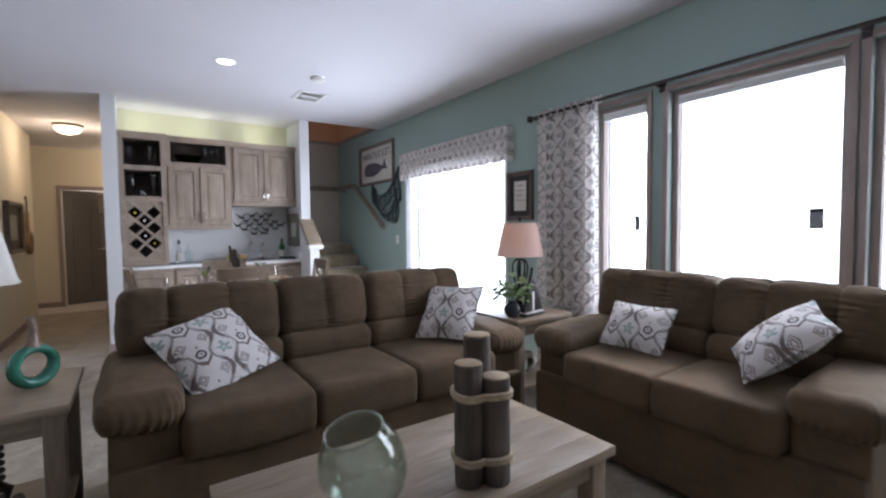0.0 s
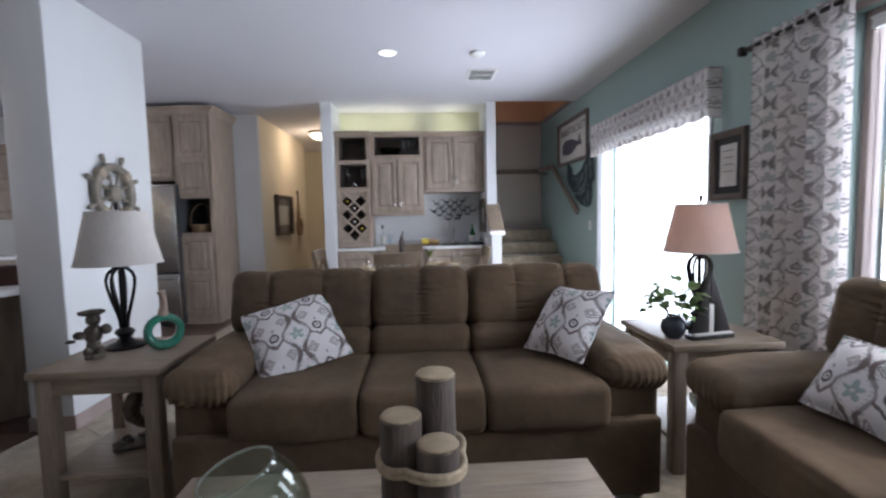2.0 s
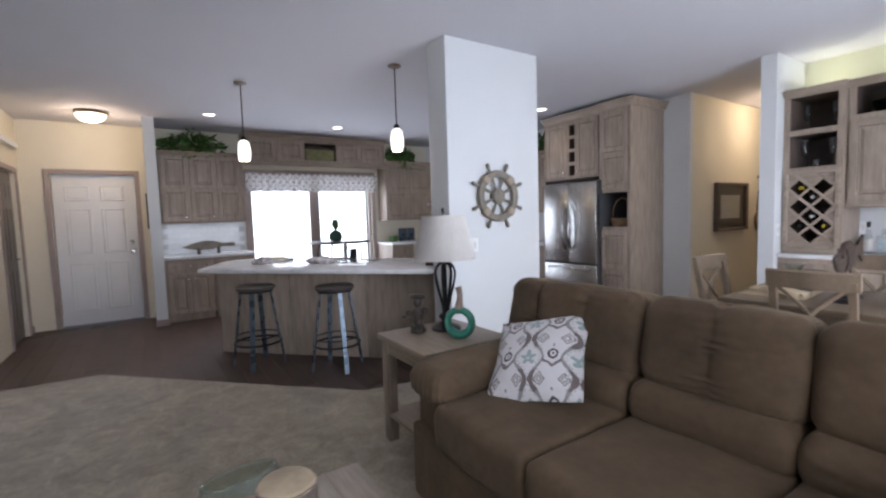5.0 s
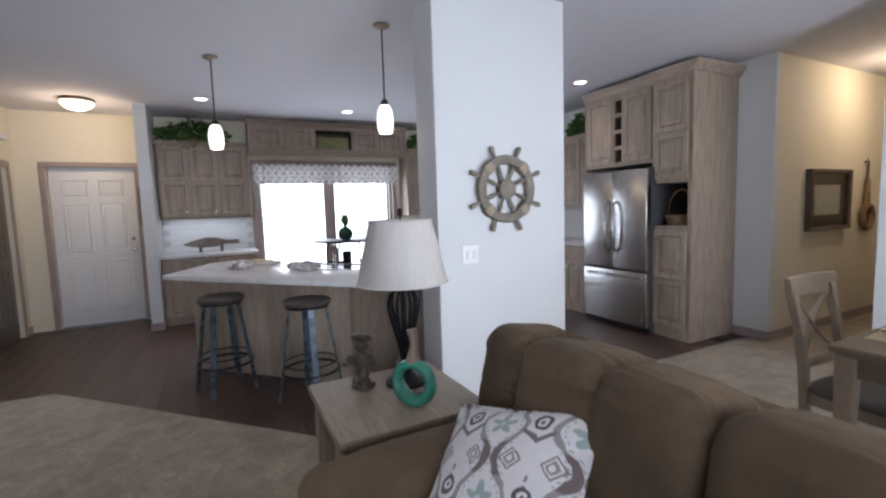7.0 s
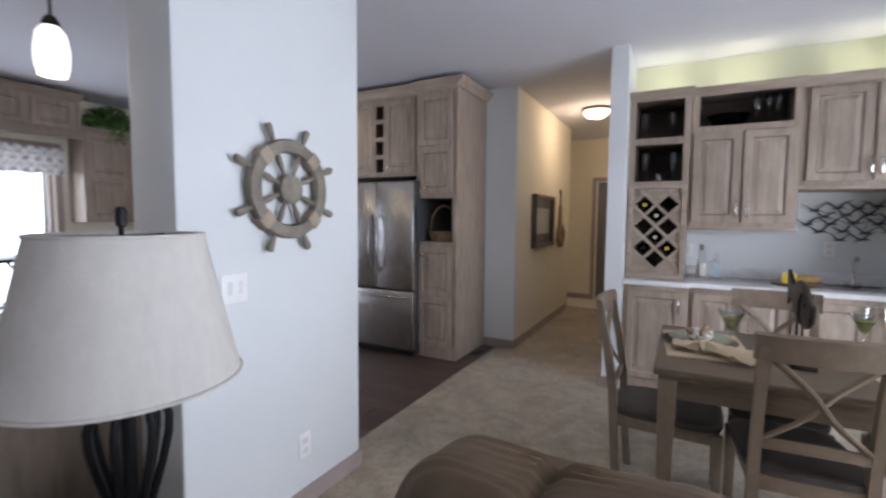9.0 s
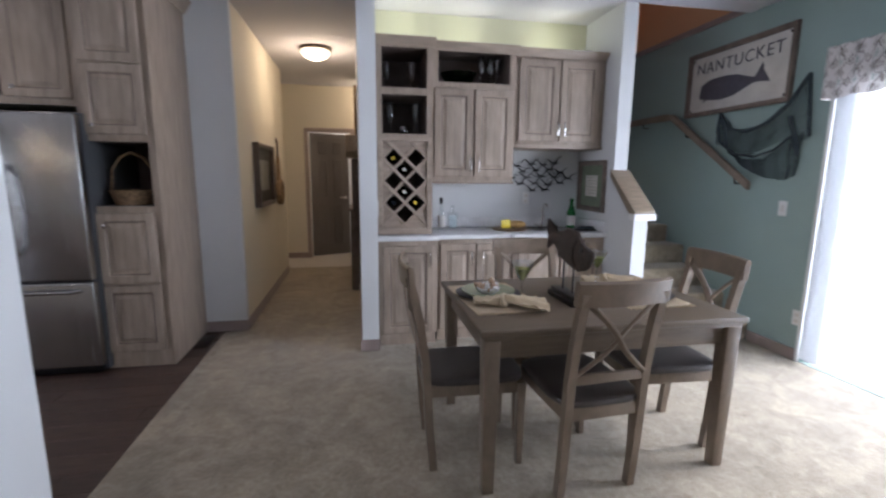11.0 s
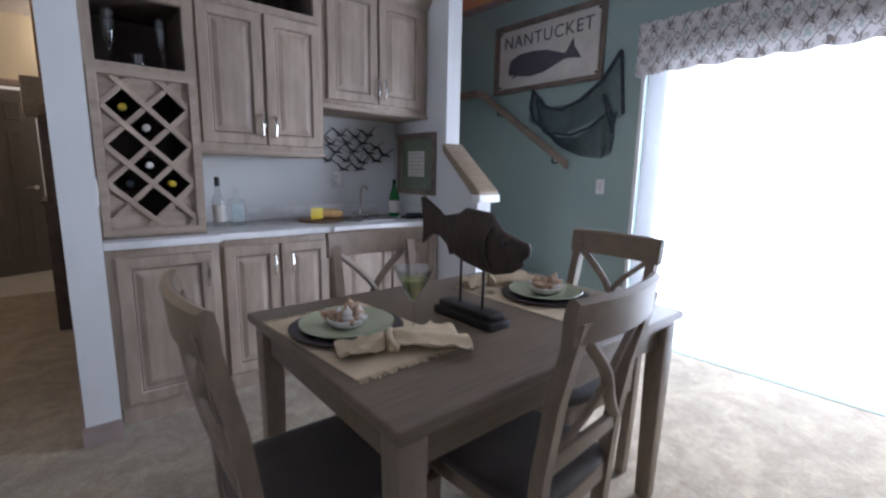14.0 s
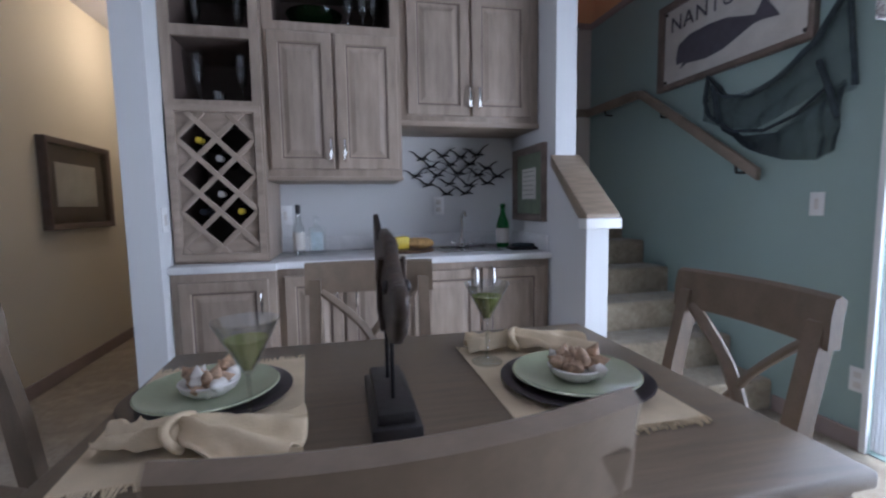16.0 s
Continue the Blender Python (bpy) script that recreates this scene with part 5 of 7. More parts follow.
# ---- dining ----
TB = 0.755
dt = thing("dining_table", pose(1.96, 5.48, 0), "grey-brown wooden dining table set for two", "table")
W, D = 1.26, 0.90
part("tabletop", bx(-W / 2, -D / 2, TB - 0.03, W / 2, D / 2, TB, 0.008, seg=3), M_TABLE, dt)
part("under_edge", bx(-W / 2 + 0.02, -D / 2 + 0.02, TB - 0.05, W / 2 - 0.02, D / 2 - 0.02, TB - 0.03, 0.004), M_TABLE, dt)
for x0, y0, x1, y1 in ((-W / 2 + 0.09, -D / 2 + 0.045, W / 2 - 0.09, -D / 2 + 0.065), (-W / 2 + 0.09, D / 2 - 0.065, W / 2 - 0.09, D / 2 - 0.045), (-W / 2 + 0.045, -D / 2 + 0.09, -W / 2 + 0.065, D / 2 - 0.09), (W / 2 - 0.065, -D / 2 + 0.09, W / 2 - 0.045, D / 2 - 0.09)):
    part("apron", bx(x0, y0, TB - 0.135, x1, y1, TB - 0.05, 0.003), M_TABLE, dt)
for sx in (-1, 1):
    for sy in (-1, 1):
        leg = bx(-0.036, -0.036, 0, 0.036, 0.036, TB - 0.05, 0.004)
        for q in leg.verts:
            if q.co.z < 0.1:
                q.co.x, q.co.y = q.co.x * 0.72, q.co.y * 0.72
        part("leg", leg, M_CHAIR, dt, m=pose(sx * (W / 2 - 0.055), sy * (D / 2 - 0.055), 0))


def dining_chair(m):
    c = thing("dining_chair", m, "grey-brown wooden cross-back chair with dark seat", "chair", "chairs round the table")
    w = 0.375
    for sx in (-1, 1):
        x = sx * (w / 2 - 0.012)
        post = bmesh.new()
        pts = [(0.030, 0.0), (0.012, 0.20), (0.0, 0.42), (-0.008, 0.55), (-0.035, 0.75), (-0.080, 0.955)]
        for (y0, z0), (y1, z1) in zip(pts, pts[1:]):
            t = bmesh.new()
            vs = [t.verts.new(q) for q in ((x - 0.018, y0 - 0.019, z0), (x + 0.018, y0 - 0.019, z0), (x + 0.018, y0 + 0.019, z0), (x - 0.018, y0 + 0.019, z0), (x - 0.018, y1 - 0.019, z1), (x + 0.018, y1 - 0.019, z1), (x + 0.018, y1 + 0.019, z1), (x - 0.018, y1 + 0.019, z1))]
            for f in ((0, 1, 5, 4), (1, 2, 6, 5), (2, 3, 7, 6), (3, 0, 4, 7)):
                t.faces.new([vs[k] for k in f])
            if z0 == 0:
                t.faces.new(vs[3::-1])
            if z1 > 0.95:
                t.faces.new(vs[4:])
            join(post, t)
        bmesh.ops.remove_doubles(post, verts=post.verts[:], dist=0.0005)
        bmesh.ops.recalc_face_normals(post, faces=post.faces[:])
        part("back_leg", post, M_CHAIR, c, smooth=50)
        leg = bx(-0.02, -0.02, 0, 0.02, 0.02, 0.43, 0.003)
        for q in leg.verts:
            if q.co.z < 0.1:
                q.co.x, q.co.y = q.co.x * 0.75, q.co.y * 0.75
        part("front_leg", leg, M_CHAIR, c, m=pose(sx * (w / 2 - 0.005), 0.445, 0))
        part("side_rail", bx(x - 0.012, 0.02, 0.375, x + 0.012, 0.43, 0.435, 0.003), M_CHAIR, c)
    part("front_rail", bx(-w / 2 + 0.015, 0.435, 0.375, w / 2 - 0.015, 0.457, 0.435, 0.003), M_CHAIR, c)
    part("rear_rail", bx(-w / 2 + 0.03, -0.011, 0.375, w / 2 - 0.03, 0.011, 0.435, 0.003), M_CHAIR, c)
    seat = soft((0, 0.225, 0.448), (w / 2 + 0.018, 0.245, 0.022), 5, 8, wr=0.002)
    part("seat", seat, M_SEAT, c, "dark cushioned seat")
    # curved top rail
    top = bmesh.new()
    n = 14
    rows = []
    for i in range(n + 1):
        u = -1 + 2 * i / n
        x, bow = u * (w / 2 + 0.020), -0.030 * (1 - u * u)
        sec = [(-0.083 + bow, 0.905), (-0.088 + bow, 0.97), (-0.094 + bow, 1.0), (-0.080 + bow, 1.010), (-0.066 + bow, 1.003), (-0.058 + bow, 0.97), (-0.055 + bow, 0.905)]
        rows.append([top.verts.new((x, y, z)) for y, z in sec])
    for a, b in zip(rows, rows[1:]):
        for k in range(len(a)):
            top.faces.new((a[k], a[(k + 1) % len(a)], b[(k + 1) % len(a)], b[k]))
    top.faces.new(rows[0])
    top.faces.new(rows[-1])
    bmesh.ops.recalc_face_normals(top, faces=top.faces[:])
    part("top_rail", top, M_CHAIR, c)
    part("lower_rail", bx(-w / 2 + 0.02, -0.026, 0.545, w / 2 - 0.02, -0.006, 0.59, 0.004), M_CHAIR, c)
    for sx in (-1, 1):
        pts = []
        for k in range(9):
            u = k / 8
            z = 0.585 + 0.33 * u
            x = sx * (w / 2 - 0.03) * math.copysign(abs(2 * u - 1) ** 1.25, 2 * u - 1)
            pts.append((x, -0.020 - 0.056 * u - 0.018 * math.sin(math.pi * u) + 0.004 * sx, z))
        part("cross_bar", tube(pts, 0.016, 8, flat=0.6), M_CHAIR, c)
    return c


first = dining_chair(pose(1.865, 4.985, 0, 0, 0, 4))
first.scale = (1, 1, 0.978)
copy_thing(first, pose(1.155, 5.45, 0, 0, 0, -92))
copy_thing(first, pose(2.63, 5.39, 0, 0, 0, 88))
copy_thing(first, pose(1.885, 5.96, 0, 0, 0, 176))


def place_setting(x, y, spin, napkin_at, seed, dish):
    px_, py_ = dish
    rnd = random.Random(seed)
    mt = thing("placemat", pose(x, y, TB, 0, 0, spin), "natural linen placemat with fringed ends", "placemat", "placemats on the table")
    cl = bmesh.new()
    bmesh.ops.create_grid(cl, x_segments=16, y_segments=22, size=1.0)
    for q in cl.verts:
        q.co = Vector((q.co.x * 0.178, q.co.y * 0.255, 0.003 + 0.0012 * noise.noise(q.co * 3)))
    ext = bmesh.ops.extrude_face_region(cl, geom=cl.faces[:])
    for q in [g for g in ext["geom"] if isinstance(g, bmesh.types.BMVert)]:
        q.co.z -= 0.0026
    bmesh.ops.recalc_face_normals(cl, faces=cl.faces[:])
    part("cloth", cl, M_LINEN, mt)
    fr = bmesh.new()
    for s in (-1, 1):
        for i in range(64):
            px = -0.176 + 0.352 * i / 63
            a, b = rnd.uniform(-0.008, 0.008), rnd.uniform(0.016, 0.03)
            tube([(px, s * 0.254, 0.0022), (px + a * 0.5, s * (0.254 + b * 0.6), 0.003), (px + a, s * (0.254 + b), 0.0016)], 0.0019, 4, bm=fr)
    tagged(part("fringe", fr, M_LINEN, mt, "frayed fringe"), kind="stuff")
    ch = single("charger_plate", lathe([(0, 0), (0.115, 0), (0.158, 0.010), (0.162, 0.014), (0.158, 0.016), (0.118, 0.007), (0, 0.006)], 48), M_CHARGER, pose(px_, py_, TB + 0.0042) @ Matrix.Scale(1.05, 4), "dark charger plate on the placemat", "plate", "charger plates")
    pl_ = single("dinner_plate", lathe([(0, 0), (0.085, 0), (0.130, 0.014), (0.136, 0.019), (0.133, 0.0215), (0.090, 0.006), (0, 0.005)], 48), M_PLATE, pose(px_, py_, TB + 0.0115) @ Matrix.Scale(1.05, 4), "celadon green dinner plate", "plate", "dinner plates")
    single("small_bowl", lathe([(0, 0), (0.038, 0), (0.056, 0.014), (0.062, 0.028), (0.058, 0.030), (0.050, 0.018), (0.034, 0.008), (0, 0.007)], 32), M_BOWL, pose(px_, py_, TB + 0.017), "white stoneware bowl of seashells", "bowl", "bowls of shells")
    for i in range(24):
        a, r = rnd.uniform(0, 6.28), 0.042 * math.sqrt(rnd.random())
        s = rnd.uniform(0.015, 0.027)
        sh_ = lathe([(0, 0), (0.4 * s, 0.25 * s), (0.75 * s, 0.8 * s), (0.55 * s, 1.3 * s), (0.62 * s, 1.5 * s), (0.3 * s, 2.0 * s), (0, 2.5 * s)], 10)
        single("seashell", sh_, M_SHELL if i % 5 else M_BOWL, pose(px_ + r * math.cos(a), py_ + r * math.sin(a), TB + 0.030 + 0.022 * (1 - r / 0.042) * (i > 6), rnd.uniform(-75, 75), rnd.uniform(-75, 75), rnd.uniform(0, 360)), "small pinkish seashell in the bowl", "shell", "shells in the bowls")
    # knotted napkin
    nk = thing("napkin", pose(napkin_at[0], napkin_at[1], TB + 0.006, 0, 0, napkin_at[2]), "knotted natural linen napkin lying on the table", "napkin", "napkins")

    def flap(length, width, dirx, sd, pleats):
        """A fan of cloth that spreads from the knot in pleats."""
        bm = bmesh.new()
        rows = []
        nx, ny = 22, 36
        for i in range(nx + 1):
            u = i / nx
            row = []
            for j in range(ny + 1):
                v_ = -1 + 2 * j / ny
                wv = width * (0.14 + 0.86 * u ** 0.8)
                far = length * (u - 0.16 * u * u * v_ * v_ + 0.06 * u * noise.noise(Vector((v_ * 2.5, sd, 0))))
                pleat = math.sin(v_ * math.pi * pleats + 1.3 * u + sd + 1.2 * noise.noise(Vector((u * 2.5, v_ * 2, sd))))
                z = 0.020 + 0.034 * (1 - u) ** 1.3 * (1 - v_ * v_) + (0.006 + 0.012 * u * (1 - 0.4 * u)) * pleat + 0.008 * noise.noise(Vector((u * 5, v_ * 4, sd)))
                row.append(bm.verts.new((dirx * (0.010 + far), v_ * wv + 0.018 * u * math.sin(2.5 * u + sd), max(0.002, z))))
            rows.append(row)
        for a, b in zip(rows, rows[1:]):
            for j in range(ny):
                bm.faces.new((a[j], a[j + 1], b[j + 1], b[j]))
        ext2 = bmesh.ops.extrude_face_region(bm, geom=bm.faces[:])
        for q in [g for g in ext2["geom"] if isinstance(g, bmesh.types.BMVert)]:
            q.co.z += 0.003
        bmesh.ops.recalc_face_normals(bm, faces=bm.faces[:])
        return bm

    part("long_flap", flap(0.205, 0.128, 1, seed, 2.6), M_LINEN, nk, smooth=80)
    part("short_flap", flap(0.125, 0.062, -1, seed + 2, 1.8), M_LINEN, nk, smooth=80)
    band_ = tube([(0.004 + 0.010 * math.sin(a * 2), 0.034 * math.cos(a), 0.030 + 0.026 * math.sin(a)) for a in (2 * math.pi * k / 18 for k in range(18))], 0.008, 8, True)
    part("knot", soft((0, 0, 0.028), (0.016, 0.030, 0.024), 2.6, 6, wr=0.006, seed=seed, bm=band_), M_LINEN, nk, smooth=80)


place_setting(1.535, 5.53, 4, (1.522, 5.355, -12), 3, (1.516, 5.572))
place_setting(2.295, 5.495, 0, (2.26, 5.705, -18), 8, (2.315, 5.45))


def martini(x, y):
    g = thing("martini_glass", pose(x, y, TB + 0.0045) @ Matrix.Scale(1.13, 4), "martini glass half full of lime drink", "glass", "martini glasses")
    part("foot", lathe([(0, 0), (0.036, 0), (0.036, 0.002), (0.008, 0.006), (0.0035, 0.014), (0.0033, 0.095), (0, 0.095)], 28), M_GLASS, g, smooth=80)
    part("cup", lathe([(0.0033, 0.094), (0.010, 0.101), (0.052, 0.185), (0.0505, 0.185), (0.008, 0.103), (0, 0.101)], 32), M_GLASS, g, smooth=80)
    part("drink", lathe([(0, 0.1025), (0.007, 0.104), (0.034, 0.155), (0, 0.1555)], 32), M_LIMEGLASS, g, "lime green drink", smooth=80)


martini(1.632, 5.392)
martini(2.162, 5.628)

# carved fish on a stand: nose towards -y
fs = thing("carved_fish", pose(1.890, 5.435, TB) @ Matrix.Scale(0.96, 4), "dark carved wooden fish on a stepped stand", "sculpture")
part("plinth", bx(-0.047, -0.150, 0, 0.047, 0.135, 0.028, 0.004), M_FISHBASE, fs)
part("upper_plinth", bx(-0.035, -0.135, 0.028, 0.035, 0.120, 0.050, 0.004), M_FISHBASE, fs)
for y in (-0.065, 0.045):
    part("rod", tube([(0, y, 0.045), (0, y, 0.20)], 0.0045, 8), M_BLACK, fs)
outl = [(-0.255, 0.275), (-0.250, 0.295), (-0.215, 0.303), (-0.150, 0.325), (-0.120, 0.352), (-0.095, 0.385), (0.02, 0.395), (0.055, 0.372), (0.12, 0.358), (0.185, 0.352), (0.225, 0.375), (0.262, 0.425), (0.272, 0.42),
        (0.262, 0.34), (0.255, 0.285), (0.262, 0.222), (0.235, 0.245), (0.205, 0.275), (0.16, 0.268), (0.118, 0.238), (0.102, 0.198), (0.075, 0.205), (0.04, 0.188), (-0.05, 0.168), (-0.12, 0.160), (-0.185, 0.180), (-0.232, 0.215), (-0.228, 0.232), (-0.250, 0.250)]
fish = bmesh.new()
cy, cz = -0.03, 0.275
NL = 7
loops = []
for side in (-1, 1):
    for k in range(NL):
        f = k / (NL - 1)
        kk = 1 - 0.72 * f ** 1.3
        row = []
        for y, z0 in outl:
            z = 0.298 + (z0 - 0.298) * 0.87
            spine = cz + (0.035 if y > 0.1 else 0) + 0.25 * max(0, y - 0.1)
            yy = cy + (y - cy) * (1 - 0.30 * f ** 1.3)
            zz = spine + (z - spine) * kk
            th = 0.006 + 0.014 * math.sqrt(max(0, f)) * max(0.12, 1 - max(0, (y - 0.02)) / 0.22) * (1.0 if y > -0.2 else 0.85)
            row.append(fish.verts.new((side * th, yy, zz)))
        loops.append(row)
n = len(outl)
for side in (0, 1):
    for k in range(NL - 1):
        a, b = loops[side * NL + k], loops[side * NL + k + 1]
        for i in range(n):
            fish.faces.new((a[i], a[(i + 1) % n], b[(i + 1) % n], b[i]))
    fish.faces.new(loops[side * NL + NL - 1])
for i in range(n):
    fish.faces.new((loops[0][i], loops[0][(i + 1) % n], loops[NL][(i + 1) % n], loops[NL][i]))
bmesh.ops.recalc_face_normals(fish, faces=fish.faces[:])
part("fish_body", fish, M_FISH, fs, smooth=60)
for sx in (-1, 1):
    part("eye", blob((sx * 0.018, -0.17, 0.292), 0.013, (0.6, 1, 1)), M_FISHBASE, fs)
    part("gill", tube([(sx * 0.020, -0.115, 0.335), (sx * 0.0235, -0.090, 0.29), (sx * 0.0235, -0.090, 0.24), (sx * 0.019, -0.115, 0.20)], 0.005, 6), M_FISH, fs)


# ---- bar ----
def raised_door(w, h, parent, m, handle=None, long_handle=True):
    d = part("door", steps(w, h, [(0, 0.016), (0.004, 0.020), (0.052, 0.020), (0.058, 0.012), (0.068, 0.010), (0.074, 0.010), (0.098, 0.019), (0.104, 0.019)], 0.0), M_CAB, parent, m=m, smooth=0)
    g = hollow(w - 0.108, h - 0.108, [(0, 0.0), (0, -0.013), (0.009, -0.0115), (0.009, 0.0)])
    part("glazed_bead", g, M_GLAZE, d, "dark glazed bead round the panel", m=pose(0.054, 0, 0.054), smooth=0)
    if handle:
        hx, hz = handle
        if long_handle:
            part("handle", tube([(hx, -0.020, hz - 0.058), (hx, -0.042, hz - 0.049), (hx, -0.048, hz), (hx, -0.042, hz + 0.049), (hx, -0.020, hz + 0.058)], 0.0065, 8, radii=[0.008, 0.006, 0.0085, 0.006, 0.008]), M_CHROME, d, "polished nickel pull")
        else:
            part("knob", moved(lathe([(0, 0.0), (0.008, 0.0), (0.006, 0.010), (0.014, 0.018), (0.014, 0.024), (0, 0.028)], 14), pose(hx, -0.020, hz, 90)), M_CHROME, d, "nickel knob")
    return d


def open_box(w, h, d, wall, bm=None, at=(0, 0, 0), mat_back=None):
    """A carcass open to the front at y = 0."""
    bm = bm or bmesh.new()
    x, y, z = at
    def loop(i, yy):
        return [bm.verts.new((px, yy, pz)) for px, pz in ((x + i, z + i), (x + w - i, z + i), (x + w - i, z + h - i), (x + i, z + h - i))]

    loops = [loop(0, y + d), loop(0, y), loop(wall, y), loop(wall, y + d - wall)]
    bm.faces.new(loops[0])
    for a, b in zip(loops, loops[1:]):
        for k in range(4):
            bm.faces.new((a[k], a[(k + 1) % 4], b[(k + 1) % 4], b[k]))
    bm.faces.new(loops[-1])
    bmesh.ops.recalc_face_normals(bm, faces=bm.faces[:])
    return bm


def cabinet(m, w, h, d, doors, label, category="cabinet", name="cabinet", niches=(), toe=False, mouldings=(), group="", long_handle=True):
    """Front at y = 0 facing -y, depth towards +y. doors: (x0, x1, z0, z1, handle); niches: (x0, x1, z0, z1) open shelves."""
    c = thing(name, m, label, category, group)
    if niches:
        xs = sorted({0, w, *[v for q in niches for v in q[:2]]})
        zs = sorted({0, h, *[v for q in niches for v in q[2:4]]})
        face = bmesh.new()
        for x0, x1 in zip(xs, xs[1:]):
            for z0, z1 in zip(zs, zs[1:]):
                if not any(q[0] - 1e-6 <= x0 and x1 <= q[1] + 1e-6 and q[2] - 1e-6 <= z0 and z1 <= q[3] + 1e-6 for q in niches):
                    bx(x0, 0, z0, x1, 0.02, z1, 0, face)
        bmesh.ops.remove_doubles(face, verts=face.verts[:], dist=0.0002)
        part("face_frame", face, M_CAB, c, smooth=0)
        shell = open_box(w, h, d - 0.021, 0.012, at=(0, 0.021, 0))
        part("body", shell, M_CAB, c, smooth=0)
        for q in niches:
            # lining colour holds the shade inside the niche
            part("niche", open_box(q[1] - q[0], q[3] - q[2], d - 0.05, 0.003, at=(q[0], 0.021, q[2])), M_INSIDE, c, "open niche with its shade in the dark lining", smooth=0)
    else:
        part("body", bx(0, 0, 0.09 if toe else 0, w, d, h, 0.003), M_CAB, c)
    if toe:
        part("toe_kick", bx(0.01, 0.012, 0, w - 0.01, d, 0.09), M_CAB, c, smooth=0)
    for x0, x1, z0, z1, hd in doors:
        raised_door(x1 - x0, z1 - z0, c, pose(x0, -0.001, z0), hd, long_handle)
    for z, dz, outp in mouldings:
        part("moulding", prism([(-outp, z + dz), (-outp * 0.9, z + dz * 0.75), (-outp * 0.35, z + dz * 0.3), (-0.004, z), (0.02, z), (0.02, z + dz)], -outp * 0.4, w + outp * 0.4, "x"), M_CABH, c, smooth=30)
    return c


# base units
cabinet(pose(1.004, 6.87, 0), 0.472, 0.86, 0.575, [(0.035, 0.437, 0.105, 0.82, (0.375, 0.60))], "pickled maple base cabinet under the wine rack", toe=True, group="bar base cabinets")
cabinet(pose(1.478, 6.93, 0), 0.652, 0.86, 0.515, [(0.03, 0.318, 0.105, 0.82, (0.262, 0.60)), (0.334, 0.622, 0.105, 0.82, (0.056, 0.60))], "pickled maple double-door base cabinet", toe=True, group="bar base cabinets")
cabinet(pose(2.132, 6.90, 0), 0.820, 0.86, 0.545, [(0.035, 0.402, 0.105, 0.82, (0.345, 0.66)), (0.418, 0.785, 0.105, 0.82, (0.057, 0.66))], "pickled maple sink base cabinet of the bar", toe=True, group="bar base cabinets")
wt = bmesh.new()
prism([(1.003, 6.84), (1.485, 6.84), (1.49, 6.895), (2.105, 6.895), (2.12, 6.86), (2.952, 6.86), (2.952, YB - 0.002), (1.003, YB - 0.002)], 0.861, 0.897, "z", 0.004, wt)
ctp = thing("bar_worktop", I4, "white marbled laminate bar worktop", "worktop")
part("slab", wt, M_COUNTER, ctp)
part("upstand", bx(1.003, YB - 0.018, 0.898, 2.952, YB - 0.003, 0.985, 0.004), M_COUNTER, ctp)
part("upstand", bx(2.935, 6.90, 0.898, 2.952, YB - 0.019, 0.985, 0.004), M_COUNTER, ctp)

# wine tower
tw = cabinet(pose(1.004, 6.95, 0.899), 0.44, 1.50, 0.498, [], "pickled maple wine tower with lattice rack and open shelves", "cabinet", "wine_cabinet", niches=[(0.045, 0.395, 0.045, 0.735), (0.045, 0.395, 0.79, 1.085), (0.045, 0.395, 1.135, 1.43)], mouldings=[(1.44, 0.06, 0.045)])
part("rack_frame", hollow(0.42, 0.75, [(0, 0), (0, -0.018), (0.030, -0.018), (0.034, -0.012), (0.034, 0)]), M_CABH, tw, m=pose(0.01, -0.0005, 0.015), smooth=0)
LW, LH, PITCH = 0.352, 0.685, 0.176


def clipped(poly, w, h):
    """A polygon cut to the rectangle 0..w, 0..h."""
    for axis, lim, sign in ((0, 0, 1), (0, w, -1), (1, 0, 1), (1, h, -1)):
        res = []
        for a, b in zip(poly, poly[1:] + poly[:1]):
            da, db = (a[axis] - lim) * sign, (b[axis] - lim) * sign
            if da >= 0:
                res.append(a)
            if da * db < 0:
                k = da / (da - db)
                res.append((a[0] + (b[0] - a[0]) * k, a[1] + (b[1] - a[1]) * k))
        poly = res
    return poly


HR = PITCH / 2
OPEN = {(x, r) for r in (1, 3, 5) for x in (1, 3)} | {(2, r) for r in (2, 4, 6)}
for r in range(-1, 9):
    for x in range(0, 5):
        if (x + r) % 2 or (x, r) in OPEN:
            continue
        cx_, cz_ = x * HR, 0.56 - (r - 1) * HR
        poly = clipped([(cx_ - HR, cz_), (cx_, cz_ - HR), (cx_ + HR, cz_), (cx_, cz_ + HR)], LW, LH)
        if len(poly) > 2 and max(p[1] for p in poly) - min(p[1] for p in poly) > 0.01:
            part("lattice_panel", prism(poly, 0.004, 0.010, "y"), M_CABH, tw, m=pose(0.044, 0, 0.047), smooth=0)
for s in (-1, 1):
    for k in range(-6, 6):
        c0 = (-0.032 if s > 0 else 0.032) + PITCH * k
        zs_ = [z for z in np.linspace(0, LH, 160) if 0 <= s * z + c0 <= LW]
        if len(zs_) < 8:
            continue
        a, b = Vector((s * zs_[0] + c0, 0, zs_[0])), Vector((s * zs_[-1] + c0, 0, zs_[-1]))
        ang = math.degrees(math.atan2(b.z - a.z, b.x - a.x))
        part("lattice_slat", bx(0, 0, -0.012, (b - a).length, 0.016, 0.012, 0.002), M_CABH, tw, m=pose(0.044 + a.x, -0.012 + (0.003 if s > 0 else 0), 0.047 + a.z, 0, -ang, 0), smooth=0)
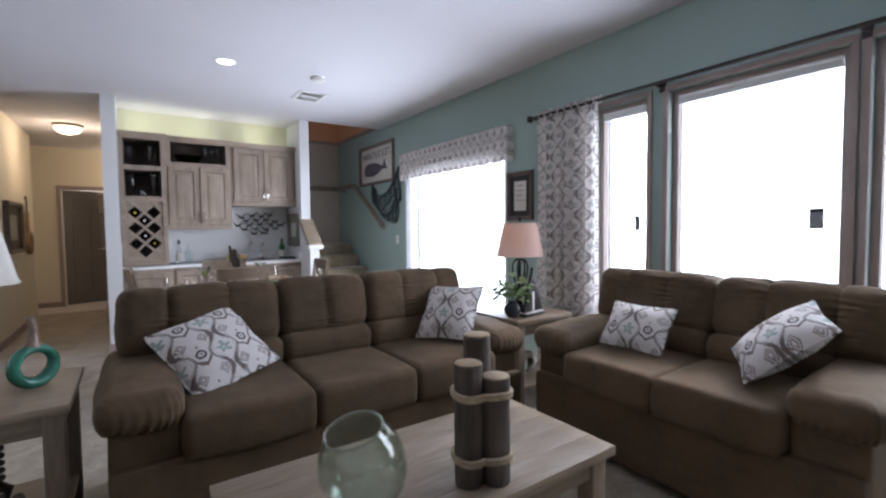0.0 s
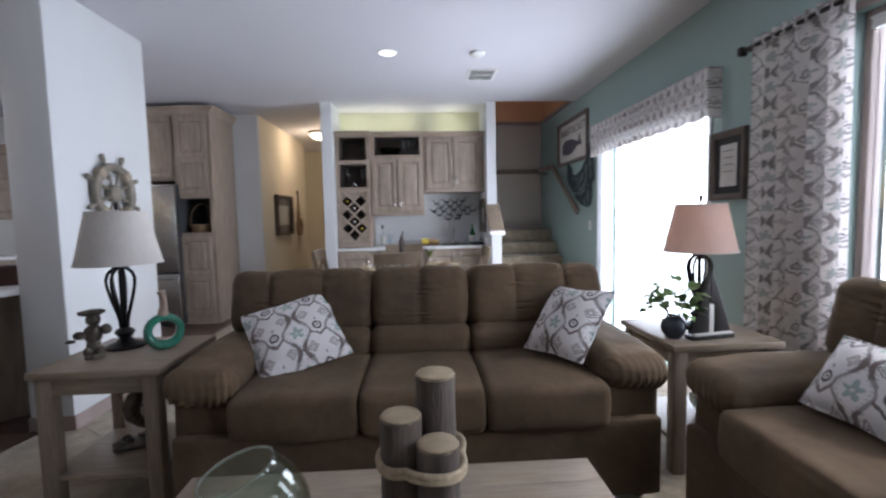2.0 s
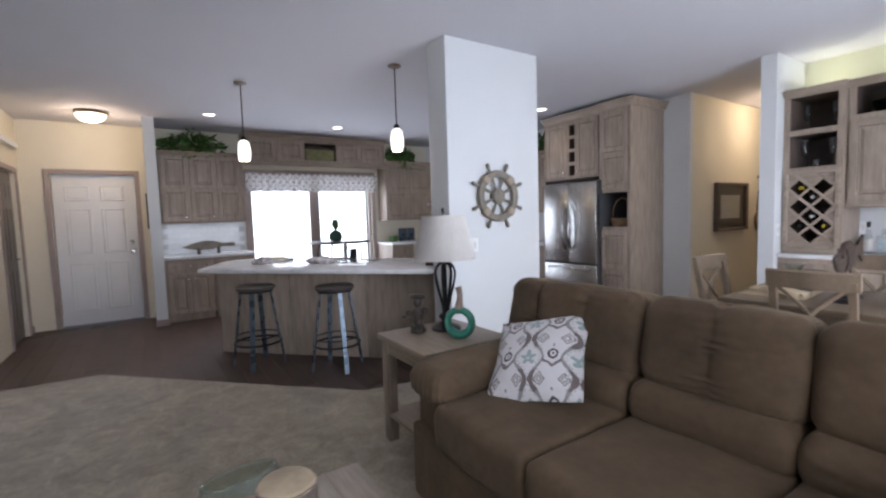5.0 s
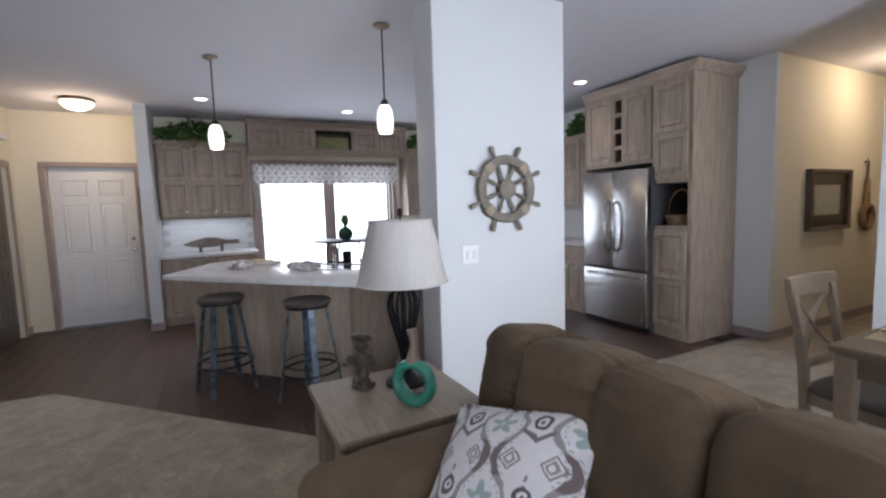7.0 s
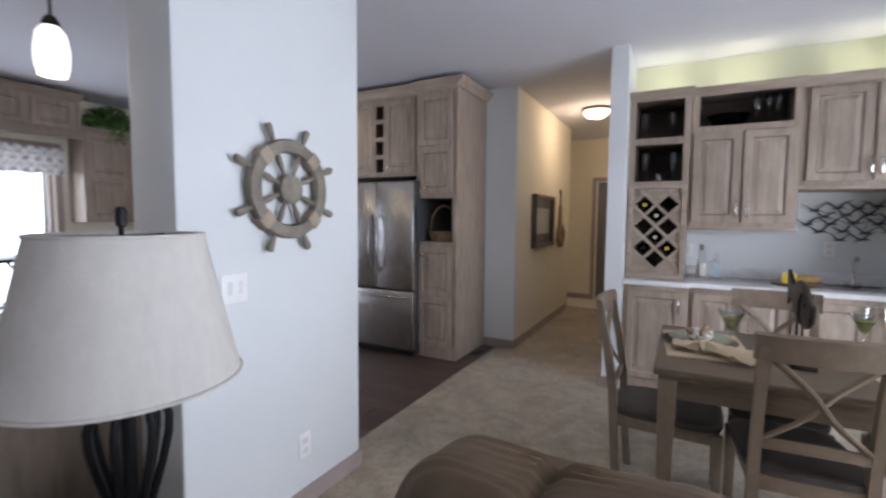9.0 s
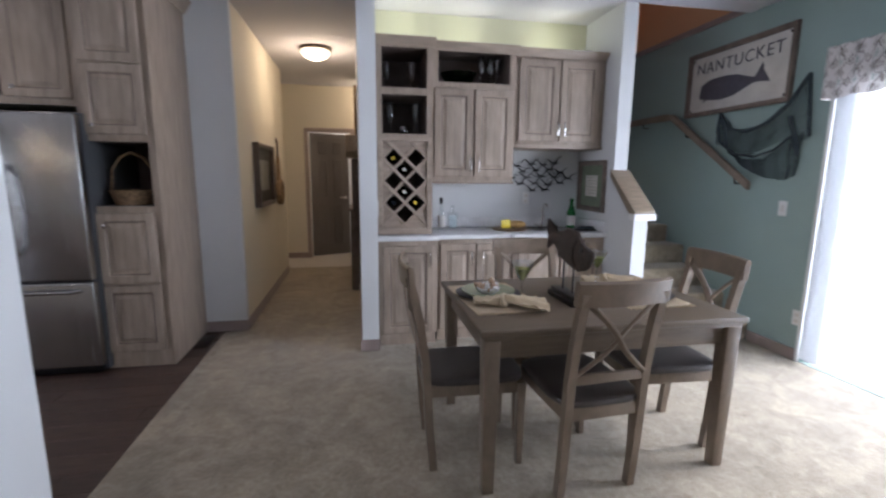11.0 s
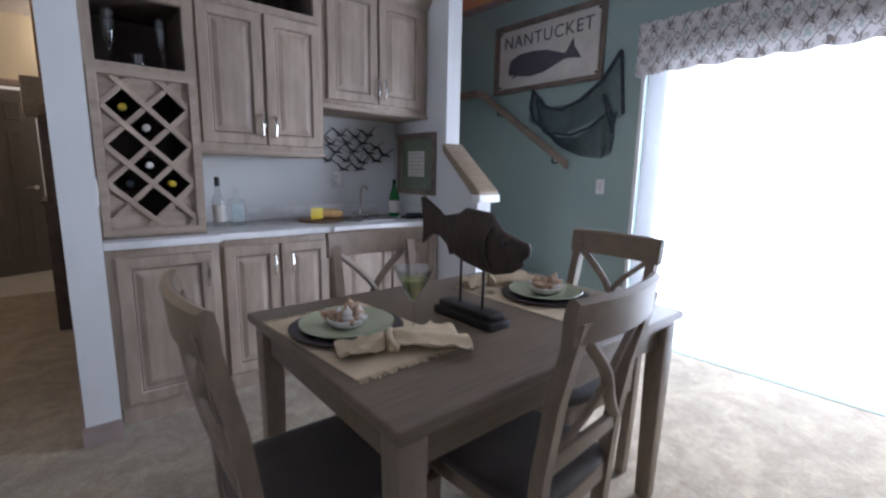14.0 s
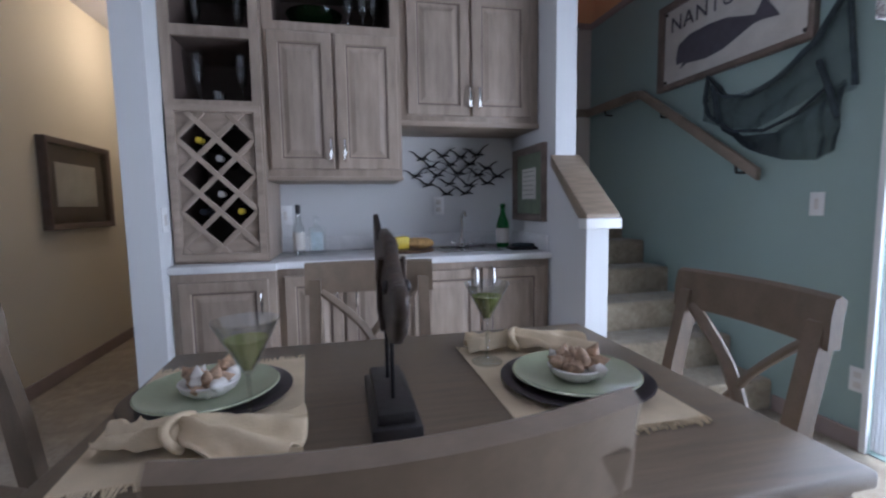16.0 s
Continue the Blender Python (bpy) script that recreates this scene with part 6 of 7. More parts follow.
for x, z, c in ((0.088, 0.56, M_LEMON), (0.176, 0.472, M_BOWL), (0.176, 0.296, M_BOWL), (0.088, 0.208, M_NAVY), (0.264, 0.208, M_LEMON)):
    bo = thing("wine_bottle", pose(1.004 + 0.044 + x, 6.985, 0.899 + 0.045 + z, -90), "dark wine bottle lying in the rack", "bottle", "bottles in the wine rack")
    part("glass", lathe([(0, 0.30), (0.036, 0.295), (0.037, 0.11), (0.016, 0.07), (0.0135, 0.012), (0.0, 0.012)], 18), M_DARKGLASS, bo)
    part("capsule", lathe([(0.0165, 0.05), (0.0165, 0.0), (0.012, -0.003), (0, -0.003)], 18), c, bo, "foil capsule")


def flute(x, y, z, h=0.2):
    g = thing("champagne_flute", pose(x, y, z) @ Matrix.Scale(1.18, 4), "clear champagne flute on the shelf", "glass", "glasses on the bar shelves")
    part("stem", lathe([(0, 0), (0.030, 0), (0.030, 0.002), (0.004, 0.008), (0.004, 0.075), (0, 0.075)], 20), M_GLASS, g, smooth=80)
    part("bowl", lathe([(0.004, 0.074), (0.018, 0.095), (0.024, 0.14), (0.023, h), (0.0215, h), (0.0225, 0.14), (0.016, 0.097), (0, 0.08)], 20), M_GLASS, g, smooth=80)


for dx in (0.10, 0.31):
    flute(1.02 + dx, 7.10, 1.695, 0.21)
    flute(1.00 + dx, 7.20, 2.040, 0.21)
single("glass_votive", lathe([(0, 0), (0.030, 0), (0.034, 0.02), (0.030, 0.06), (0.027, 0.06), (0.030, 0.022), (0.026, 0.006), (0, 0.005)], 20), M_GLASS, pose(1.225, 7.06, 1.695), "small clear glass votive holder", "glass", "glasses on the bar shelves", 80)

# middle and right wall units
mid = cabinet(pose(1.448, 7.02, 1.33), 0.692, 1.07, 0.427, [(0.018, 0.336, 0.035, 0.725, (0.30, 0.10)), (0.352, 0.672, 0.035, 0.725, (0.036, 0.10))], "pickled maple wall cabinet with open top shelf", niches=[(0.05, 0.645, 0.775, 1.035)], mouldings=[(1.01, 0.06, 0.045)], group="bar wall cabinets", name="wall_cabinet")
part("light_rail", bx(-0.004, -0.012, -0.022, 0.696, 0.40, -0.001, 0.003), M_CABH, mid)
rgt = cabinet(pose(2.144, 7.05, 1.635), 0.806, 0.765, 0.397, [(0.035, 0.385, 0.03, 0.685, (0.348, 0.10)), (0.401, 0.751, 0.03, 0.685, (0.037, 0.10))], "pickled maple double-door wall cabinet over the bar sink", mouldings=[(0.705, 0.06, 0.045)], group="bar wall cabinets", name="wall_cabinet")
part("light_rail", bx(-0.002, -0.012, -0.028, 0.808, 0.38, -0.001, 0.003), M_CABH, rgt)
gb = bmesh.new()
lathe([(0, 0), (0.05, 0), (0.115, 0.03), (0.15, 0.10), (0.145, 0.10), (0.11, 0.036), (0.045, 0.008), (0, 0.008)], 28, gb)
single("green_bowl", gb, M_BOTTLE, pose(1.70, 7.20, 2.109), "green glass bowl on the top bar shelf", "bowl", smooth=80)
for dx in (0.43, 0.51, 0.57):
    flute(1.448 + dx, 7.15, 2.109, 0.20)
# lit strips on top of the wall cabinets wash the wall above
G_COVE = glow("cove_strip", (1.0, 1.0, 0.72), 6.0)
for x0, x1, y, z in ((1.10, 1.40, 7.28, 2.402), (1.52, 2.08, 7.28, 2.402), (2.22, 2.85, 7.28, 2.402)):
    cv = thing("cove_light", pose(0, 0, z), "lit strip lamp on top of the bar cabinets", "lamp", "strip lamps above the bar")
    part("tray", bx(x0, y - 0.02, 0, x1, y + 0.02, 0.015, 0.003), M_PLASTIC, cv)
    part("tube", bx(x0 + 0.01, y - 0.008, 0.016, x1 - 0.01, y + 0.008, 0.030, 0.006), G_COVE, cv, "glowing tube")
for x0, x1 in ((1.14, 1.34), (1.66, 1.92), (2.40, 2.66)):
    lamp("AREA", "cove_glow", look(((x0 + x1) / 2, 7.26, 2.445), ((x0 + x1) / 2, 7.27, 3)), 1.5, (1.0, 1.0, 0.70), size=x1 - x0, size_y=0.05)
# thin panel that carries the cove light's yellow on the white wall
structure("wall_bar_cove", bx(1.0, YB - 0.006, 2.40, 2.955, YB - 0.001, H), M_LIME, "band of wall above the bar cabinets with the cove light's yellow in its colour", "wall")

# seagull sculpture
gl = thing("gull_sculpture", pose(2.56, YB - 0.002, 1.375), "black metal wall sculpture of a flock of gulls", "wall decoration")
rnd = random.Random(11)
ROWS = [(-0.24, 0.11), (-0.10, 0.13), (0.02, 0.125), (0.13, 0.14), (-0.18, 0.06), (-0.05, 0.075), (0.08, 0.08), (0.20, 0.05), (-0.28, 0.0), (-0.14, 0.005), (0.0, 0.02), (0.14, 0.01), (0.27, 0.0), (-0.20, -0.055), (-0.06, -0.05), (0.07, -0.06), (0.20, -0.045), (-0.08, -0.115), (0.05, -0.11)]
for gx, gz in ROWS:
    b = bmesh.new()
    s = rnd.uniform(0.85, 1.1)
    tl = rnd.uniform(-8, 8)
    lw = [(-0.085 * s, 0, 0.050 * s), (-0.055 * s, -0.006, 0.042 * s), (-0.025 * s, -0.012, 0.012 * s), (0, -0.015, 0.0), (0.022 * s, -0.012, 0.016 * s), (0.055 * s, -0.006, 0.046 * s), (0.090 * s, 0, 0.060 * s)]
    tube(lw, 0.007, 6, bm=b, radii=[0.002, 0.006, 0.009, 0.011, 0.009, 0.006, 0.002], flat=0.5)
    tube([(-0.035 * s, -0.013, -0.012 * s), (0.0, -0.015, 0.0), (0.03 * s, -0.014, 0.002), (0.05 * s, -0.013, -0.006 * s)], 0.008, 6, bm=b, radii=[0.004, 0.010, 0.008, 0.002], flat=0.6)
    part("gull", b, M_IRONGULL, gl, m=pose(gx, -0.005 - 0.01 * rnd.random(), gz - 0.02, 0, tl, 0))
part("wire", tube([(-0.28, -0.006, -0.01), (-0.12, -0.006, 0.03), (0.0, -0.006, -0.02), (0.14, -0.006, 0.03), (0.27, -0.006, -0.02)], 0.002, 6), M_IRONGULL, gl)
part("wire", tube([(-0.20, -0.006, 0.08), (-0.05, -0.006, 0.06), (0.06, -0.006, -0.08), (0.13, -0.006, 0.11)], 0.002, 6), M_IRONGULL, gl)
wall_plate(pose(2.43, YB, 1.165), "white outlet on the bar wall", 1, True)
wall_plate(pose(1.47, YB, 1.12), "white switch on the bar wall")
wall_plate(Matrix.Translation((1.0, 6.865, 1.12)) @ pose(0, 0, 0, 0, 0, 90), "white switch on the wall end by the bar")

bp = picture("bar_print", Matrix.Translation((2.954, 7.39, 1.065)) @ FE, 0.46, 0.45, "brown-framed print with green mat beside the bar sink", [(0.043, M_GREENMAT, "mat"), (0.13, M_PAPER, "sheet")], M_FRAMEL, 0.028)
for k in range(7):
    part("line", bx(0.155, -0.0146, 0.13 + 0.028 * k, 0.305, -0.0138, 0.134 + 0.028 * k), M_GREENMAT, bp)


def bottle(name, x, y, z, prof, material, label, cap=None, lab=None):
    b = thing(name, pose(x, y, z), label, "bottle", "bottles on the bar")
    part("glass", lathe(prof, 24), material, b, smooth=60)
    if cap:
        part("cap", lathe(cap[0], 18), cap[1], b)
    if lab:
        part("label", lathe(lab[0], 28), lab[1], b, "paper label")


WTZ = 0.898
bottle("liquor_bottle", 1.565, 7.20, WTZ, [(0, 0), (0.031, 0), (0.032, 0.01), (0.032, 0.15), (0.016, 0.19), (0.013, 0.25), (0, 0.25)], M_GLASS, "tall clear liquor bottle with pale label", ([(0, 0.285), (0.014, 0.285), (0.014, 0.235), (0.0135, 0.235)], M_FISHBASE), ([(0.0325, 0.03), (0.0325, 0.13)], M_PAPER))
dc = thing("square_decanter", pose(1.665, 7.21, WTZ), "square clear glass decanter with pale blue label", "bottle", "bottles on the bar")
part("glass", bx(-0.045, -0.03, 0, 0.045, 0.03, 0.16, 0.010), M_GLASS, dc, smooth=60)
part("neck", lathe([(0.016, 0.158), (0.014, 0.185), (0.018, 0.20), (0.014, 0.215), (0, 0.22)], 18), M_GLASS, dc, smooth=60)
part("label", bx(-0.032, -0.032, 0.025, 0.032, -0.0305, 0.13, 0), mk("pale_blue_label", (0.42, 0.50, 0.52), 0.2, 30, 0.7, 0), dc, "pale blue printed label")
bottle("green_bottle", 2.80, 7.24, WTZ, [(0, 0), (0.038, 0), (0.040, 0.012), (0.040, 0.14), (0.030, 0.175), (0.016, 0.215), (0.014, 0.26), (0, 0.26)], M_BOTTLE, "green glass bottle with white label", ([(0, 0.275), (0.016, 0.275), (0.016, 0.25), (0.0145, 0.25)], M_BOTTLE), ([(0.0405, 0.03), (0.0405, 0.12)], M_PAPER))
bd = thing("serving_board", pose(2.19, 7.20, WTZ), "round walnut board with cheese and bread", "board")
part("board", lathe([(0, 0), (0.15, 0), (0.155, 0.008), (0.15, 0.015), (0, 0.015)], 32), M_BOARD, bd)
single("cheese_wedge", prism([(-0.05, -0.03), (0.05, -0.045), (0.05, 0.045)], 0, 0.075, "z", 0.006), M_LEMON, pose(2.13, 7.19, WTZ + 0.0155, 0, 0, 20), "yellow wedge of cheese on the board", "cheese")
single("bread_loaf", soft((0, 0, 0.032), (0.095, 0.05, 0.033), 2.4, 8, wr=0.006), M_BREAD, pose(2.25, 7.20, WTZ + 0.0155, 0, 0, -6), "crusty loaf of bread on the board", "bread", smooth=80)
sk = thing("bar_sink", pose(2.55, 7.16, WTZ), "small stainless bar sink with gooseneck tap", "sink")
part("basin", hollow(0.36, 0.30, [(0, 0), (0, -0.006), (0.02, -0.008), (0.03, 0.0)]), M_STEEL, sk, m=pose(-0.18, -0.13, 0, -90) @ pose(0, 0, 0))
part("basin_floor", bx(-0.15, -0.10, 0.0005, 0.15, 0.14, 0.0015), M_STEEL, sk)
part("tap_base", lathe([(0, 0), (0.045, 0), (0.045, 0.008), (0.022, 0.018), (0.016, 0.05), (0, 0.05)], 20, at=(0.0, 0.15, 0.008)), M_CHROME, sk)
part("spout", tube([(0, 0.15, 0.05), (0, 0.15, 0.17), (0, 0.14, 0.205), (0, 0.11, 0.225), (0, 0.075, 0.22), (0, 0.06, 0.195)], 0.009, 10), M_CHROME, sk)
for sx in (-1, 1):
    part("tap_lever", tube([(sx * 0.03, 0.15, 0.02), (sx * 0.075, 0.145, 0.035)], 0.007, 8), M_CHROME, sk)
tr = thing("black_tray", pose(2.86, 7.06, WTZ), "black tray with dark cloth on the worktop", "tray")
part("tray", bx(-0.085, -0.055, 0, 0.085, 0.055, 0.016, 0.005), M_BLACK, tr)
part("cloth", soft((0, 0, 0.027), (0.075, 0.042, 0.012), 3, 6, wr=0.005), M_NET, tr)

# ---- kitchen and entry ----
WX = pose(0, 0, 0, 0, 0, 90)     # a unit on the west wall faces +x, its width runs along +y


def west(x, y, z=0.0):
    return Matrix.Translation((x, y, z)) @ WX


def double_panel(c, x0, x1, z0, z1, hd=None):
    """A cabinet door with two raised panels one above the other."""
    zm = z0 + (z1 - z0) * 0.5
    raised_door(x1 - x0, zm - z0 - 0.001, c, pose(x0, -0.001, z0), hd, False)
    raised_door(x1 - x0, z1 - zm - 0.001, c, pose(x0, -0.001, zm), None, False)


KG = "kitchen wall cabinets"
lc = cabinet(west(-4.60, 2.07, 1.36), 1.09, 1.02, 0.345, [], "pickled maple three-door wall cabinet by the kitchen window", name="wall_cabinet", mouldings=[(0.97, 0.05, 0.035)], group=KG)
for i in range(3):
    double_panel(lc, 0.025 + 0.35 * i, 0.355 + 0.35 * i, 0.03, 0.96, (0.28 if i != 2 else 0.05, 0.06))
over = cabinet(west(-4.60, 3.185, 2.27), 2.36, 0.45, 0.345, [], "pickled maple bridge cabinet above the kitchen window", name="bridge_cabinet", niches=[(0.93, 1.47, 0.06, 0.34)], mouldings=[(0.38, 0.07, 0.05), (-0.045, 0.045, 0.02)], group=KG)
for x0, x1 in ((0.06, 0.46), (0.50, 0.90), (1.50, 1.88), (1.92, 2.30)):
    raised_door(x1 - x0, 0.30, over, pose(x0, -0.001, 0.05), None)
part("sign_board", bx(0.96, 0.06, 0.065, 1.44, 0.075, 0.25, 0.003), mk("olive_board", (0.22, 0.22, 0.10), 0.2, 14, 0.7, 0.1), over, "olive board in the niche")
rc = cabinet(west(-4.60, 5.56, 1.30), 0.96, 1.08, 0.345, [], "pickled maple double wall cabinet beside the range hood", name="wall_cabinet", mouldings=[(1.03, 0.05, 0.035)], group=KG)
for i in range(2):
    double_panel(rc, 0.03 + 0.455 * i, 0.475 + 0.455 * i, 0.03, 1.02)
for i, (y, w) in enumerate(((2.055, 0.60), (2.66, 0.545), (5.50, 0.44))):
    cabinet(west(-4.33, y), w - 0.004, 0.86, 0.61, [(0.03, w / 2 - 0.008, 0.105, 0.66, (w / 2 - 0.06, 0.48)), (w / 2 + 0.008, w - 0.034, 0.105, 0.66, (0.05, 0.48)), (0.03, w - 0.034, 0.69, 0.83, (w / 2 - 0.03, 0.07))], "pickled maple kitchen base cabinet", "cabinet", "base_cabinet", toe=True, group="kitchen base cabinets", long_handle=False)
cw = thing("kitchen_worktop", I4, "white laminate kitchen worktop on both sides of the window", "worktop")
part("slab", bx(-4.948, 2.052, 0.862, -4.29, 3.206, 0.90, 0.004), M_COUNTER, cw)
part("slab", bx(-4.948, 5.494, 0.862, -4.29, 5.94, 0.90, 0.004), M_COUNTER, cw)
part("corner_slab", prism([(-4.948, 5.942), (-4.29, 5.942), (-4.29, 6.10), (-4.62, 6.46), (-4.948, 6.46)], 0.862, 0.90, "z", 0.003), M_COUNTER, cw)
part("rear_slab", prism([(-3.62, 7.446), (-3.62, 6.98), (-3.42, 6.80), (-1.90, 6.80), (-1.90, 7.446)], 0.862, 0.90, "z", 0.003), M_COUNTER, cw)
for i, (x, w) in enumerate(((-3.40, 0.75), (-2.645, 0.74))):
    cabinet(pose(x, 6.83, 0), w - 0.004, 0.86, 0.615, [(0.03, w / 2 - 0.008, 0.105, 0.66, (w / 2 - 0.06, 0.48)), (w / 2 + 0.008, w - 0.034, 0.105, 0.66, (0.05, 0.48)), (0.03, w - 0.034, 0.69, 0.83, (w / 2 - 0.03, 0.07))], "pickled maple kitchen base cabinet", "cabinet", "base_cabinet", toe=True, group="kitchen base cabinets", long_handle=False)
    u = cabinet(pose(x, 7.10, 1.36), w - 0.004, 0.95, 0.345, [], "pickled maple wall cabinet beside the refrigerator", name="wall_cabinet", mouldings=[(0.90, 0.05, 0.035)], group=KG)
    double_panel(u, 0.025, w / 2 - 0.006, 0.03, 0.89)
    double_panel(u, w / 2 + 0.006, w - 0.03, 0.03, 0.89)

# tile backsplash, tiles as separate pieces
bs = structure("backsplash", bx(XW + 0.001, 2.052, 0.902, XW + 0.006, 3.20, 1.36), M_GROUT, "white tile backsplash under the wall cabinet", "backsplash")
tile = mesh_of("tile", bx(0, 0, 0, 0.006, 0.148, 0.072, 0.002, seg=1), M_TILE, 0)
for r in range(6):
    for k in range(8):
        y = 2.055 + 0.151 * k + (0.0755 if r % 2 else 0)
        if y + 0.148 < 3.20:
            shared("tile", tile, pose(XW + 0.0055, y, 0.904 + 0.0755 * r), bs)
# bare area lamp added under the wall cabinet, without a fixture
lamp("AREA", "under_cabinet_light", Matrix.Translation((-4.72, 2.60, 1.352)), 2.2, (0.92, 0.97, 1.0), size=0.9, size_y=0.06).rotation_euler = (0, 0, radians(90))


def greens(m, w, d, seed, label):
    g = thing("trailing_greenery", m, label, "plant", "greenery on the cabinet tops")
    part("basket", lathe([(0, 0), (0.07, 0), (0.09, 0.06), (0.08, 0.06), (0, 0.05)], 16), M_BASKET, g)
    part("leaves", leaf_cloud(360, (0, 0, 0.11), (d, w, 0.23), 0.095, seed, 0.08), M_LEAF, g, "dark green leaves", smooth=0)
    part("light_leaves", leaf_cloud(110, (0.06, 0.04, 0.04), (d * 1.1, w * 1.25, 0.16), 0.075, seed + 1, 0.16), M_LEAFY, g, "yellow-green leaf tips", smooth=0)


greens(pose(-4.74, 2.52, 2.382), 0.40, 0.14, 21, "leafy green plant trailing over the wall cabinet")
greens(pose(-4.74, 5.95, 2.382), 0.26, 0.12, 22, "small leafy green plant on the wall cabinet")
greens(pose(-2.35, 7.25, 2.312), 0.12, 0.26, 23, "leafy green plant beside the tall cabinet")
valance("kitchen_valance", Matrix.Translation((-4.84, 3.24, 1.83)) @ Matrix(((0, 0, 1, 0), (1, 0, 0, 0), (0, 1, 0, 0), (0, 0, 0, 1))), 2.24, 0.30, "printed cotton valance gathered over the kitchen window", 0.08)

# wooden fish plaque on the worktop
fp = thing("fish_plaque", west(-4.62, 2.62, 0.90), "weathered wooden fish ornament on two feet", "ornament")
part("fish", prism([(-0.33, 0.115), (-0.20, 0.16), (-0.05, 0.20), (0.08, 0.19), (0.20, 0.15), (0.36, 0.155), (0.37, 0.10), (0.20, 0.10), (0.06, 0.065), (-0.10, 0.06), (-0.25, 0.085)], -0.015, 0.015, "y", 0.005), M_DRIFT, fp)
for x in (-0.12, 0.14):
    part("foot", bx(x - 0.02, -0.03, 0, x + 0.02, 0.03, 0.09, 0.004), M_FRAME, fp)

# high round table before the window, with a pineapple ornament
ws = thing("high_table", pose(-3.78, 4.32, 0), "high round table with a thin dark top and metal legs", "table")
part("tabletop", lathe([(0, 0.990), (0.47, 0.990), (0.48, 0.998), (0.48, 1.008), (0.47, 1.015), (0, 1.015)], 40), M_BLACK, ws)
for k in range(4):
    a = math.radians(50 + 90 * k)
    part("leg", tube([(0.36 * math.cos(a), 0.36 * math.sin(a), 0.0), (0.34 * math.cos(a), 0.34 * math.sin(a), 0.90), (0.28 * math.cos(a), 0.28 * math.sin(a), 0.990)], 0.014, 8), M_BLACK, ws)
pa = thing("pineapple_ornament", west(-3.80, 4.28, 1.0155) @ Matrix.Diagonal((1.62, 1.62, 1.18, 1)), "dark green ceramic pineapple ornament on the high table", "ornament")
part("fruit", lathe([(0, 0), (0.035, 0), (0.060, 0.03), (0.066, 0.07), (0.050, 0.12), (0.022, 0.145), (0, 0.15)], 20), M_PINE, pa)
crown = bmesh.new()
for k in range(14):
    a = k * 2.4
    r = 0.05 - 0.002 * k
    tube([(0, 0, 0.14), (r * 0.6 * math.cos(a), r * 0.6 * math.sin(a), 0.20 + 0.006 * k), (r * math.cos(a), r * math.sin(a), 0.225 + 0.007 * k)], 0.006, 5, bm=crown, radii=[0.008, 0.008, 0.002])
part("leafy_crown", crown, M_LEAF, pa)
sc = thing("soap_caddy", pose(-1.93, 3.80, 0.9025, 0, 0, 43), "black soap caddy behind the island sink", "caddy")
part("cup", bx(-0.035, -0.03, 0, 0.035, 0.03, 0.115, 0.006), M_BLACK, sc)
part("tray", bx(-0.20, -0.035, 0, -0.037, 0.035, 0.018, 0.005), M_BLACK, sc)
ks = thing("kitchen_sink", pose(-1.66, 3.66, 0.9025, 0, 0, 43), "stainless drop-in sink in the island worktop", "sink")
part("rim", moved(hollow(0.56, 0.34, [(0, 0), (0, -0.006), (0.022, -0.008), (0.034, 0.0)]), pose(-0.28, -0.17, 0, -90)), M_STEEL, ks)
part("bowl_floor", bx(-0.246, -0.136, 0.0005, 0.246, 0.136, 0.0015), M_STEEL, ks)
tp = thing("kitchen_tap", pose(-1.82, 3.66, 0.9025, 0, 0, 43), "chrome kitchen tap behind the island sink", "tap")
part("base", lathe([(0, 0), (0.032, 0), (0.032, 0.010), (0.022, 0.016), (0.020, 0.10), (0, 0.10)], 20), M_CHROME, tp)
part("spout", tube([(0, 0, 0.09), (0.01, -0.02, 0.15), (0.03, -0.06, 0.185), (0.06, -0.12, 0.19), (0.075, -0.15, 0.17)], 0.014, 10, radii=[0.018, 0.016, 0.014, 0.014, 0.016]), M_CHROME, tp)
part("lever", tube([(0, 0.01, 0.10), (0.02, 0.05, 0.155)], 0.008, 8), M_CHROME, tp)
for i, (x, y, w, h, c) in enumerate(((-4.80, 5.78, 0.13, 0.11, M_LEAF), (-4.86, 6.00, 0.16, 0.24, M_BLUE), (-4.86, 6.18, 0.16, 0.24, M_BLUE))):
    b = thing("canister" if i == 0 else "serving_tray", west(x, y, 0.90), "green canister on the worktop" if i == 0 else "blue-grey tray leaning on the kitchen wall", "canister" if i == 0 else "tray")
    part("body", bx(-w / 2, -0.02 if i else -0.05, 0, w / 2, 0.02 if i else 0.05, h, 0.008), c, b, m=I4)

# corner range and hood
DG = Matrix.Translation((-4.41, 6.91, 0)) @ pose(0, 0, 0, 0, 0, 45)
rg = thing("range", DG, "stainless range set across the kitchen corner", "range")
part("body", bx(-0.38, -0.30, 0, 0.38, 0.30, 0.90, 0.006), M_STEEL, rg)
part("oven_door", bx(-0.36, -0.335, 0.20, 0.36, -0.302, 0.76, 0.008), M_DARKGLASS, rg)
part("oven_handle", tube([(-0.32, -0.37, 0.72), (0.32, -0.37, 0.72)], 0.012, 8), M_STEEL, rg)
part("cooktop", bx(-0.38, -0.30, 0.901, 0.38, 0.24, 0.915, 0.003), M_DARKGLASS, rg)
back = part("backguard", bx(-0.38, 0.24, 0.901, 0.38, 0.30, 1.16, 0.008), M_STEEL, rg)
part("display", bx(-0.09, 0.234, 1.05, 0.09, 0.239, 1.12), M_DARKGLASS, back)
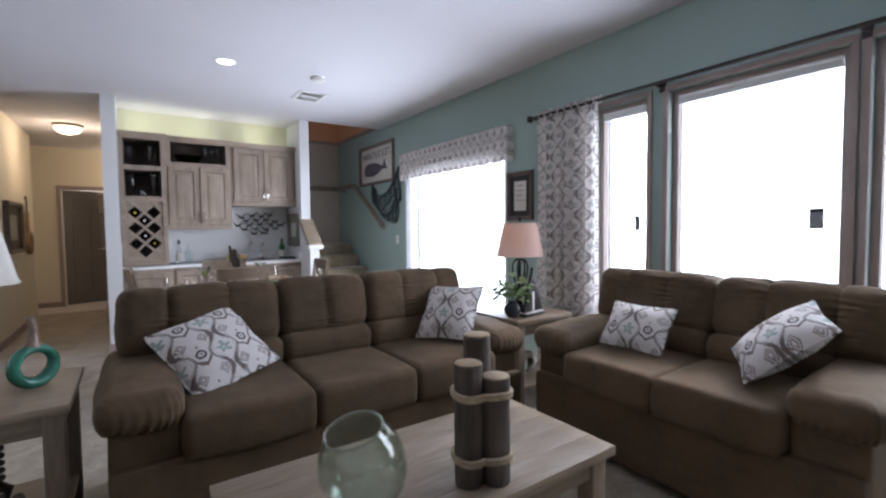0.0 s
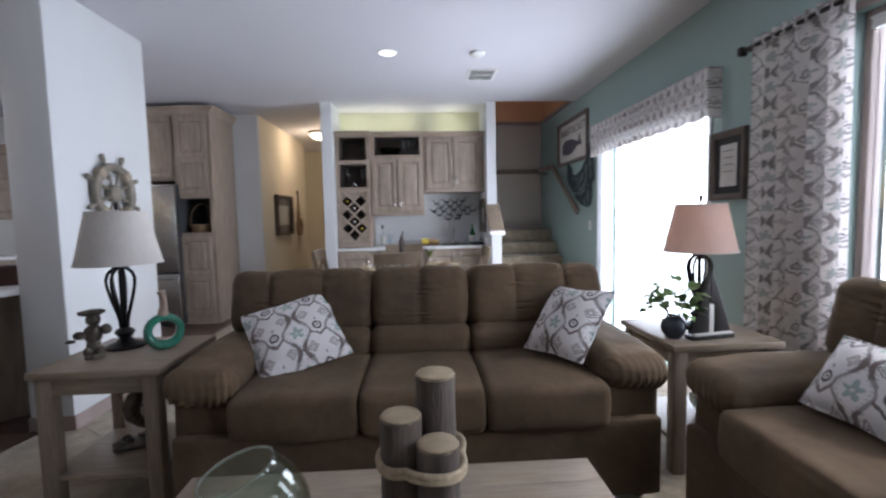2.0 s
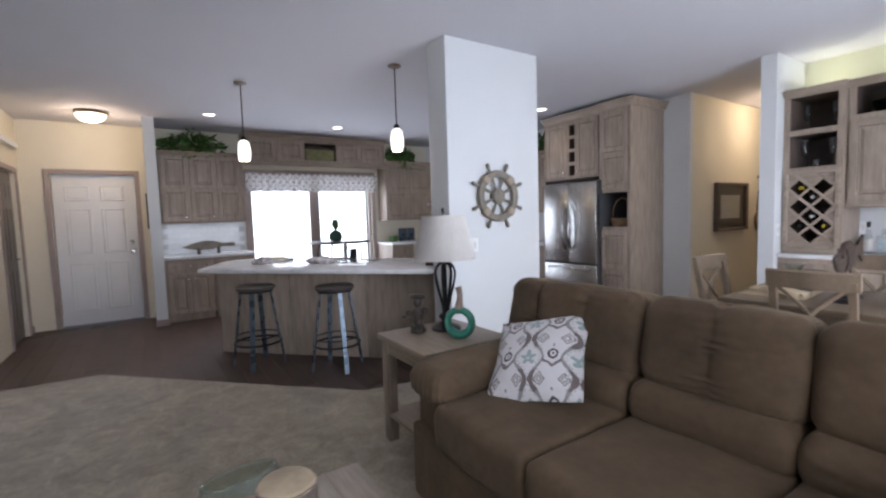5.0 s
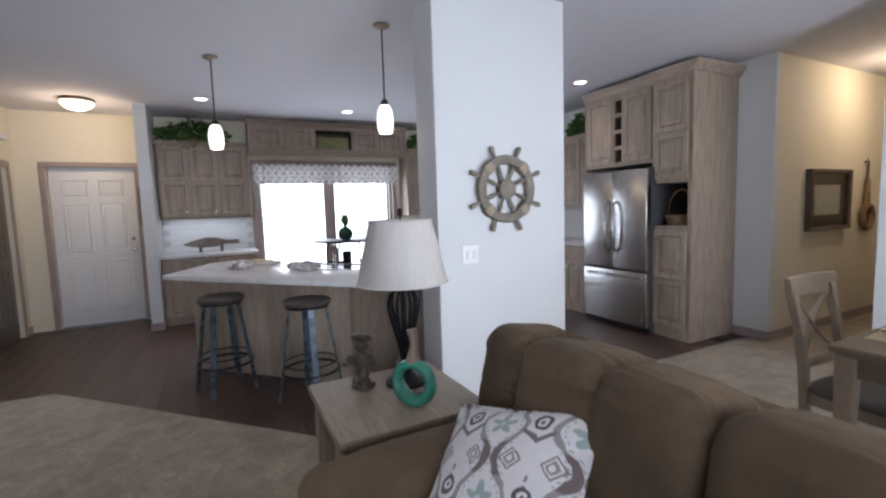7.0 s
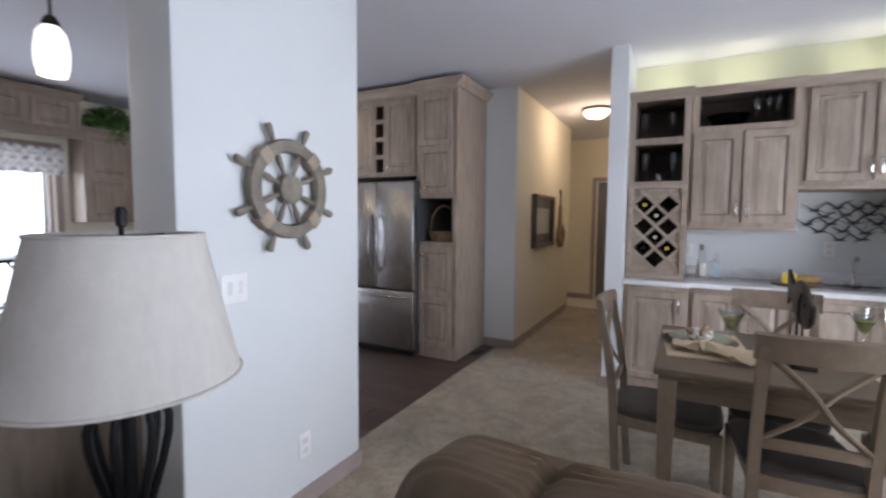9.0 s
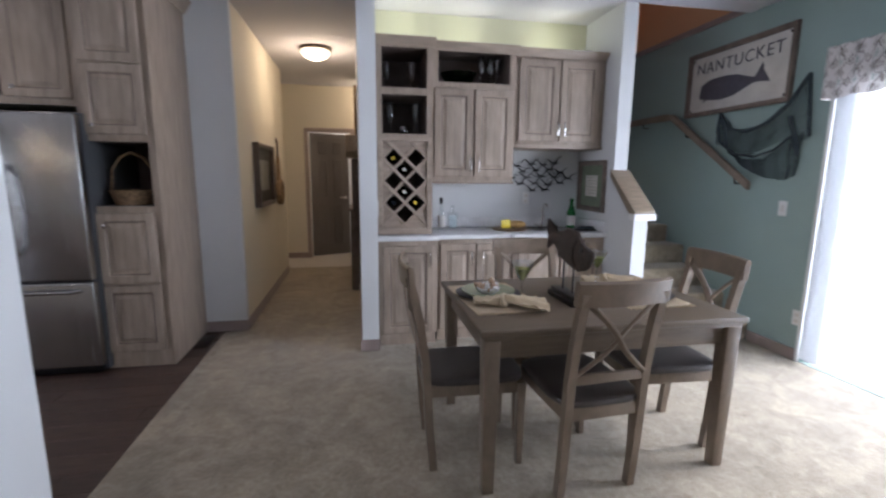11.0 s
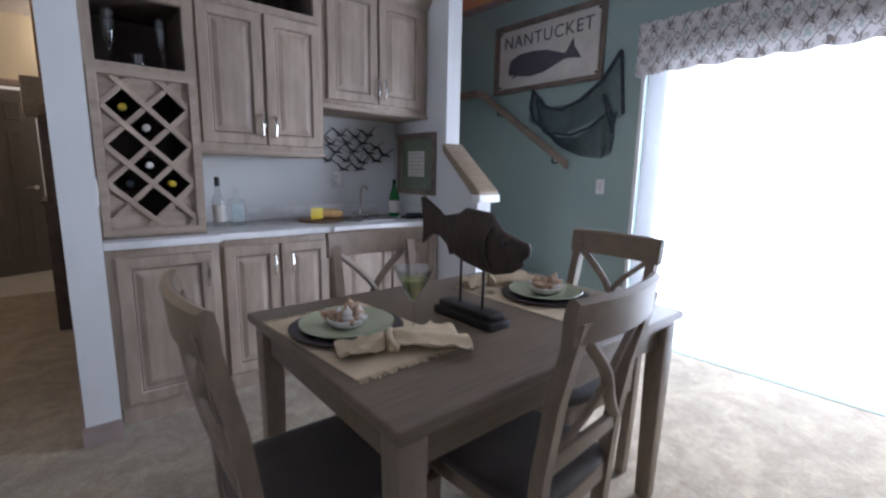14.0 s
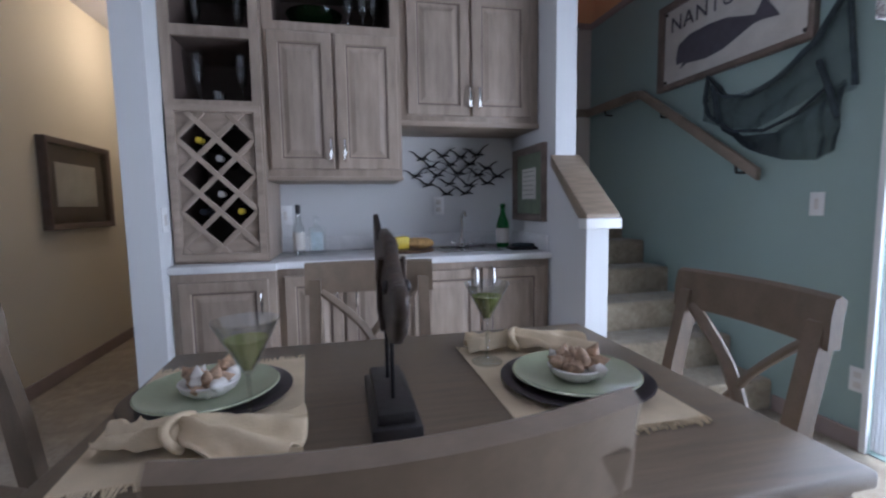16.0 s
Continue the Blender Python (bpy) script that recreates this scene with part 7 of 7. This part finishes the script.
part("black_band", bx(-0.36, 0.234, 0.93, 0.36, 0.239, 1.02), M_DARKGLASS, back)
for x in (-0.31, -0.22, 0.22, 0.31):
    part("knob", moved(lathe([(0, 0), (0.020, 0), (0.018, 0.02), (0, 0.022)], 12), pose(x, 0.239, 1.085, 90)), M_STEEL, rg)
hd = thing("range_hood", DG, "stainless chimney range hood with two lit lamps", "range hood")
hb = bmesh.new()
lo = [hb.verts.new(v) for v in ((-0.46, -0.22, 1.56), (0.46, -0.22, 1.56), (0.46, 0.30, 1.56), (-0.46, 0.30, 1.56))]
l2 = [hb.verts.new(v) for v in ((-0.46, -0.22, 1.60), (0.46, -0.22, 1.60), (0.46, 0.30, 1.60), (-0.46, 0.30, 1.60))]
l3 = [hb.verts.new(v) for v in ((-0.15, 0.02, 1.84), (0.15, 0.02, 1.84), (0.15, 0.30, 1.84), (-0.15, 0.30, 1.84))]
hb.faces.new(lo)
hb.faces.new(l3)
for a, b in ((lo, l2), (l2, l3)):
    for k in range(4):
        hb.faces.new((a[k], a[(k + 1) % 4], b[(k + 1) % 4], b[k]))
bmesh.ops.recalc_face_normals(hb, faces=hb.faces[:])
part("canopy", hb, M_STEEL, hd, smooth=20)
part("chimney", bx(-0.15, 0.02, 1.841, 0.15, 0.30, 2.735, 0.003), M_STEEL, hd)
for x in (-0.27, 0.27):
    part("lamp_lens", lathe([(0, -0.006), (0.035, -0.006), (0.035, 0.0), (0, 0.0)], 16, at=(x, 0.05, 1.559)), G_CAN, hd, "glowing lamp lens")
    p_ = DG @ Vector((x, 0.10, 1.54))
    lamp("SPOT", "hood_light", look(p_, p_ + Vector((-0.12, 0.12, -1))), 9, (1.0, 0.84, 0.58), radius=0.03, spot=radians(110))
structure("wall_corner", prism([(XW, 6.62), (XW, YB), (-4.12, YB)], 0, H, "z"), M_WHITE, "white wall across the kitchen corner", "wall")

# refrigerator and the tall unit
fr = thing("refrigerator", pose(-1.76, 6.63, 0), "stainless french-door refrigerator with bottom freezer", "refrigerator")
part("body", bx(0.0, 0.07, 0.02, 0.89, 0.78, 1.745, 0.006), mk("fridge_side_grey", (0.06, 0.062, 0.066), 0.08, 10, 0.45, 0.05), fr)
for x0, x1, nm in ((0.004, 0.443, "left_door"), (0.447, 0.886, "right_door")):
    dr = part("door", bx(x0, 0.0, 0.665, x1, 0.066, 1.735, 0.014, seg=3), M_STEEL, fr)
    hx = x1 - 0.05 if nm == "left_door" else x0 + 0.05
    part("handle", tube([(hx, 0.0, 0.85), (hx, -0.045, 0.90), (hx, -0.062, 1.12), (hx, -0.045, 1.36), (hx, 0.0, 1.41)], 0.014, 10), M_STEEL, dr)
fz = part("freezer_drawer", bx(0.004, 0.0, 0.07, 0.886, 0.066, 0.655, 0.014, seg=3), M_STEEL, fr)
part("handle", tube([(0.08, 0.0, 0.60), (0.12, -0.045, 0.60), (0.77, -0.045, 0.60), (0.81, 0.0, 0.60)], 0.013, 10), M_STEEL, fz)
part("kick_grille", bx(0.02, 0.03, 0.02, 0.87, 0.07, 0.065, 0.003), M_BLACK, fr)
for x in (0.06, 0.82):
    part("foot", lathe([(0, 0), (0.02, 0), (0.02, 0.025), (0, 0.025)], 10, at=(x, 0.10, 0)), M_BLACK, fr)
tc_ = cabinet(pose(-0.915, 6.76, 0), 0.435, 2.655, 0.685, [], "tall pickled maple pantry cabinet with an open niche", "cabinet", "pantry_cabinet", niches=[(0.035, 0.40, 1.145, 1.575)], mouldings=[(2.60, 0.085, 0.06)])
for z0, z1, hd_ in ((0.12, 0.60, None), (0.615, 1.10, (0.06, 0.40)), (1.62, 2.06, (0.06, 0.05)), (2.075, 2.56, None)):
    raised_door(0.365, z1 - z0, tc_, pose(0.035, -0.001, z0), hd_, False)
part("side_panel", bx(0.436, -0.012, 0, 0.452, 0.685, 2.655, 0.003), M_CAB, tc_)
part("side_crown", prism([(0.0, 2.60), (0.02, 2.60), (0.075, 2.685), (0.0, 2.685)], -0.06, 0.685, "y"), M_CABH, tc_, m=pose(0.45, 0, 0), smooth=0)
of = cabinet(pose(-1.875, 6.80, 1.80), 0.955, 0.855, 0.645, [(0.03, 0.395, 0.04, 0.77, (0.33, 0.06)), (0.565, 0.93, 0.04, 0.77, (0.05, 0.06))], "pickled maple cabinet above the refrigerator with wine cubbies", name="fridge_cabinet", niches=[(0.43, 0.53, 0.05 + 0.18 * k, 0.19 + 0.18 * k) for k in range(4)], mouldings=[(0.80, 0.085, 0.06)], long_handle=False)
part("end_panel", bx(-0.02, 0.0, -1.80, -0.004, 0.645, 0.855, 0.002), M_CAB, of)
bk_ = thing("wicker_basket", pose(-0.70, 6.93, 1.150), "round wicker basket in the pantry niche", "basket")
part("bowl", lathe([(0, 0), (0.12, 0), (0.15, 0.09), (0.155, 0.10), (0.145, 0.10), (0.115, 0.01), (0, 0.008)], 28), M_BASKET, bk_)
part("handle", tube([(-0.148, 0, 0.09), (-0.13, 0, 0.24), (-0.07, 0, 0.33), (0, 0, 0.36), (0.07, 0, 0.33), (0.13, 0, 0.24), (0.148, 0, 0.09)], 0.010, 8), M_BASKET, bk_)
cn = thing("canister_set", pose(-2.02, 7.05, 0.90), "row of white canisters with dark dials beside the refrigerator", "canister")
for k in range(3):
    part("canister", bx(0.075 * k - 0.09, -0.03, 0, 0.075 * k - 0.02, 0.04, 0.15, 0.006), M_BOWL, cn)
    part("dial", moved(lathe([(0, 0), (0.022, 0), (0.022, 0.004), (0, 0.005)], 14), pose(0.075 * k - 0.055, -0.031, 0.08, 90)), M_BLACK, cn)

# island peninsula set at an angle
isl = thing("kitchen_island", I4, "angled kitchen island with pickled maple panels", "island")
A, B = Vector((-2.34, 2.48, 0)), Vector((-0.62, 4.18, 0))
dirv = (B - A).normalized()
nrm = Vector((-dirv.y, dirv.x, 0))
body = [A, B, B + nrm * 0.55, A + nrm * 0.62]
part("body", prism([(p.x, p.y) for p in body], 0.0, 0.862, "z"), M_CAB, isl, smooth=0)
L_ = (B - A).length
angi = math.degrees(math.atan2(dirv.y, dirv.x))
for k in range(3):
    part("front_panel", bx(L_ / 3 * k + 0.002, -0.012, 0.0, L_ / 3 * (k + 1) - 0.002, -0.0005, 0.86, 0.003), M_CAB, isl, m=Matrix.Translation(A) @ pose(0, 0, 0, 0, 0, angi))
raised_door(0.45, 0.68, isl, Matrix.Translation(A + nrm * 0.57) @ pose(0, 0, 0.11, 0, 0, angi - 90), (0.07, 0.50), False)
it = thing("island_worktop", I4, "white laminate island worktop with overhang", "worktop")
part("slab", prism([(-2.13, 2.27), (-0.42, 3.82), (-0.402, 3.90), (-0.402, 4.66), (-1.0, 4.74), (-3.03, 2.86), (-2.92, 2.62)], 0.864, 0.902, "z", 0.006), M_COUNTER, it)


def stool(m):
    s = thing("bar_stool", m, "backless bar stool with blue-grey metal legs and dark round seat", "stool", "stools at the island")
    part("seat", lathe([(0, 0.715), (0.150, 0.715), (0.170, 0.725), (0.172, 0.745), (0.155, 0.757), (0.05, 0.753), (0, 0.752)], 36), M_SEAT, s, "dark round wooden seat")
    part("seat_ring", lathe([(0.13, 0.700), (0.155, 0.700), (0.155, 0.7145), (0.13, 0.7145), (0.13, 0.700)], 32), M_BLACK, s)
    for i in range(4):
        a = math.radians(45 + 90 * i)
        t = bx(-0.006, -0.021, 0, 0.006, 0.021, 0.72)
        for q in t.verts:
            k = q.co.z / 0.72
            q.co.x += 0.235 - 0.105 * k
        part("leg", t, M_BLUE, s, m=pose(0, 0, 0, 0, 0, 45 + 90 * i), smooth=0)
    part("foot_ring", tube([(0.205 * math.cos(a), 0.205 * math.sin(a), 0.225) for a in (2 * math.pi * i / 40 for i in range(40))], 0.010, 8, True), M_BLACK, s)
    part("upper_ring", tube([(0.19 * math.cos(a), 0.19 * math.sin(a), 0.285) for a in (2 * math.pi * i / 40 for i in range(40))], 0.006, 8, True), M_BLACK, s)
    return s


s1 = stool(pose(-1.64, 2.70, 0, 0, 0, 20))
copy_thing(s1, pose(-1.10, 3.27, 0, 0, 0, 44))
for x, y, w in ((-2.18, 2.88, 0.10), (-1.70, 3.36, 0.17)):
    tw_ = thing("dish_towel", pose(x, y, 0.9025, 0, 0, 40), "crumpled printed dish towel on the island", "towel", "towels on the island")
    part("cloth", soft((0, 0, 0.032), (w, 0.08, 0.034), 2.3, 13, wr=0.032, seed=x, freq=16), M_TOWEL, tw_)
tn = thing("napkin_tray", pose(-2.42, 3.08, 0.9025, 0, 0, 45), "pale tray with folded cloth on the island", "tray")
part("tray", bx(-0.16, -0.09, 0, 0.16, 0.09, 0.03, 0.006), M_BOWL, tn)
part("cloth", soft((0, 0, 0.036), (0.13, 0.07, 0.012), 3, 6, wr=0.005), M_LINEN, tn)
tb_ = thing("wooden_box", pose(-0.60, 4.10, 0.9025, 0, 0, 43), "dark red-brown wooden box on the island", "box")
part("box", bx(-0.13, -0.06, 0, 0.13, 0.06, 0.13, 0.006), mk("red_brown_wood", (0.075, 0.030, 0.022), 0.25, 8, 0.45, 0.1), tb_)
part("lid_edge", bx(-0.134, -0.064, 0.118, 0.134, 0.064, 0.128, 0.003), M_FISHBASE, tb_)


def pendant(x, y):
    p = thing("pendant_lamp", pose(x, y, 0), "lit opal glass pendant lamp over the island", "lamp", "pendants over the island")
    part("canopy", lathe([(0, H - 0.001), (0.060, H - 0.001), (0.062, H - 0.012), (0.030, H - 0.028), (0, H - 0.03)], 24), M_CLAYNECK, p)
    part("rod", tube([(0, 0, H - 0.02), (0, 0, 2.20)], 0.006, 8), M_BRONZE, p)
    part("socket", lathe([(0, 2.215), (0.016, 2.21), (0.030, 2.185), (0.032, 2.165), (0, 2.165)], 20), M_BRONZE, p)
    part("shade", lathe([(0.030, 2.168), (0.050, 2.14), (0.061, 2.07), (0.058, 2.0), (0.048, 1.965), (0.044, 1.965), (0.054, 2.0), (0.057, 2.07), (0.046, 2.138), (0.0, 2.16)], 32), G_PEND, p, "glowing opal glass shade")
    lamp("POINT", "pendant_light", pose(x, y, 1.93), 7, (1.0, 0.86, 0.66), radius=0.05)


pendant(-2.11, 2.76)
pendant(-0.95, 3.885)


def can_light(x, y, watts):
    c = thing("recessed_light", pose(x, y, H), "lit recessed can light in the ceiling", "lamp", "recessed ceiling lights")
    part("trim_ring", lathe([(0.066, -0.001), (0.088, -0.001), (0.090, -0.005), (0.070, -0.008), (0.066, -0.001)], 32), M_PLASTIC, c)
    part("lens", lathe([(0, -0.006), (0.066, -0.004), (0.066, -0.001), (0, -0.001)], 24), G_CAN, c, "glowing lens")
    lamp("SPOT", "can_spot", look((x, y, H - 0.02), (x, y + 0.0001, 0)), watts, (1.0, 0.88, 0.72), radius=0.06, spot=radians(115))


can_light(1.82, 5.12, 9)
can_light(-3.70, 2.65, 16)
can_light(-3.84, 4.40, 16)
can_light(-1.58, 6.42, 16)
can_light(-3.90, 6.48, 12)


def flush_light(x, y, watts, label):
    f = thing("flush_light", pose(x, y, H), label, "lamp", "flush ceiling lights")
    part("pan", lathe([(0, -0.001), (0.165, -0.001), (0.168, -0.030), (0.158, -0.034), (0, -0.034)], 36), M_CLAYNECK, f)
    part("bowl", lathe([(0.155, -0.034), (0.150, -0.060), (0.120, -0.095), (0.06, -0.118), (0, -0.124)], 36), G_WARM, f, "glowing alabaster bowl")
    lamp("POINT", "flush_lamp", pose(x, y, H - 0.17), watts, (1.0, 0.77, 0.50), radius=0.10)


flush_light(0.43, 8.77, 36, "lit warm flush ceiling light in the hall")
# the second one stays out of view, added to brighten the hall end
flush_light(1.18, 10.70, 22, "unseen warm flush ceiling light added past the hall corner")
flush_light(-4.15, 1.41, 28, "lit warm flush ceiling light at the entry")
lamp("POINT", "upstairs_lamp", pose(2.2, 8.05, 4.3), 32, WARM, radius=0.12)
# bare fill light past the ajar door, added to lift the hall end
lamp("POINT", "far_room_lamp", pose(0.7, 11.9, 2.2), 34, (1.0, 0.85, 0.66), radius=0.15)

# ceiling fittings
sd = thing("smoke_detector", pose(2.62, 5.12, H), "white round smoke detector on the ceiling", "detector")
part("base", lathe([(0, -0.001), (0.068, -0.001), (0.066, -0.020), (0.050, -0.034), (0, -0.036)], 28), M_PLASTIC, sd)
cv_ = thing("ceiling_vent", pose(2.74, 5.74, H), "white louvred ceiling vent", "vent")
part("frame", moved(hollow(0.30, 0.36, [(0, 0), (0, -0.008), (0.03, -0.010), (0.03, 0.0)]), pose(-0.15, 0.18, 0) @ pose(0, 0, 0, 90)), M_PLASTIC, cv_)
part("backing", bx(-0.12, -0.15, -0.003, 0.12, 0.15, -0.001), M_DARKMAT, cv_)
for k in range(9):
    part("slat", moved(bx(-0.12, -0.011, -0.001, 0.12, 0.011, 0.001), pose(0, -0.13 + 0.0325 * k, -0.008, 35)), M_PLASTIC, cv_)
part("bar", bx(-0.12, -0.012, -0.012, 0.12, 0.012, -0.006), M_PLASTIC, cv_)

# hall pictures and the like
FWST = pose(0, 0, 0, 0, 0, 90)
hp = picture("hall_picture", Matrix.Translation((-0.129, 8.03, 1.04)) @ FWST, 0.84, 0.63, "dark wood shadow-box frame on the hall wall", [(0.043, M_FRAME, "mat"), (0.16, M_PAPER, "sheet")], M_FRAME, 0.055)
part("glazing", bx(0.045, -0.046, 0.045, 0.795, -0.042, 0.585), M_PANE, hp)
hb_ = thing("hanging_paddle", Matrix.Translation((-0.128, 9.30, 0.96)) @ FWST, "carved wooden wall hanging with a hooked top", "wall decoration")
part("hook", tube([(-0.06, -0.02, 0.80), (-0.02, -0.02, 0.83), (0.02, -0.02, 0.80), (0.01, -0.02, 0.60)], 0.012, 8), M_FRAME, hb_)
part("shaft", prism([(-0.02, 0.62), (0.03, 0.62), (0.07, 0.30), (-0.07, 0.30)], -0.04, -0.005, "y", 0.006), M_BASKET, hb_)
part("wreath", tube([(0.11 * math.cos(a), -0.035, 0.19 + 0.13 * math.sin(a)) for a in (2 * math.pi * i / 24 for i in range(24))], 0.035, 8, True), M_BASKET, hb_)
hr = thing("wall_clock", Matrix.Translation((0.868, 8.55, 0.0)) @ pose(0, 0, 0, 0, 0, -90), "tall dark wooden wall piece with a shelf in the hall", "wall decoration")
part("upper_board", prism([(-0.11, 1.80), (0.11, 1.80), (0.09, 2.15), (0.05, 2.32), (-0.05, 2.32), (-0.09, 2.15)], -0.035, -0.001, "y", 0.005), M_BASKET, hr)
part("shelf_block", prism([(-0.16, 1.62), (-0.13, 1.55), (0.13, 1.55), (0.16, 1.62), (0.16, 1.79), (-0.16, 1.79)], -0.13, -0.001, "y", 0.006), M_OAK, hr)
part("lower_board", bx(-0.13, -0.07, 0.75, 0.13, -0.001, 1.545, 0.005), M_FRAME, hr)
hc = thing("hall_cabinet", Matrix.Translation((0.868, 9.1, 0.0)) @ pose(0, 0, 0, 0, 0, -90), "narrow dark wooden cabinet against the hall wall", "cabinet")
part("body", bx(-0.40, -0.10, 0, 0.40, -0.001, 0.95, 0.006), M_FRAME, hc)
part("top", bx(-0.42, -0.115, 0.951, 0.42, -0.001, 0.975, 0.004), M_FRAME, hc)
wa = thing("entry_plaque", Matrix.Translation((-4.172, 1.918, 1.30)), "narrow dark plaque on the wing wall edge", "plaque")
part("board", bx(-0.10, -0.02, 0, -0.02, 0.0, 0.46, 0.004), M_FRAME, wa)
fvent = thing("floor_vent", pose(-0.42, 7.20, -0.0055), "dark floor vent register in the wood floor", "vent")
part("plate", bx(-0.06, -0.15, 0, 0.06, 0.15, 0.008, 0.002), M_BRONZE, fvent)

# plank floor of the kitchen: planks run towards +x
plank = mesh_of("plank", bx(0, 0, -0.005, 1.196, 0.1475, 0.0, 0.0015, seg=1), M_VINYL, 0)
rndp = random.Random(5)
for r in range(46):
    y = 0.58 + 0.15 * r
    off = rndp.uniform(0, 1.2)
    x = XW - off
    while x < -0.2:
        x1 = x + 1.2
        if x >= XW - 0.6 and x1 < 0.9 and y + 0.15 < YB:
            shared("plank", plank, pose(x, y, -0.0005), sub)
        x = x1
